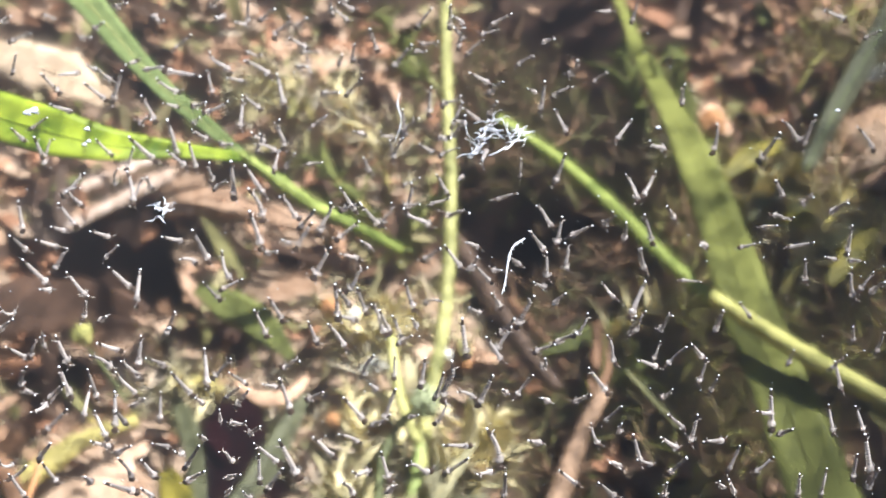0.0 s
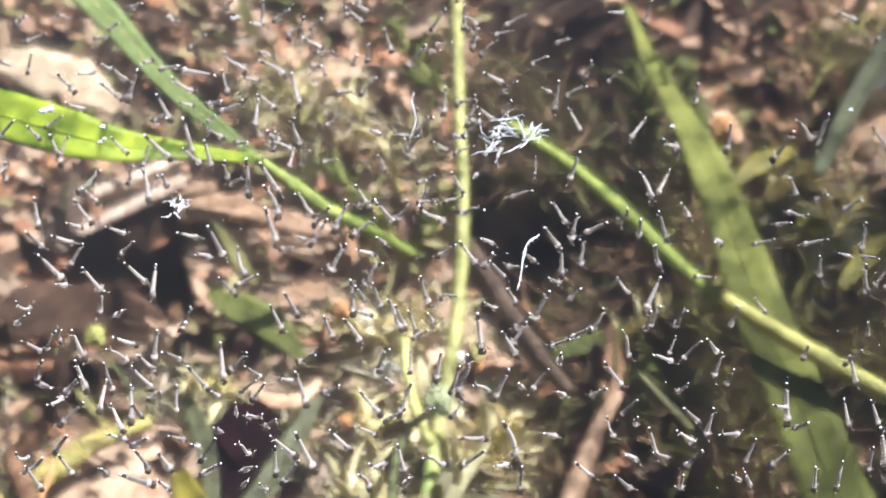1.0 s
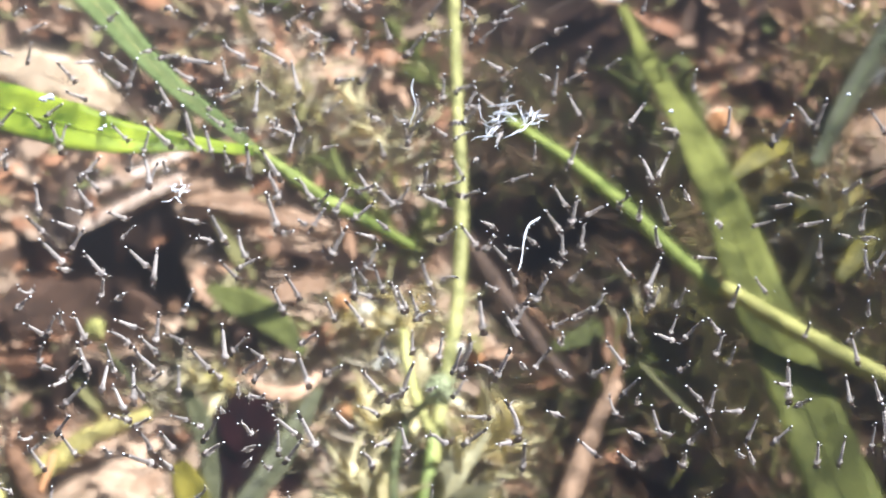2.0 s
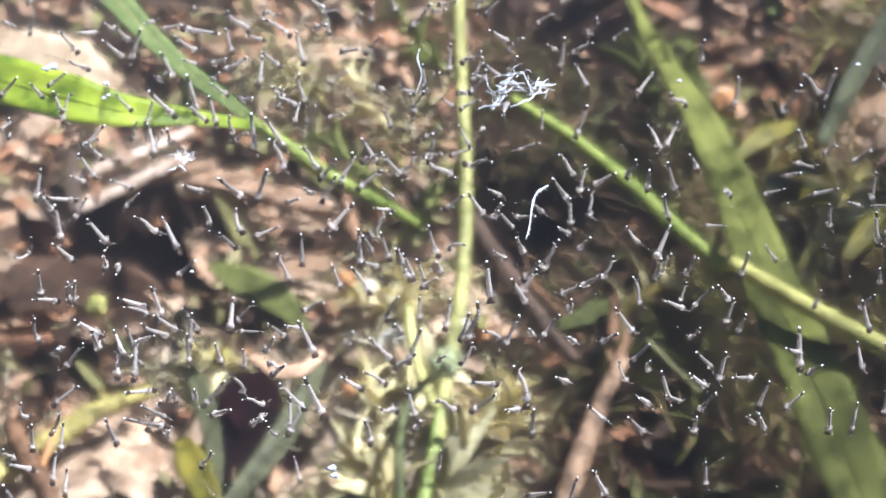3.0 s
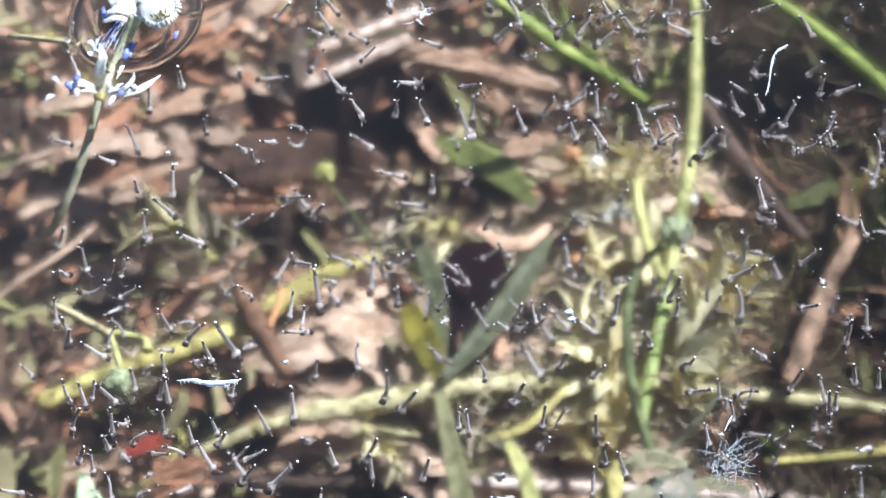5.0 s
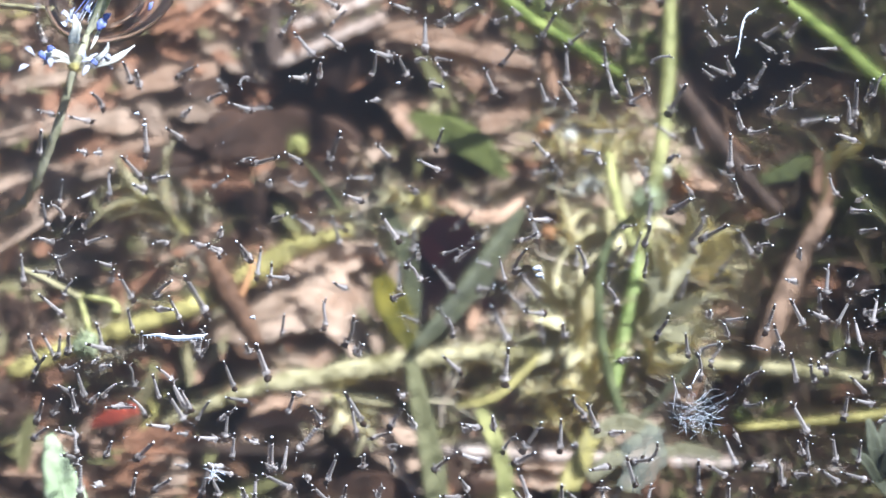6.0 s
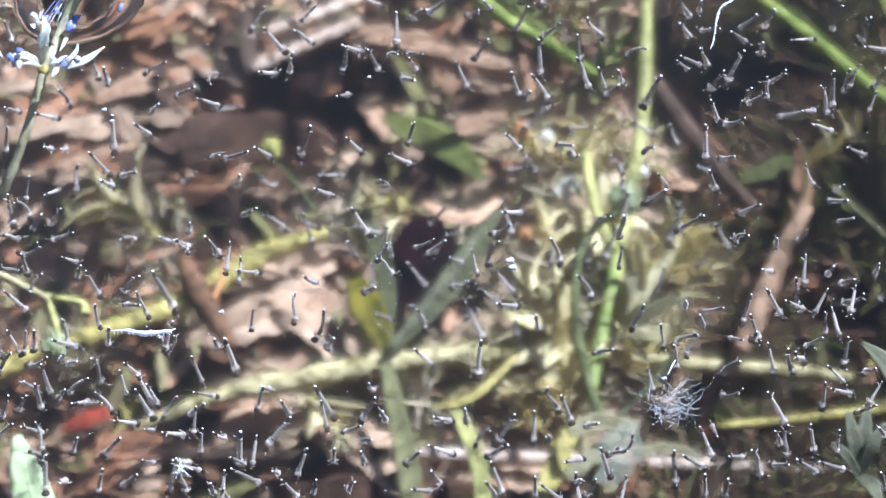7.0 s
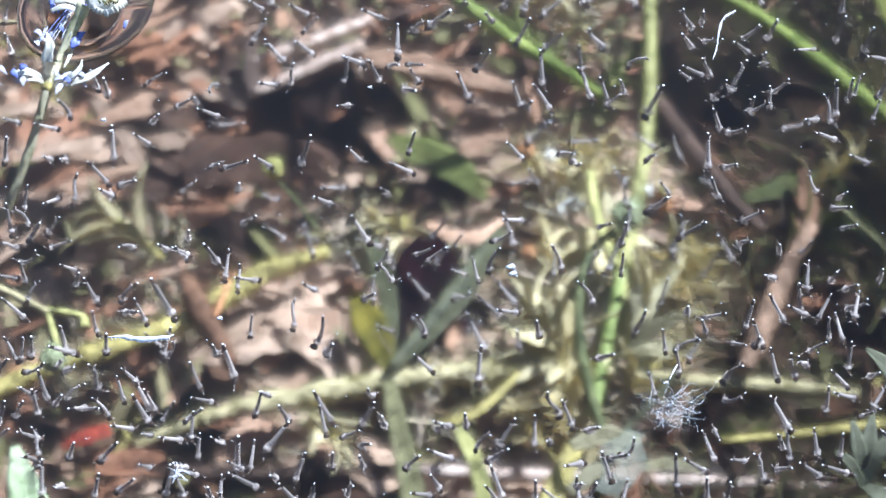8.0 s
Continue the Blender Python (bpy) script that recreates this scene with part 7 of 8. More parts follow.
    swim(larvae[73], (-46.7, -41.8, -0.2, 34, 50), (-43.7, -43.1, -29.8, 34, 50), (-44.2, -44.9, -29.8, 34, 50))
    swim(larvae[74], (-88.3, -56.5, -0.2, 174, 28), (-89.4, -55.2, -0.2, 174, 28), (-89.9, -55.1, -0.2, 178, 29))
    swim(larvae[75], (-64.4, -99.8, -0.2, -84, 61), (-65.7, -99.9, -0.2, -84, 61), (-66.3, -100.5, -0.2, -84, 61))
    swim(larvae[76], (-41.0, -8.4, -0.2, -21, 50), (-38.1, -6.5, -0.2, 180, 40), (-37.5, -12.4, -0.2, 139, 30))
    swim(larvae[77], (-35.1, -27.3, -0.2, 8, 55), (-32.1, -25.3, -32.2, 8, 55), (-37.7, -28.7, -0.2, -151, 72))
    swim(larvae[78], (47.2, -26.0, -0.2, -163, 76), (49.0, -28.3, -0.2, -163, 76), (47.6, -33.3, -0.2, -163, 76))
    swim(larvae[79], (-3.8, -97.0, -0.2, 179, 71), (-4.9, -98.3, -0.2, 179, 71), (-6.3, -100.5, -0.2, 179, 71))
    swim(larvae[80], (-47.3, -86.9, -0.2, -100, 67), (-48.4, -87.1, -0.2, -100, 67), (-47.2, -87.6, -0.2, -70, 57))
    swim(larvae[81], (-38.7, -100.6, -0.2, 131, 59), (-40.0, -101.2, -0.2, 131, 59), (-40.9, -102.4, -0.2, 131, 59))
    swim(larvae[82], (-48.9, -32.8, -0.2, 158, 56), (-50.7, -32.1, -31.7, 158, 56), (-48.5, -32.6, -0.2, 14, 61))
    swim(larvae[83], (-34.4, -7.6, -0.2, -174, 35), (-39.5, -8.8, -30.0, -174, 35), (-39.7, -13.4, -0.2, 51, 68))
    swim(larvae[84], (-89.8, -87.6, -0.2, -100, 68), (-91.1, -86.9, -0.2, -100, 68), (-91.4, -88.3, -0.2, 175, 66))
    swim(larvae[85], (-95.0, -48.3, -0.2, 65, 30), (-101.4, -48.6, -28.5, 65, 30), (-95.8, -47.0, -0.2, 65, 30))
    swim(larvae[86], (-97.3, -37.8, -0.2, 81, 51), (-92.0, -35.4, -22.5, 81, 51), (-97.8, -36.3, -0.2, 81, 51))
    swim(larvae[87], (-31.6, -30.7, -0.2, -163, 58), (-32.7, -29.5, -24.1, -163, 58), (-33.0, -31.8, -24.1, -163, 58))
    swim(larvae[88], (0.5, -91.5, -0.2, 148, 44), (-0.6, -92.8, -0.2, 148, 44), (-1.9, -95.2, -0.2, 148, 44))
    swim(larvae[89], (30.4, -77.2, -0.2, 23, 38), (30.1, -75.3, -23.0, 23, 38), (27.9, -82.4, -0.2, 23, 38))
    swim(larvae[90], (-33.9, -77.1, -0.2, -67, 77), (-34.9, -77.4, -0.2, -67, 77), (-34.1, -77.1, -0.2, -0, 56))
    swim(larvae[91], (3.4, -30.4, -0.2, 19, 49), (9.6, -26.7, -28.7, 19, 49), (1.4, -33.3, -0.2, 122, 51))
    swim(larvae[92], (-81.2, -56.8, -0.2, 62, 46), (-90.2, -50.7, -21.4, 62, 46), (-82.1, -56.3, -0.2, 62, 46))
    swim(larvae[93], (-45.5, -3.5, -0.2, 40, 51), (-44.0, 0.4, -31.5, 40, 51), (-41.7, -12.6, -0.2, 131, 42))
    swim(larvae[94], (29.6, -76.1, -0.2, -101, 72), (25.1, -69.7, -29.1, -101, 72), (27.1, -81.3, -0.2, -101, 72))
    swim(larvae[95], (-29.2, -38.0, -0.2, 154, 58), (-26.5, -40.0, -31.1, 154, 58), (-27.2, -42.2, -31.1, 154, 58))
    swim(larvae[96], (-51.0, -99.7, -0.2, 83, 57), (-52.3, -100.0, -0.2, 83, 57), (-53.0, -100.9, -0.2, 83, 57))
    swim(larvae[97], (33.1, -67.0, -0.2, -102, 60), (36.5, -71.6, -28.9, -102, 60), (30.8, -72.4, -0.2, -102, 60))
    swim(larvae[98], (-56.6, -83.9, -0.2, -8, 36), (-57.7, -83.8, -0.2, -8, 36), (-56.1, -85.2, -0.2, -144, 70))
    swim(larvae[99], (-86.5, -62.7, -0.2, 139, 68), (-91.9, -58.4, -29.2, 139, 68), (-87.5, -62.0, -0.2, 139, 68))
    swim(larvae[100], (-67.1, -79.3, -0.2, -48, 59), (-68.3, -78.9, -0.2, -48, 59), (-67.6, -79.8, -0.2, -53, 57))
    swim(larvae[101], (-87.5, -83.4, -0.2, 32, 34), (-88.8, -82.6, -0.2, 32, 34), (-89.6, -80.7, -0.2, 168, 39))
    swim(larvae[102], (30.8, -32.7, -0.2, -164, 53), (31.5, -28.3, -0.2, -10, 28), (32.4, -32.3, -0.2, 23, 43))
    swim(larvae[103], (-64.4, -46.0, -0.2, -29, 57), (-65.0, -65.0, -0.2, 14, 22), (-63.0, -62.2, -0.2, 34, 36))
    swim(larvae[104], (-49.5, -101.1, -0.2, -2, 61), (-50.7, -101.5, -0.2, -2, 61), (-51.5, -102.4, -0.2, -2, 61))
    swim(larvae[105], (69.8, -31.8, -0.2, -60, 48), (71.2, -33.8, -0.2, -60, 48), (69.3, -39.4, -0.2, -60, 48))
    swim(larvae[106], (22.1, -85.9, -0.2, 40, 72), (23.4, -86.2, -29.1, 40, 72), (19.5, -90.7, -0.2, 40, 72))
    swim(larvae[107], (-94.2, -82.1, -0.2, -145, 51), (-95.6, -81.2, -0.2, -145, 51), (-95.2, -80.1, -0.2, -162, 59))
    swim(larvae[108], (-31.6, -37.0, -0.2, 155, 48), (-28.3, -39.2, -24.9, 155, 48), (-28.8, -41.4, -24.9, 155, 48))
    swim(larvae[109], (-42.4, -94.8, -0.2, 121, 77), (-43.6, -95.2, -0.2, 121, 77), (-44.4, -96.4, -0.2, 121, 77))
    swim(larvae[110], (37.5, -84.0, -0.2, 51, 61), (36.4, -86.0, -0.2, 51, 61), (34.5, -89.5, -0.2, 51, 61))
    swim(larvae[111], (-100.6, -29.8, -0.2, 32, 39), (-101.7, -27.4, -0.2, 32, 39), (-100.6, -28.5, -0.2, 32, 40))
    swim(larvae[112], (-14.0, 1.2, -0.2, 54, 61), (-18.6, 1.8, -24.4, 54, 61), (-14.7, -4.2, -0.2, -179, 47))
    swim(larvae[113], (23.2, -71.2, -0.2, -53, 65), (22.4, -72.7, -0.2, -53, 65), (21.8, -75.0, -0.2, -30, 76))
    swim(larvae[114], (-23.4, -24.7, -0.2, 158, 45), (-18.2, -26.7, -30.9, 158, 45), (-22.7, -31.0, -0.2, 17, 56))
    swim(larvae[115], (37.9, -47.5, -0.2, 110, 85), (32.5, -58.4, -0.2, -141, 69), (32.4, -62.0, -0.2, -101, 22))
    swim(larvae[116], (-30.4, -101.2, -0.2, 40, 43), (-31.6, -102.0, -0.2, 40, 43), (-32.6, -103.4, -0.2, 40, 43))
    swim(larvae[117], (59.6, -45.4, -0.2, -87, 73), (59.2, -48.8, -0.2, -87, 73), (57.4, -53.7, -0.2, -87, 73))
    swim(larvae[118], (-111.2, -23.6, -0.2, -17, 58), (-112.5, -20.8, -0.2, -17, 58), (-106.0, -27.3, -0.2, 63, 50))
    swim(larvae[119], (8.8, -91.6, -0.2, 11, 48), (7.7, -93.1, -0.2, 11, 48), (6.2, -95.7, -0.2, 11, 48))
    swim(larvae[120], (-89.4, -94.8, -0.2, 32, 49), (-97.1, -90.7, -21.3, 32, 49), (-91.1, -94.2, -0.2, 32, 49))
    swim(larvae[121], (-70.7, -102.0, -0.2, 170, 51), (-72.0, -101.9, -0.2, 170, 51), (-72.6, -102.3, -0.2, 170, 51))
    swim(larvae[122], (-58.9, -24.3, -0.2, -11, 41), (-64.2, -29.9, -20.7, -11, 41), (-64.1, -31.3, -20.7, -11, 41))
    swim(larvae[123], (-27.8, -97.6, -0.2, 45, 71), (-29.0, -98.4, -0.2, 45, 71), (-30.0, -100.0, -0.2, 45, 71))
    swim(larvae[124], (38.5, -34.2, -0.2, -4, 53), (40.1, -34.7, -0.2, -4, 53), (28.1, -62.8, -0.2, -118, 20))
    swim(larvae[125], (-92.2, -31.4, -0.2, -0, 74), (-93.3, -29.3, -0.2, -0, 74), (-94.9, -36.7, -0.2, 91, 45))
    swim(larvae[126], (-37.2, -92.7, -0.2, 124, 53), (-38.0, -92.7, -25.8, 124, 53), (-39.1, -94.6, -0.2, 124, 53))
    swim(larvae[127], (5.9, -3.6, -0.2, -15, 53), (4.4, -4.1, -0.2, 20, 61), (5.7, -11.6, -0.2, 15, 40))
    swim(larvae[128], (-75.9, -101.4, -0.2, -147, 73), (-77.3, -101.2, -0.2, -147, 73), (-77.8, -101.5, -0.2, -147, 73))
    swim(larvae[129], (-51.5, -86.6, -0.2, 48, 73), (-53.9, -86.5, -25.0, 48, 73), (-53.2, -87.8, -0.2, 48, 73))
    swim(larvae[130], (48.0, -46.7, -0.2, 13, 73), (42.6, -50.7, -0.2, 13, 73), (36.2, -57.3, -0.2, 100, 70))
    swim(larvae[131], (45.4, -22.6, -0.2, -118, 55), (44.9, -21.6, -0.2, -118, 55), (43.7, -26.7, -0.2, -118, 55))
    swim(larvae[132], (-35.1, -24.4, -0.2, -151, 44), (-33.2, -23.5, -23.3, -151, 44), (-33.5, -25.9, -23.3, -151, 44))
    swim(larvae[133], (-68.2, -93.9, -0.2, 38, 42), (-64.8, -92.5, -23.5, 38, 42), (-70.0, -94.4, -0.2, 38, 42))
    swim(larvae[134], (10.5, -64.5, -0.2, 65, 69), (5.2, -62.0, -22.6, 65, 69), (8.7, -68.7, -0.2, 65, 69))
    swim(larvae[135], (-7.7, -35.2, -0.2, -172, 45), (-13.0, -40.9, -26.3, -172, 45), (-10.6, -35.4, -0.2, 116, 40))
    swim(larvae[136], (37.2, -72.7, -0.2, 114, 54), (36.4, -74.5, -0.2, 114, 54), (34.6, -78.3, -0.2, 114, 54))
    swim(larvae[137], (-85.8, -63.7, -0.2, -43, 55), (-87.0, -62.6, -0.2, -43, 55), (-86.5, -63.1, -0.2, -38, 58))
    swim(larvae[138], (28.6, -91.1, -0.2, 10, 33), (27.5, -93.0, -0.2, 10, 33), (25.7, -96.1, -0.2, 10, 33))
    swim(larvae[139], (21.6, -9.4, -0.2, 152, 65), (20.0, -13.4, -0.2, -94, 71), (19.9, -16.3, -0.2, -65, 84))
    swim(larvae[140], (25.4, -13.6, -0.2, -139, 50), (22.8, -14.6, -0.2, 180, 62), (23.0, -14.5, -0.2, 172, 47))
    swim(larvae[141], (30.1, 8.9, -0.2, 179, 77), (27.7, 16.2, -0.2, -177, 58), (27.5, 11.0, -0.2, -177, 58))
    swim(larvae[142], (-54.8, -84.1, -0.2, 79, 55), (-56.3, -92.0, -28.7, 79, 55), (-56.4, -85.2, -0.2, 79, 55))
    swim(larvae[143], (-5.9, -97.2, -0.2, 107, 57), (-7.0, -98.5, -0.2, 107, 57), (-8.4, -100.6, -0.2, 107, 57))
    swim(larvae[144], (-42.8, -43.3, -0.2, 77, 57), (-39.1, -45.0, -31.5, 77, 57), (-52.4, -63.0, -0.2, 62, 55))
    swim(larvae[145], (-31.8, -47.5, -0.2, 142, 54), (-25.9, -57.6, -0.2, 49, 48), (-22.5, -54.7, -0.2, -152, 67))
    swim(larvae[146], (37.6, -92.3, -0.2, 29, 76), (36.5, -94.4, -0.2, 29, 76), (34.4, -97.7, -0.2, 29, 76))
    swim(larvae[147], (-33.0, -50.3, -0.2, 127, 63), (-27.3, -57.1, -0.2, 160, 78), (-30.9, -54.8, -0.2, 176, 49))
    swim(larvae[148], (-29.9, -94.2, -0.2, 156, 60), (-31.0, -94.9, -0.2, 156, 60), (-31.9, -96.5, -0.2, 156, 60))
    swim(larvae[149], (25.7, -30.5, -0.2, 158, 54), (22.5, -27.7, -29.3, 158, 54), (20.7, -52.5, -0.2, 86, 63))
    swim(larvae[150], (-67.5, -36.0, -0.2, 66, 34), (-79.4, -30.4, -0.2, 43, 72), (-83.8, -30.5, -0.2, 46, 60))
    swim(larvae[151], (-69.6, -48.3, -0.2, -38, 50), (-75.0, -53.9, -0.2, 164, 54), (-73.6, -56.1, -0.2, 49, 54))
    swim(larvae[152], (-69.4, -26.9, -0.2, -150, 73), (-75.6, -27.1, -0.2, 41, 41), (-75.0, -21.5, -0.2, 160, 44))
    swim(larvae[153], (11.0, -29.7, -0.2, 76, 62), (8.3, -28.4, -26.6, 76, 62), (14.3, -34.8, -0.2, 127, 46))
    swim(larvae[154], (-96.4, -67.2, -0.2, -178, 36), (-97.7, -65.9, -0.2, -178, 36), (-100.3, -63.0, -0.2, 51, 45))
    swim(larvae[155], (-84.2, -87.3, -0.2, 140, 59), (-83.8, -86.1, -23.6, 140, 59), (-85.8, -86.9, -0.2, 140, 59))
    swim(larvae[156], (-12.5, -84.6, -0.2, -25, 60), (-13.5, -85.5, -0.2, -25, 60), (-11.8, -85.3, -0.2, -42, 64))
    swim(larvae[157], (-29.0, -43.5, -0.2, -88, 54), (-19.3, -66.9, -0.2, -155, 40), (-30.3, -90.0, -0.2, 44, 49))
    swim(larvae[158], (-17.3, -9.7, -0.2, 22, 72), (-16.7, -9.7, -0.2, 35, 68), (-20.1, -16.4, -20.4, 35, 68))
    swim(larvae[159], (20.4, -45.5, -0.2, -6, 51), (20.6, -45.1, -0.2, -164, 60), (18.2, -45.4, -0.2, 164, 45))
    swim(larvae[160], (50.1, -40.1, -0.2, -126, 55), (49.1, -41.7, -0.2, -126, 55), (28.6, -66.6, -0.2, -76, 19))
    swim(larvae[161], (-3.3, -91.3, -0.2, -51, 62), (-4.4, -92.5, -0.2, -51, 62), (-5.7, -94.8, -0.2, -51, 62))
    swim(larvae[162], (-47.7, -50.6, -0.2, 47, 67), (-40.9, -60.5, -0.2, 37, 42), (-41.1, -64.9, -0.2, 133, 51))
    swim(larvae[163], (-63.2, -75.6, -0.2, 95, 65), (-59.4, -75.3, -24.0, 95, 65), (-64.6, -76.2, -0.2, 95, 65))
    swim(larvae[164], (15.9, -65.8, -0.2, -175, 33), (15.2, -67.0, -0.2, -175, 33), (16.3, -68.4, -0.2, -37, 66))
    swim(larvae[165], (24.1, -84.7, -0.2, -101, 57), (24.4, -90.8, -25.8, -101, 57), (21.4, -89.6, -0.2, -101, 57))
    swim(larvae[166], (-14.3, -9.0, -0.2, -58, 55), (-13.9, -5.6, -0.2, 163, 46), (-11.7, -7.0, -0.2, -68, 74))
    swim(larvae[167], (-73.4, -22.9, -0.2, 13, 55), (-73.7, -22.5, -0.2, 78, 41), (-74.1, -24.2, -0.2, 32, 46))
    swim(larvae[168], (33.9, -23.4, -0.2, 27, 44), (31.9, -24.2, -29.2, 27, 44), (27.2, -27.3, -0.2, 33, 40))
    swim(larvae[169], (25.3, -90.8, -0.2, 8, 48), (24.2, -92.7, -0.2, 8, 48), (22.5, -95.8, -0.2, 8, 48))
    swim(larvae[170], (-71.6, -84.4, -0.2, 148, 32), (-72.8, -84.0, -0.2, 148, 32), (-73.7, -85.4, -0.2, -9, 75))
    swim(larvae[171], (18.3, -59.8, -0.2, -120, 60), (22.4, -57.9, -31.8, -120, 60), (16.5, -64.4, -0.2, -120, 60))
    swim(larvae[172], (-12.7, -97.3, -0.2, 145, 88), (-13.8, -98.4, -0.2, 145, 88), (-15.0, -100.4, -0.2, 145, 88))
    swim(larvae[173], (-46.5, -95.1, -0.2, -127, 57), (-47.7, -95.5, -0.2, -127, 57), (-48.4, -96.6, -0.2, -127, 57))
    swim(larvae[174], (-80.6, -96.1, -0.2, 151, 69), (-84.1, -88.6, -21.9, 151, 69), (-82.4, -95.9, -0.2, 151, 69))
    swim(larvae[175], (-81.9, -80.9, -0.2, -9, 65), (-83.2, -80.2, -0.2, -9, 65), (-82.8, -80.8, -0.2, -34, 66))
    swim(larvae[176], (-46.3, -31.5, -0.2, -87, 16), (-45.7, -30.3, -31.5, -87, 16), (-46.1, -32.1, -31.5, -87, 16))
    swim(larvae[177], (-111.0, -6.4, -0.2, -53, 23), (-112.2, -3.0, -0.2, -53, 23), (-109.9, -6.3, -0.2, 13, 84))
    swim(larvae[178], (-81.5, -104.4, -0.2, 94, 48), (-82.9, -104.2, -0.2, 94, 48), (-83.5, -104.3, -0.2, 94, 48))
    swim(larvae[179], (18.7, -89.8, -0.2, -30, 62), (17.7, -91.5, -0.2, -30, 62), (16.0, -94.4, -0.2, -30, 62))
    swim(larvae[180], (43.0, -19.7, -0.2, 9, 63), (45.3, -19.5, -0.2, 9, 63), (44.1, -24.6, -0.2, 9, 63))
    swim(larvae[181], (-90.7, -86.3, -0.2, 70, 64), (-94.5, -89.4, -26.4, 70, 64), (-92.2, -85.6, -0.2, 70, 64))
    swim(larvae[182], (5.4, -43.5, -0.2, -166, 40), (9.2, -60.6, -0.2, 8, 65), (6.6, -66.0, -0.2, 94, 59))
    swim(larvae[183], (18.4, -0.5, -0.2, -85, 58), (20.0, -0.1, -0.2, -161, 62), (19.4, -8.0, -0.2, 92, 66))
    swim(larvae[184], (16.0, -26.7, -0.2, -144, 46), (13.4, -26.0, -27.0, -144, 46), (12.4, -29.6, -27.0, -144, 46))
    swim(larvae[185], (-77.8, -63.2, -0.2, -124, 50), (-78.9, -62.2, -0.2, -124, 50), (-78.0, -63.9, -0.2, -178, 55))
    swim(larvae[186], (-10.9, -23.2, -0.2, -141, 64), (-6.8, -29.8, -23.3, -141, 64), (-7.4, -32.8, -23.3, -141, 64))
    swim(larvae[187], (7.0, -46.6, -0.2, 51, 43), (17.7, -52.3, -0.2, 168, 41), (18.3, -59.1, -0.2, 60, 48))
    swim(larvae[188], (-95.5, -69.9, -0.2, -10, 58), (-96.8, -68.7, -0.2, -10, 58), (-98.5, -67.7, -0.2, -14, 49))
    swim(larvae[189], (-6.8, -49.1, -0.2, 121, 66), (-8.0, -61.3, -0.2, 35, 62), (-10.2, -61.4, -0.2, -15, 63))
    swim(larvae[190], (-49.4, -24.7, -0.2, 27, 55), (-50.4, -23.0, -30.7, 27, 55), (-51.0, -22.9, -0.2, 73, 40))
    swim(larvae[191], (-24.9, -46.2, -0.2, -146, 49), (-21.6, -63.6, -0.2, 179, 30), (-22.2, -67.6, -0.2, 40, 40))
    swim(larvae[192], (15.4, -95.3, -0.2, 125, 81), (14.3, -97.0, -0.2, 125, 81), (12.6, -99.7, -0.2, 125, 81))
    swim(larvae[193], (1.0, -26.5, -0.2, -125, 60), (5.0, -31.0, -28.1, -125, 60), (4.0, -34.2, -28.1, -125, 60))
    swim(larvae[194], (-38.5, -95.0, -0.2, 86, 71), (-39.7, -95.5, -0.2, 86, 71), (-40.5, -96.8, -0.2, 86, 71))
    swim(larvae[195], (-45.4, -14.9, -0.2, -137, 59), (-47.7, -13.5, -0.2, -6, 63), (-46.8, -11.6, -0.2, -14, 70))
    swim(larvae[196], (20.2, -69.8, -0.2, -74, 68), (19.4, -71.2, -0.2, -74, 68), (18.8, -74.0, -0.2, -65, 56))
    swim(larvae[197], (-60.6, -11.8, -0.2, -127, 64), (-61.7, -9.5, -0.2, -24, 61), (-59.4, -12.7, -0.2, -158, 76))
    swim(larvae[198], (-59.7, -102.5, -0.2, 96, 72), (-61.0, -102.7, -0.2, 96, 72), (-61.7, -103.4, -0.2, 96, 72))
    swim(larvae[199], (-101.6, -68.1, -0.2, -63, 64), (-103.0, -66.7, -0.2, -63, 64), (-97.3, -59.9, -0.2, 65, 86))
    swim(larvae[200], (-13.4, -84.1, -0.2, -151, 69), (-14.4, -85.0, -0.2, -151, 69), (-13.9, -83.8, -0.2, -22, 72))
    swim(larvae[201], (21.6, 1.5, -0.2, -74, 57), (22.1, 1.4, -0.2, -145, 79), (18.4, -1.0, -0.2, 156, 60))
    swim(larvae[202], (-19.1, -30.9, -0.2, 157, 53), (-21.4, -35.4, -0.2, 87, 82), (-20.9, -43.5, -31.8, 87, 82))
    swim(larvae[203], (-65.8, -98.9, -0.2, 56, 51), (-67.1, -98.9, -0.2, 56, 51), (-67.7, -99.5, -0.2, 56, 51))
    swim(larvae[204], (12.3, -16.8, -0.2, -140, 48), (13.6, -10.7, -30.0, -140, 48), (10.6, -22.0, -0.2, -12, 73))
    swim(larvae[205], (-53.5, -25.4, -0.2, -10, 54), (-53.5, -24.2, -0.2, 30, 27), (-55.3, -22.0, -20.4, 30, 27))
    swim(larvae[206], (-82.7, -89.8, -0.2, 57, 42), (-80.8, -83.9, -25.8, 57, 42), (-84.3, -89.5, -0.2, 57, 42))
    swim(larvae[207], (11.7, -1.6, -0.2, 38, 59), (14.0, 0.9, -28.1, 38, 59), (14.2, -5.4, -0.2, 31, 51))
    swim(larvae[208], (-0.2, -0.1, -0.2, 169, 54), (-1.4, -0.3, -0.2, 168, 17), (-8.7, -2.2, -26.9, 168, 17))
    swim(larvae[209], (-17.4, -15.1, -0.2, 37, 48), (-21.5, -20.4, -32.1, 37, 48), (-19.0, -20.9, -0.2, 110, 54))
    swim(larvae[210], (25.2, -70.5, -0.2, 48, 64), (26.2, -69.2, -22.9, 48, 64), (22.9, -75.5, -0.2, 48, 64))
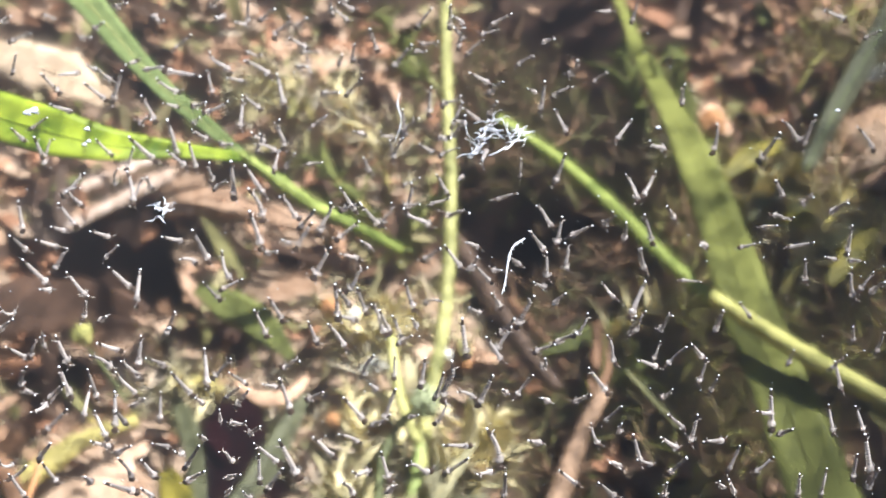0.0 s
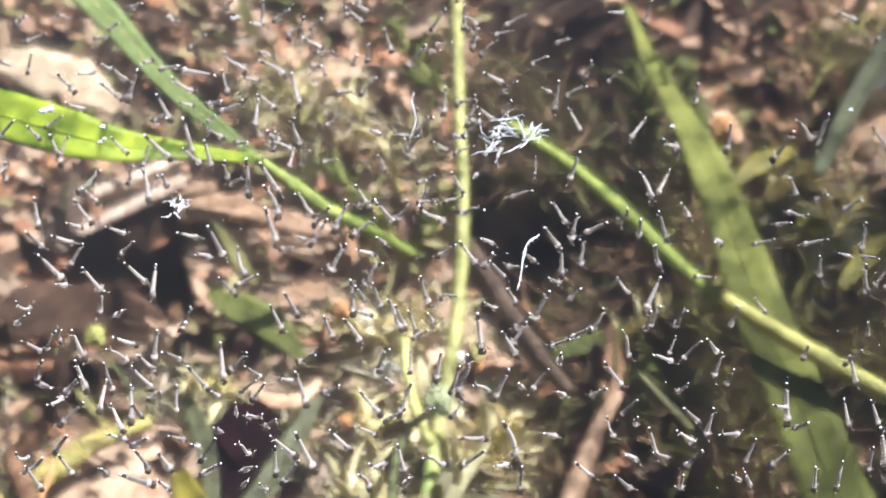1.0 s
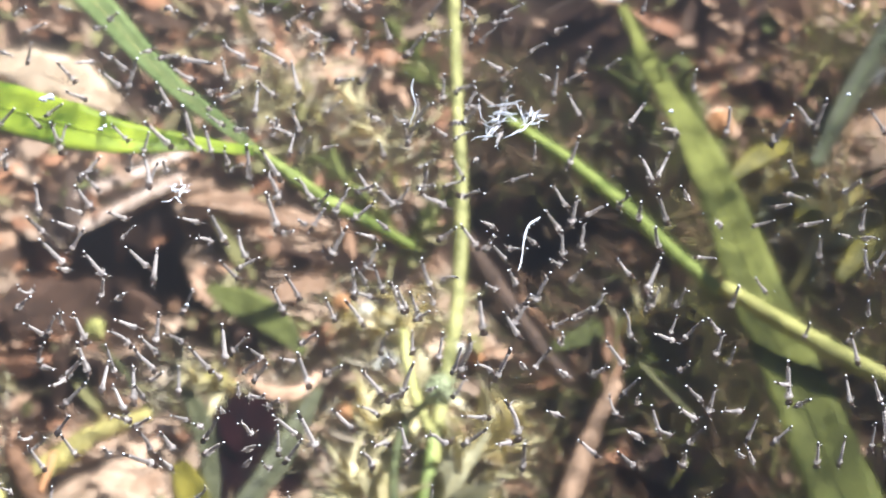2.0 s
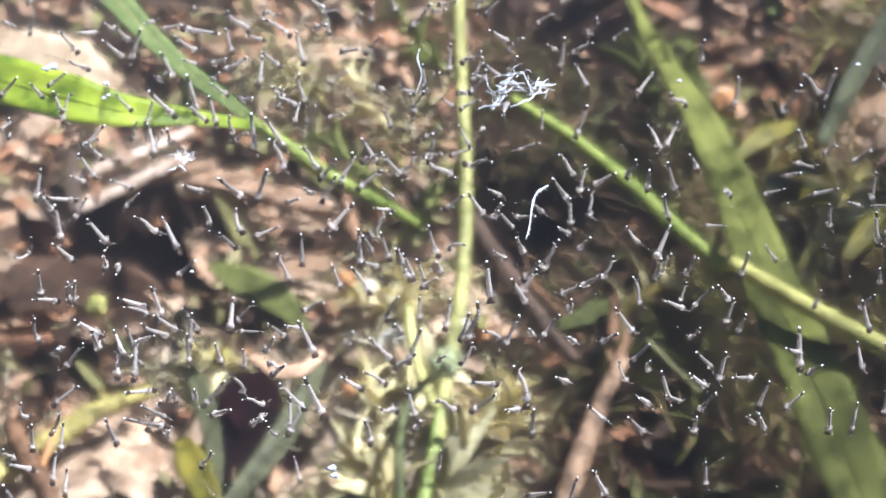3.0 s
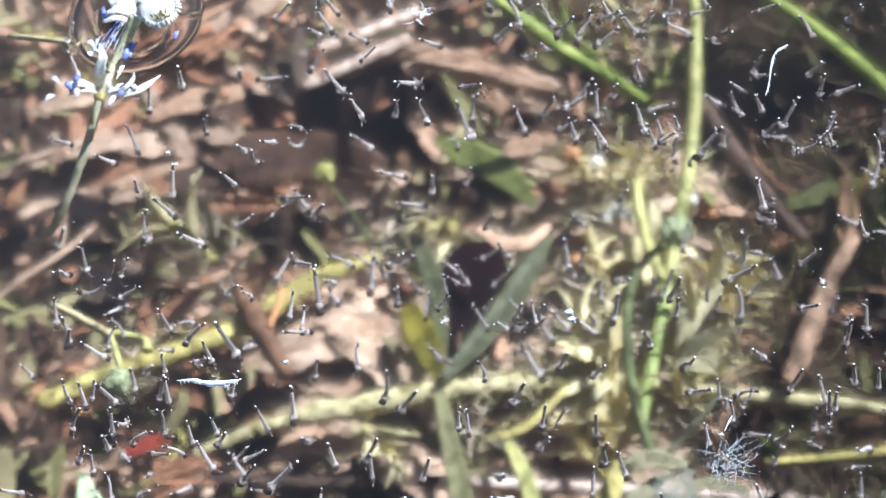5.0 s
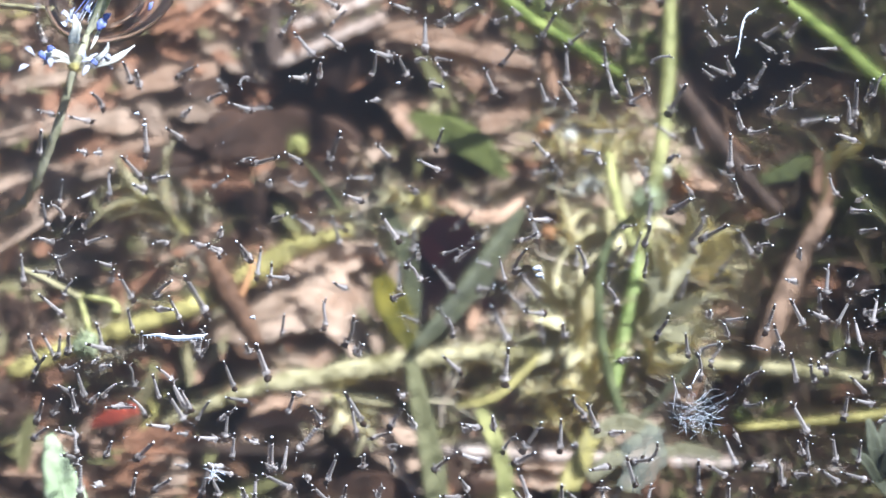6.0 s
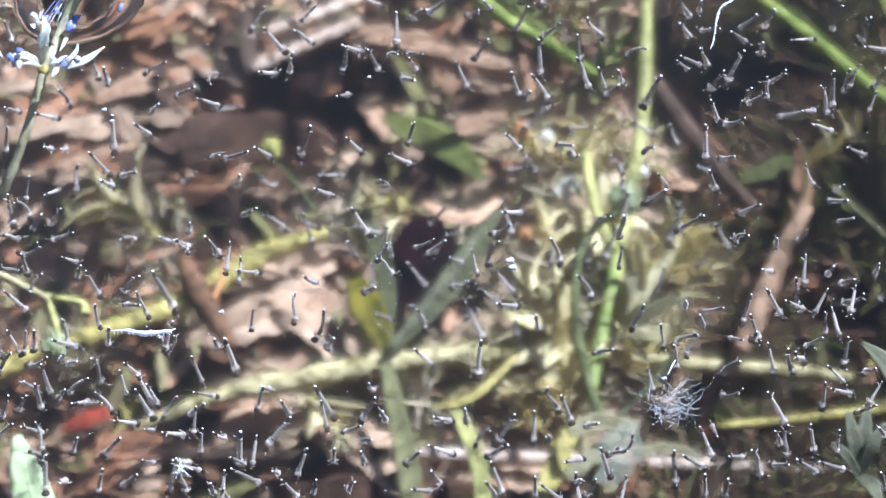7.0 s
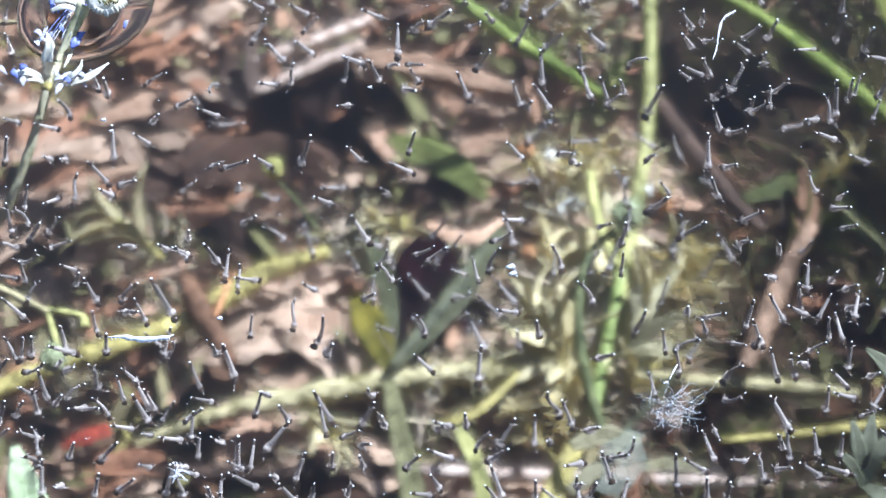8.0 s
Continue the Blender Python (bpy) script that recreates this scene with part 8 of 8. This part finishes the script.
    swim(larvae[211], (-8.9, -42.6, -0.2, -65, 52), (-15.3, -67.8, -0.2, 144, 72), (-16.1, -69.7, -0.2, 81, 74))
    swim(larvae[212], (-2.2, -23.6, -0.2, -105, 55), (-2.0, -16.9, -24.7, -105, 55), (-2.5, -20.2, -24.7, -105, 55))
    swim(larvae[213], (18.1, -23.2, -0.2, 100, 69), (15.7, -20.1, -0.2, 49, 57), (16.1, -26.0, -0.2, 149, 37))
    swim(larvae[214], (-53.4, -35.5, -0.2, 44, 74), (-49.2, -34.2, -21.8, 44, 74), (-49.3, -35.9, -21.8, 44, 74))
    swim(larvae[215], (42.0, -20.3, -0.2, -157, 48), (38.8, -24.3, -0.2, -157, 48), (43.5, -32.9, -31.9, -157, 48))
    swim(larvae[216], (-82.5, -74.4, -0.2, -141, 56), (-83.7, -73.6, -0.2, -141, 56), (-81.1, -74.5, -0.2, 144, 79))
    swim(larvae[217], (-57.1, -16.0, -0.2, 133, 57), (-51.5, -13.7, -0.2, -54, 78), (-50.7, -11.0, -0.2, -132, 72))
    swim(larvae[218], (-69.1, -10.5, -0.2, 72, 54), (-95.2, -10.8, -0.2, -108, 75), (-93.5, -15.2, -0.2, 41, 81))
    swim(larvae[219], (-56.9, -35.6, -0.2, -62, 15), (-58.4, -30.7, -30.4, -62, 15), (-71.6, -52.3, -0.2, 113, 61))
    swim(larvae[220], (67.0, -22.7, -0.2, -66, 51), (67.5, -25.6, -0.2, -66, 51), (65.7, -31.2, -0.2, -66, 51))
    swim(larvae[221], (-67.3, -32.6, -0.2, 128, 41), (-90.4, -35.9, -0.2, -20, 67), (-90.2, -37.3, -0.2, -18, 53))
    swim(larvae[222], (59.0, -36.6, -0.2, 127, 61), (55.4, -38.4, -0.2, 127, 61), (53.8, -43.4, -0.2, 127, 61))
    swim(larvae[223], (-13.4, -46.5, -0.2, 39, 50), (-1.3, -63.8, -0.2, 149, 70), (0.2, -67.0, -0.2, -151, 68))
    swim(larvae[224], (-104.7, -55.8, -0.2, 64, 69), (-106.1, -54.1, -0.2, 64, 69), (-101.6, -56.2, -0.2, 44, 40))
    swim(larvae[225], (-63.5, -42.1, -0.2, -174, 62), (-61.2, -37.7, -0.2, 152, 37), (-63.3, -35.3, -0.2, 44, 56))
    swim(larvae[226], (53.4, -33.1, -0.2, 43, 46), (52.0, -34.7, -0.2, 43, 46), (50.5, -39.7, -0.2, 43, 46))
    swim(larvae[227], (19.3, -67.1, -0.2, 102, 64), (23.5, -65.9, -22.2, 102, 64), (17.2, -71.8, -0.2, 102, 64))
    swim(larvae[228], (-97.6, -20.8, -0.2, -71, 15), (-98.7, -18.2, -0.2, -71, 15), (-97.7, -22.9, -0.2, 44, 72))
    swim(larvae[229], (-28.7, -93.0, -0.2, 26, 47), (-29.8, -93.7, -0.2, 26, 47), (-30.7, -95.3, -0.2, 26, 47))
    swim(larvae[230], (-52.1, -44.8, -0.2, -23, 68), (-47.3, -69.8, -0.2, -111, 54), (-48.6, -69.8, -0.2, -128, 62))
    swim(larvae[231], (-83.5, -81.8, -0.2, 135, 48), (-95.6, -75.6, -29.7, 135, 48), (-84.9, -81.4, -0.2, 135, 48))
    swim(larvae[232], (-71.1, 0.2, -0.2, 22, 46), (-73.4, 4.4, -0.2, 177, 13), (-73.3, 5.7, -31.7, 177, 13))
    swim(larvae[233], (-29.5, -11.5, -0.2, -33, 59), (-25.8, -10.5, -0.2, 164, 61), (-26.7, -8.5, -0.2, 177, 62))
    swim(larvae[234], (-65.4, -98.6, -0.2, -112, 52), (-66.7, -98.6, -0.2, -112, 52), (-67.3, -99.2, -0.2, -112, 52))
    swim(larvae[235], (-89.0, -81.8, -0.2, -75, 60), (-90.3, -81.0, -0.2, -75, 60), (-90.2, -82.2, -0.2, -60, 59))
    swim(larvae[236], (-90.6, -41.5, -0.2, -89, 78), (-91.7, -39.7, -0.2, -89, 78), (-91.5, -40.1, -0.2, -92, 23))
    swim(larvae[237], (20.8, -58.5, -0.2, -40, 53), (19.9, -55.1, -23.7, -40, 53), (18.9, -63.2, -0.2, -40, 53))
    swim(larvae[238], (-57.1, -99.7, -0.2, -4, 36), (-58.4, -99.9, -0.2, -4, 36), (-59.0, -100.7, -0.2, -4, 36))
    swim(larvae[239], (7.5, -90.8, -0.2, -84, 56), (6.4, -92.3, -0.2, -84, 56), (4.9, -94.9, -0.2, -84, 56))
    swim(larvae[240], (15.4, 4.1, -0.2, -19, 56), (10.8, 5.7, -0.2, -128, 19), (9.1, 2.2, -0.2, 95, 64))
    swim(larvae[241], (37.2, -38.7, -0.2, 12, 53), (38.0, -40.3, -30.3, 12, 53), (31.9, -44.0, -0.2, 132, 40))
    swim(larvae[242], (44.2, -39.4, -0.2, 32, 35), (41.7, -42.3, -0.2, 32, 35), (29.2, -58.1, -0.2, 104, 63))
    swim(larvae[243], (-8.5, -94.3, -0.2, 53, 39), (-9.6, -95.5, -0.2, 53, 39), (-10.9, -97.6, -0.2, 53, 39))
    swim(larvae[244], (-94.1, -53.1, -0.2, 153, 59), (-95.3, -51.5, -0.2, 153, 59), (-95.6, -51.4, -0.2, 171, 61))
    swim(larvae[245], (-50.2, -42.3, -0.2, 156, 54), (-46.6, -41.1, -25.8, 156, 54), (-52.6, -44.2, -0.2, 46, 51))
    swim(larvae[246], (72.6, -44.0, -0.2, -141, 71), (71.7, -41.9, -0.2, -141, 71), (69.7, -47.3, -0.2, -141, 71))
    swim(larvae[247], (32.6, -38.3, -0.2, -61, 54), (24.2, -56.5, -0.2, -130, 56), (23.4, -60.7, -0.2, -72, 74))
    swim(larvae[248], (-38.8, -86.8, -0.2, -157, 63), (-39.8, -87.2, -0.2, -157, 63), (-39.3, -86.7, -0.2, -163, 64))
    swim(larvae[249], (-92.4, -89.8, -0.2, -155, 72), (-93.7, -89.1, -0.2, -155, 72), (-94.1, -88.4, -0.2, -165, 70))
    swim(larvae[250], (41.2, -42.6, -0.2, -176, 62), (46.4, -44.1, -0.2, -176, 62), (32.2, -60.7, -0.2, 121, 52))
    swim(larvae[251], (26.8, -47.8, -0.2, 3, 56), (26.1, -53.1, -0.2, -63, 69), (25.0, -55.9, -0.2, -94, 19))
    swim(larvae[252], (0.6, 0.6, -0.2, -33, 47), (2.0, 2.6, -0.2, 8, 46), (-2.0, -0.2, -27.1, 8, 46))
    swim(larvae[253], (-39.0, -42.1, -0.2, -150, 57), (-42.0, -39.3, -0.2, 23, 70), (-38.5, -41.4, -31.7, 23, 70))
    swim(larvae[254], (-58.0, -21.7, -0.2, 21, 48), (-59.6, -23.4, -28.0, 21, 48), (-59.6, -25.0, -28.0, 21, 48))
    swim(larvae[255], (-11.3, -29.1, -0.2, 70, 65), (-11.8, -30.7, -0.2, 20, 80), (-11.7, -33.2, -0.2, 125, 39))
    swim(larvae[256], (-75.1, -55.7, -0.2, 80, 56), (-70.2, -55.8, -26.7, 80, 56), (-76.0, -55.5, -0.2, 80, 56))
    swim(larvae[257], (-15.1, -48.7, -0.2, 20, 71), (-13.4, -55.3, -0.2, -100, 60), (-14.5, -53.8, -0.2, -27, 72))
    swim(larvae[258], (-59.0, -27.2, -0.2, -63, 55), (-57.6, -27.3, -22.7, -63, 55), (-57.6, -28.9, -22.7, -63, 55))
    swim(larvae[259], (17.6, -31.3, -0.2, 66, 59), (14.1, -34.6, -0.2, 134, 50), (10.3, -38.1, -0.2, 24, 75))
    swim(larvae[260], (-89.0, -87.0, -0.2, 13, 84), (-90.4, -86.3, -0.2, 13, 84), (-90.5, -86.0, -0.2, -65, 82))
    swim(larvae[261], (32.6, 17.3, -0.2, -69, 15), (33.0, 13.5, -0.2, -68, 88), (32.6, 8.2, -0.2, -68, 88))
    swim(larvae[262], (-56.9, -41.6, -0.2, 35, 53), (-60.2, -40.1, -25.1, 35, 53), (-65.0, -41.5, -0.2, 108, 55))
    swim(larvae[263], (-19.3, -95.2, -0.2, -55, 53), (-20.4, -96.2, -0.2, -55, 53), (-21.5, -98.0, -0.2, -55, 53))
    swim(larvae[264], (-104.2, -33.9, -0.2, -140, 76), (-111.2, -32.9, -25.8, -140, 76), (-104.7, -31.9, -0.2, -140, 76))
    swim(larvae[265], (-54.2, -27.7, -0.2, -30, 48), (-52.5, -25.4, -0.2, 18, 38), (-49.5, -24.6, -30.1, 18, 38))
    swim(larvae[266], (-13.5, -71.0, -0.2, 33, 54), (-14.4, -71.6, -0.2, 33, 54), (-18.5, -89.1, -0.2, -138, 48))
    swim(larvae[267], (12.0, -94.8, -0.2, 49, 88), (10.9, -96.4, -0.2, 49, 88), (9.3, -99.0, -0.2, 49, 88))
    swim(larvae[268], (1.3, -41.0, -0.2, 23, 32), (3.5, -69.7, -0.2, 133, 40), (-4.4, -76.0, -0.2, 134, 48))
    swim(larvae[269], (-99.6, -49.1, -0.2, -89, 61), (-100.8, -47.3, -0.2, -89, 61), (-101.8, -47.2, -0.2, -73, 63))
    swim(larvae[270], (16.8, -73.1, -0.2, 164, 59), (13.9, -71.2, -21.2, 164, 59), (14.6, -77.7, -0.2, 164, 59))
    swim(larvae[271], (34.9, 0.7, -0.2, -40, 75), (36.0, 2.8, -25.9, -40, 75), (36.3, -8.6, -0.2, 27, 32))
    swim(larvae[272], (15.3, -39.8, -0.2, 51, 54), (24.4, -64.9, -0.2, 161, 83), (21.7, -65.4, -0.2, 30, 49))
    swim(larvae[273], (-74.4, -95.5, -0.2, 178, 56), (-80.2, -95.8, -25.5, 178, 56), (-76.1, -95.7, -0.2, 178, 56))
    swim(larvae[274], (-20.2, -40.0, -0.2, -19, 49), (-19.7, -45.8, -28.3, -19, 49), (-22.3, -48.4, -0.2, 45, 37))
    swim(larvae[275], (6.3, -1.8, -0.2, 142, 73), (0.9, -5.2, -21.5, 142, 73), (5.5, -3.6, -0.2, 41, 62))
    swim(larvae[276], (21.1, 7.4, -0.2, -109, 58), (24.6, 3.6, -30.3, -109, 58), (21.5, 0.4, -0.2, 166, 71))
    swim(larvae[277], (28.7, -43.9, -0.2, 43, 57), (19.5, -50.5, -0.2, 45, 45), (16.3, -52.1, -0.2, 126, 53))
    swim(larvae[278], (8.1, -19.0, -0.2, -34, 53), (13.2, -24.6, -23.5, -34, 53), (12.3, -28.3, -23.5, -34, 53))
    swim(larvae[279], (-4.6, -45.2, -0.2, 22, 40), (-3.3, -51.4, -0.2, 179, 71), (-3.2, -48.5, -0.2, 123, 82))
    swim(larvae[280], (26.4, 5.6, -0.2, 169, 47), (29.3, 5.0, -0.2, 166, 30), (27.9, -3.6, -20.5, 166, 30))
    swim(larvae[281], (-48.2, -45.1, -0.2, 3, 70), (-50.2, -46.9, -0.2, 159, 46), (-46.2, -48.3, -0.2, -32, 53))
    swim(larvae[282], (-57.1, -48.5, -0.2, 86, 66), (-61.2, -50.7, -0.2, 153, 33), (-61.4, -48.8, -0.2, 143, 49))
    swim(larvae[283], (-21.0, -78.4, -0.2, 143, 53), (-21.9, -79.0, -0.2, 143, 53), (-25.8, -88.3, -0.2, 94, 70))
    swim(larvae[284], (-61.6, -35.4, -0.2, -148, 35), (-63.5, -37.8, -0.2, 179, 27), (-64.3, -36.3, -0.2, 168, 32))
    swim(larvae[285], (-10.3, -13.7, -0.2, -31, 69), (-10.3, -6.8, -0.2, 25, 67), (-5.5, -14.5, -21.6, 25, 67))
    swim(larvae[286], (-15.6, -32.0, -0.2, -30, 44), (-23.9, -38.5, -22.4, -30, 44), (-24.4, -40.9, -22.4, -30, 44))
    swim(larvae[287], (25.5, -25.0, -0.2, -36, 43), (25.5, -19.4, -27.4, -36, 43), (25.5, -24.1, -0.2, 58, 38))
    swim(larvae[288], (-36.1, -87.3, -0.2, 98, 62), (-39.2, -81.4, -29.2, 98, 62), (-37.9, -89.3, -0.2, 98, 62))
    swim(larvae[289], (-74.5, -85.6, -0.2, -61, 15), (-75.7, -85.2, -0.2, -61, 15), (-75.2, -86.5, -0.2, -33, 60))
    swim(larvae[290], (-75.4, -70.2, -0.2, 145, 42), (-76.5, -69.4, -0.2, 145, 42), (-77.0, -69.8, -0.2, 136, 40))
    swim(larvae[291], (-75.8, 1.0, -0.2, 12, 64), (-81.9, 4.2, -0.2, 81, 60), (-82.7, 7.4, -26.7, 81, 60))
    swim(larvae[292], (-87.7, -99.3, -0.2, 65, 63), (-89.1, -98.8, -0.2, 65, 63), (-89.5, -98.8, -0.2, 65, 63))
    swim(larvae[293], (-4.0, -86.7, -0.2, 120, 53), (-8.8, -87.3, -20.8, 120, 53), (-6.2, -90.2, -0.2, 120, 53))
    swim(larvae[294], (23.4, -17.8, -0.2, 162, 52), (23.3, -15.2, -0.2, 25, 67), (17.3, -19.0, -0.2, 106, 70))
    swim(larvae[295], (-17.1, -92.0, -0.2, 156, 54), (-18.0, -101.0, -23.1, 156, 54), (-19.2, -94.8, -0.2, 156, 54))
    swim(larvae[296], (-73.0, -17.0, -0.2, 161, 56), (-76.9, -24.3, -0.2, 88, 44), (-80.4, -25.7, -0.2, 127, 54))
    swim(larvae[297], (43.4, -34.1, -0.2, -114, 62), (43.7, -33.0, -0.2, -114, 62), (42.4, -37.8, -0.2, -114, 62))
    swim(larvae[298], (-44.8, -27.5, -0.2, -28, 47), (-39.0, -34.2, -26.6, -28, 47), (-39.4, -36.2, -26.6, -28, 47))
    swim(larvae[299], (-75.3, 8.8, -0.2, -80, 60), (-73.3, 12.2, -0.2, 146, 56), (-72.2, 10.3, -0.2, 146, 56))
    swim(larvae[300], (-6.1, -7.3, -0.2, -58, 54), (-5.6, -6.6, -0.2, -82, 73), (-3.4, -6.4, -32.0, -82, 73))
    swim(larvae[301], (-57.7, -5.6, -0.2, -19, 46), (-61.5, -7.7, -26.1, -19, 46), (-59.7, -7.2, -0.2, 44, 55))
    swim(larvae[302], (35.7, 8.3, -0.2, -60, 54), (32.2, 6.8, -26.9, -60, 54), (37.6, -1.2, -0.2, -150, 74))
    swim(larvae[303], (-38.3, -1.5, -0.2, -69, 19), (-37.3, 5.2, -23.1, -69, 19), (-37.6, -1.4, -0.2, 143, 52))
    swim(larvae[304], (-73.8, -83.6, -0.2, -44, 56), (-73.7, -73.6, -28.8, -44, 56), (-75.3, -83.8, -0.2, -44, 56))
    swim(larvae[305], (-96.3, -75.4, -0.2, 0, 38), (-97.6, -74.3, -0.2, 0, 38), (-92.5, -75.5, -0.2, 144, 77))
    swim(larvae[306], (-23.0, 5.1, -0.2, -139, 48), (-19.7, 12.3, -24.4, -139, 48), (-20.3, -0.2, -0.2, -158, 63))
    swim(larvae[307], (-80.5, -71.6, -0.2, -91, 56), (-81.7, -70.8, -0.2, -91, 56), (-89.4, -77.3, -0.2, 35, 47))
    swim(larvae[308], (-29.9, -41.4, -0.2, -20, 40), (-26.9, -39.9, -24.7, -20, 40), (-27.4, -42.2, -24.7, -20, 40))
    swim(larvae[309], (-50.7, -20.1, -0.2, -102, 55), (-46.6, -18.8, -0.2, -115, 82), (-44.1, -24.9, -29.7, -115, 82))
    swim(larvae[310], (-58.2, -30.7, -0.2, -98, 14), (-58.7, -31.8, -22.5, -98, 14), (-81.8, -41.4, -0.2, 144, 42))
    swim(larvae[311], (-47.6, -83.8, -0.2, -165, 43), (-48.6, -83.9, -0.2, -165, 43), (-48.4, -84.9, -0.2, -40, 52))
    swim(larvae[312], (32.4, 6.4, -0.2, 89, 83), (33.1, 3.8, -0.2, -90, 25), (33.0, 1.5, -0.2, -155, 72))
    swim(larvae[313], (-65.2, -20.4, -0.2, -52, 55), (-73.2, -20.2, -30.0, -52, 55), (-64.6, -17.5, -0.2, 58, 42))
    swim(larvae[314], (11.6, -46.5, -0.2, -103, 81), (10.2, -47.9, -0.2, -169, 37), (9.3, -48.1, -0.2, 174, 45))
    swim(larvae[315], (-84.7, -99.6, -0.2, -93, 56), (-86.1, -99.2, -0.2, -93, 56), (-86.5, -99.3, -0.2, -93, 56))
    swim(larvae[316], (4.7, 7.9, -0.2, 155, 29), (5.5, 9.0, -0.2, 168, 18), (5.7, 2.8, -0.2, 37, 73))
    swim(larvae[317], (-12.8, -4.6, -0.2, -152, 41), (-9.9, -0.6, -0.2, -105, 76), (-10.1, -2.7, -0.2, 22, 67))
    swim(larvae[318], (-37.7, -47.0, -0.2, 164, 54), (-29.2, -69.5, -0.2, 159, 34), (-24.2, -75.1, -0.2, -98, 58))
    swim(larvae[319], (21.0, -78.7, -0.2, -43, 48), (18.7, -80.8, -24.4, -43, 48), (18.6, -83.5, -0.2, -43, 48))
    swim(larvae[320], (-49.8, -89.6, -0.2, -144, 41), (-51.0, -93.3, -30.0, -144, 41), (-51.5, -90.9, -0.2, -144, 41))
    swim(larvae[321], (-7.0, -30.1, -0.2, -122, 51), (-3.5, -25.6, -24.5, -122, 51), (-4.2, -28.8, -24.5, -122, 51))
    swim(larvae[322], (-39.0, -73.8, -0.2, -121, 51), (-39.9, -73.9, -0.2, -121, 51), (-46.5, -75.4, -0.2, 121, 60))
    swim(larvae[323], (-26.6, -28.3, -0.2, -60, 53), (-23.4, -24.8, -20.3, -60, 53), (-23.8, -27.4, -20.3, -60, 53))
    swim(larvae[324], (-62.7, -30.2, -0.2, 173, 59), (-85.3, -45.8, -0.2, -0, 37), (-87.3, -43.5, -0.2, 77, 54))
    swim(larvae[325], (9.3, -26.9, -0.2, -135, 57), (8.7, -28.0, -0.2, -88, 61), (9.7, -27.9, -0.2, -86, 64))
    swim(larvae[326], (-19.4, -0.4, -0.2, -135, 49), (-20.7, -2.2, -0.2, -169, 49), (-17.2, 2.4, -27.0, -169, 49))
    swim(larvae[327], (-63.9, -26.8, -0.2, -53, 66), (-89.0, -28.3, -0.2, -56, 66), (-87.7, -28.7, -0.2, -89, 64))
    swim(larvae[328], (-52.2, -5.9, -0.2, -93, 18), (-52.7, -5.7, -0.2, 40, 56), (-51.2, -10.6, -0.2, 49, 47))
    swim(larvae[329], (-54.0, -31.7, -0.2, -85, 16), (-53.7, -34.3, -31.0, -85, 16), (-54.7, -30.1, -0.2, -148, 67))
    swim(larvae[330], (-72.9, -4.2, -0.2, -21, 49), (-90.4, -0.3, -0.2, 2, 67), (-91.0, -17.2, -0.2, 102, 67))
    swim(larvae[331], (-63.1, -74.3, -0.2, -75, 56), (-64.2, -73.9, -0.2, -75, 56), (-63.1, -76.1, -0.2, -45, 72))
    swim(larvae[332], (-43.9, 3.0, -0.2, -44, 54), (-47.2, 3.9, -25.0, -44, 54), (-42.7, -2.3, -0.2, -86, 15))
    swim(larvae[333], (-39.7, -22.5, -0.2, -82, 17), (-41.8, -22.4, -0.2, 78, 60), (-38.4, -18.9, -0.2, 119, 38))
    swim(larvae[334], (35.4, -6.6, -0.2, -113, 17), (33.7, -1.2, -27.3, -113, 17), (30.9, -14.6, -0.2, -89, 68))
    swim(larvae[335], (3.9, -15.2, -0.2, -77, 56), (2.0, -16.8, -0.2, -148, 67), (2.4, -16.6, -0.2, -162, 65))
    swim(larvae[336], (-53.8, -49.6, -0.2, 19, 47), (-57.3, -47.8, -0.2, -83, 20), (-68.8, -55.2, -0.2, 58, 70))
    swim(larvae[337], (8.4, -37.7, -0.2, -61, 51), (10.7, -37.5, -25.8, -61, 51), (3.3, -42.7, -0.2, 142, 56))
    swim(larvae[338], (-58.9, -86.6, -0.2, -153, 34), (-60.0, -86.5, -0.2, -153, 34), (-58.5, -93.9, -0.2, -118, 79))
    swim(larvae[339], (55.9, -28.7, -0.2, -84, 54), (57.9, -29.7, -0.2, -84, 54), (56.4, -35.0, -0.2, -84, 54))
    swim(larvae[340], (-34.1, 7.4, -0.2, -60, 57), (-33.1, 8.9, -0.2, 169, 78), (-34.0, 1.5, -0.2, 154, 51))
    swim(larvae[341], (70.9, -37.4, -0.2, -74, 51), (70.4, -40.4, -0.2, -74, 51), (68.4, -45.8, -0.2, -74, 51))
    swim(larvae[342], (2.3, -24.1, -0.2, -104, 55), (6.8, -22.1, -21.5, -104, 55), (6.0, -25.7, -21.5, -104, 55))
    swim(larvae[343], (-25.8, -40.7, -0.2, -48, 50), (-28.5, -41.6, -27.6, -48, 50), (-29.1, -43.8, -27.6, -48, 50))
    swim(larvae[344], (-75.6, -63.0, -0.2, -13, 50), (-76.7, -62.1, -0.2, -13, 50), (-76.0, -62.9, -0.2, -38, 56))


motions()
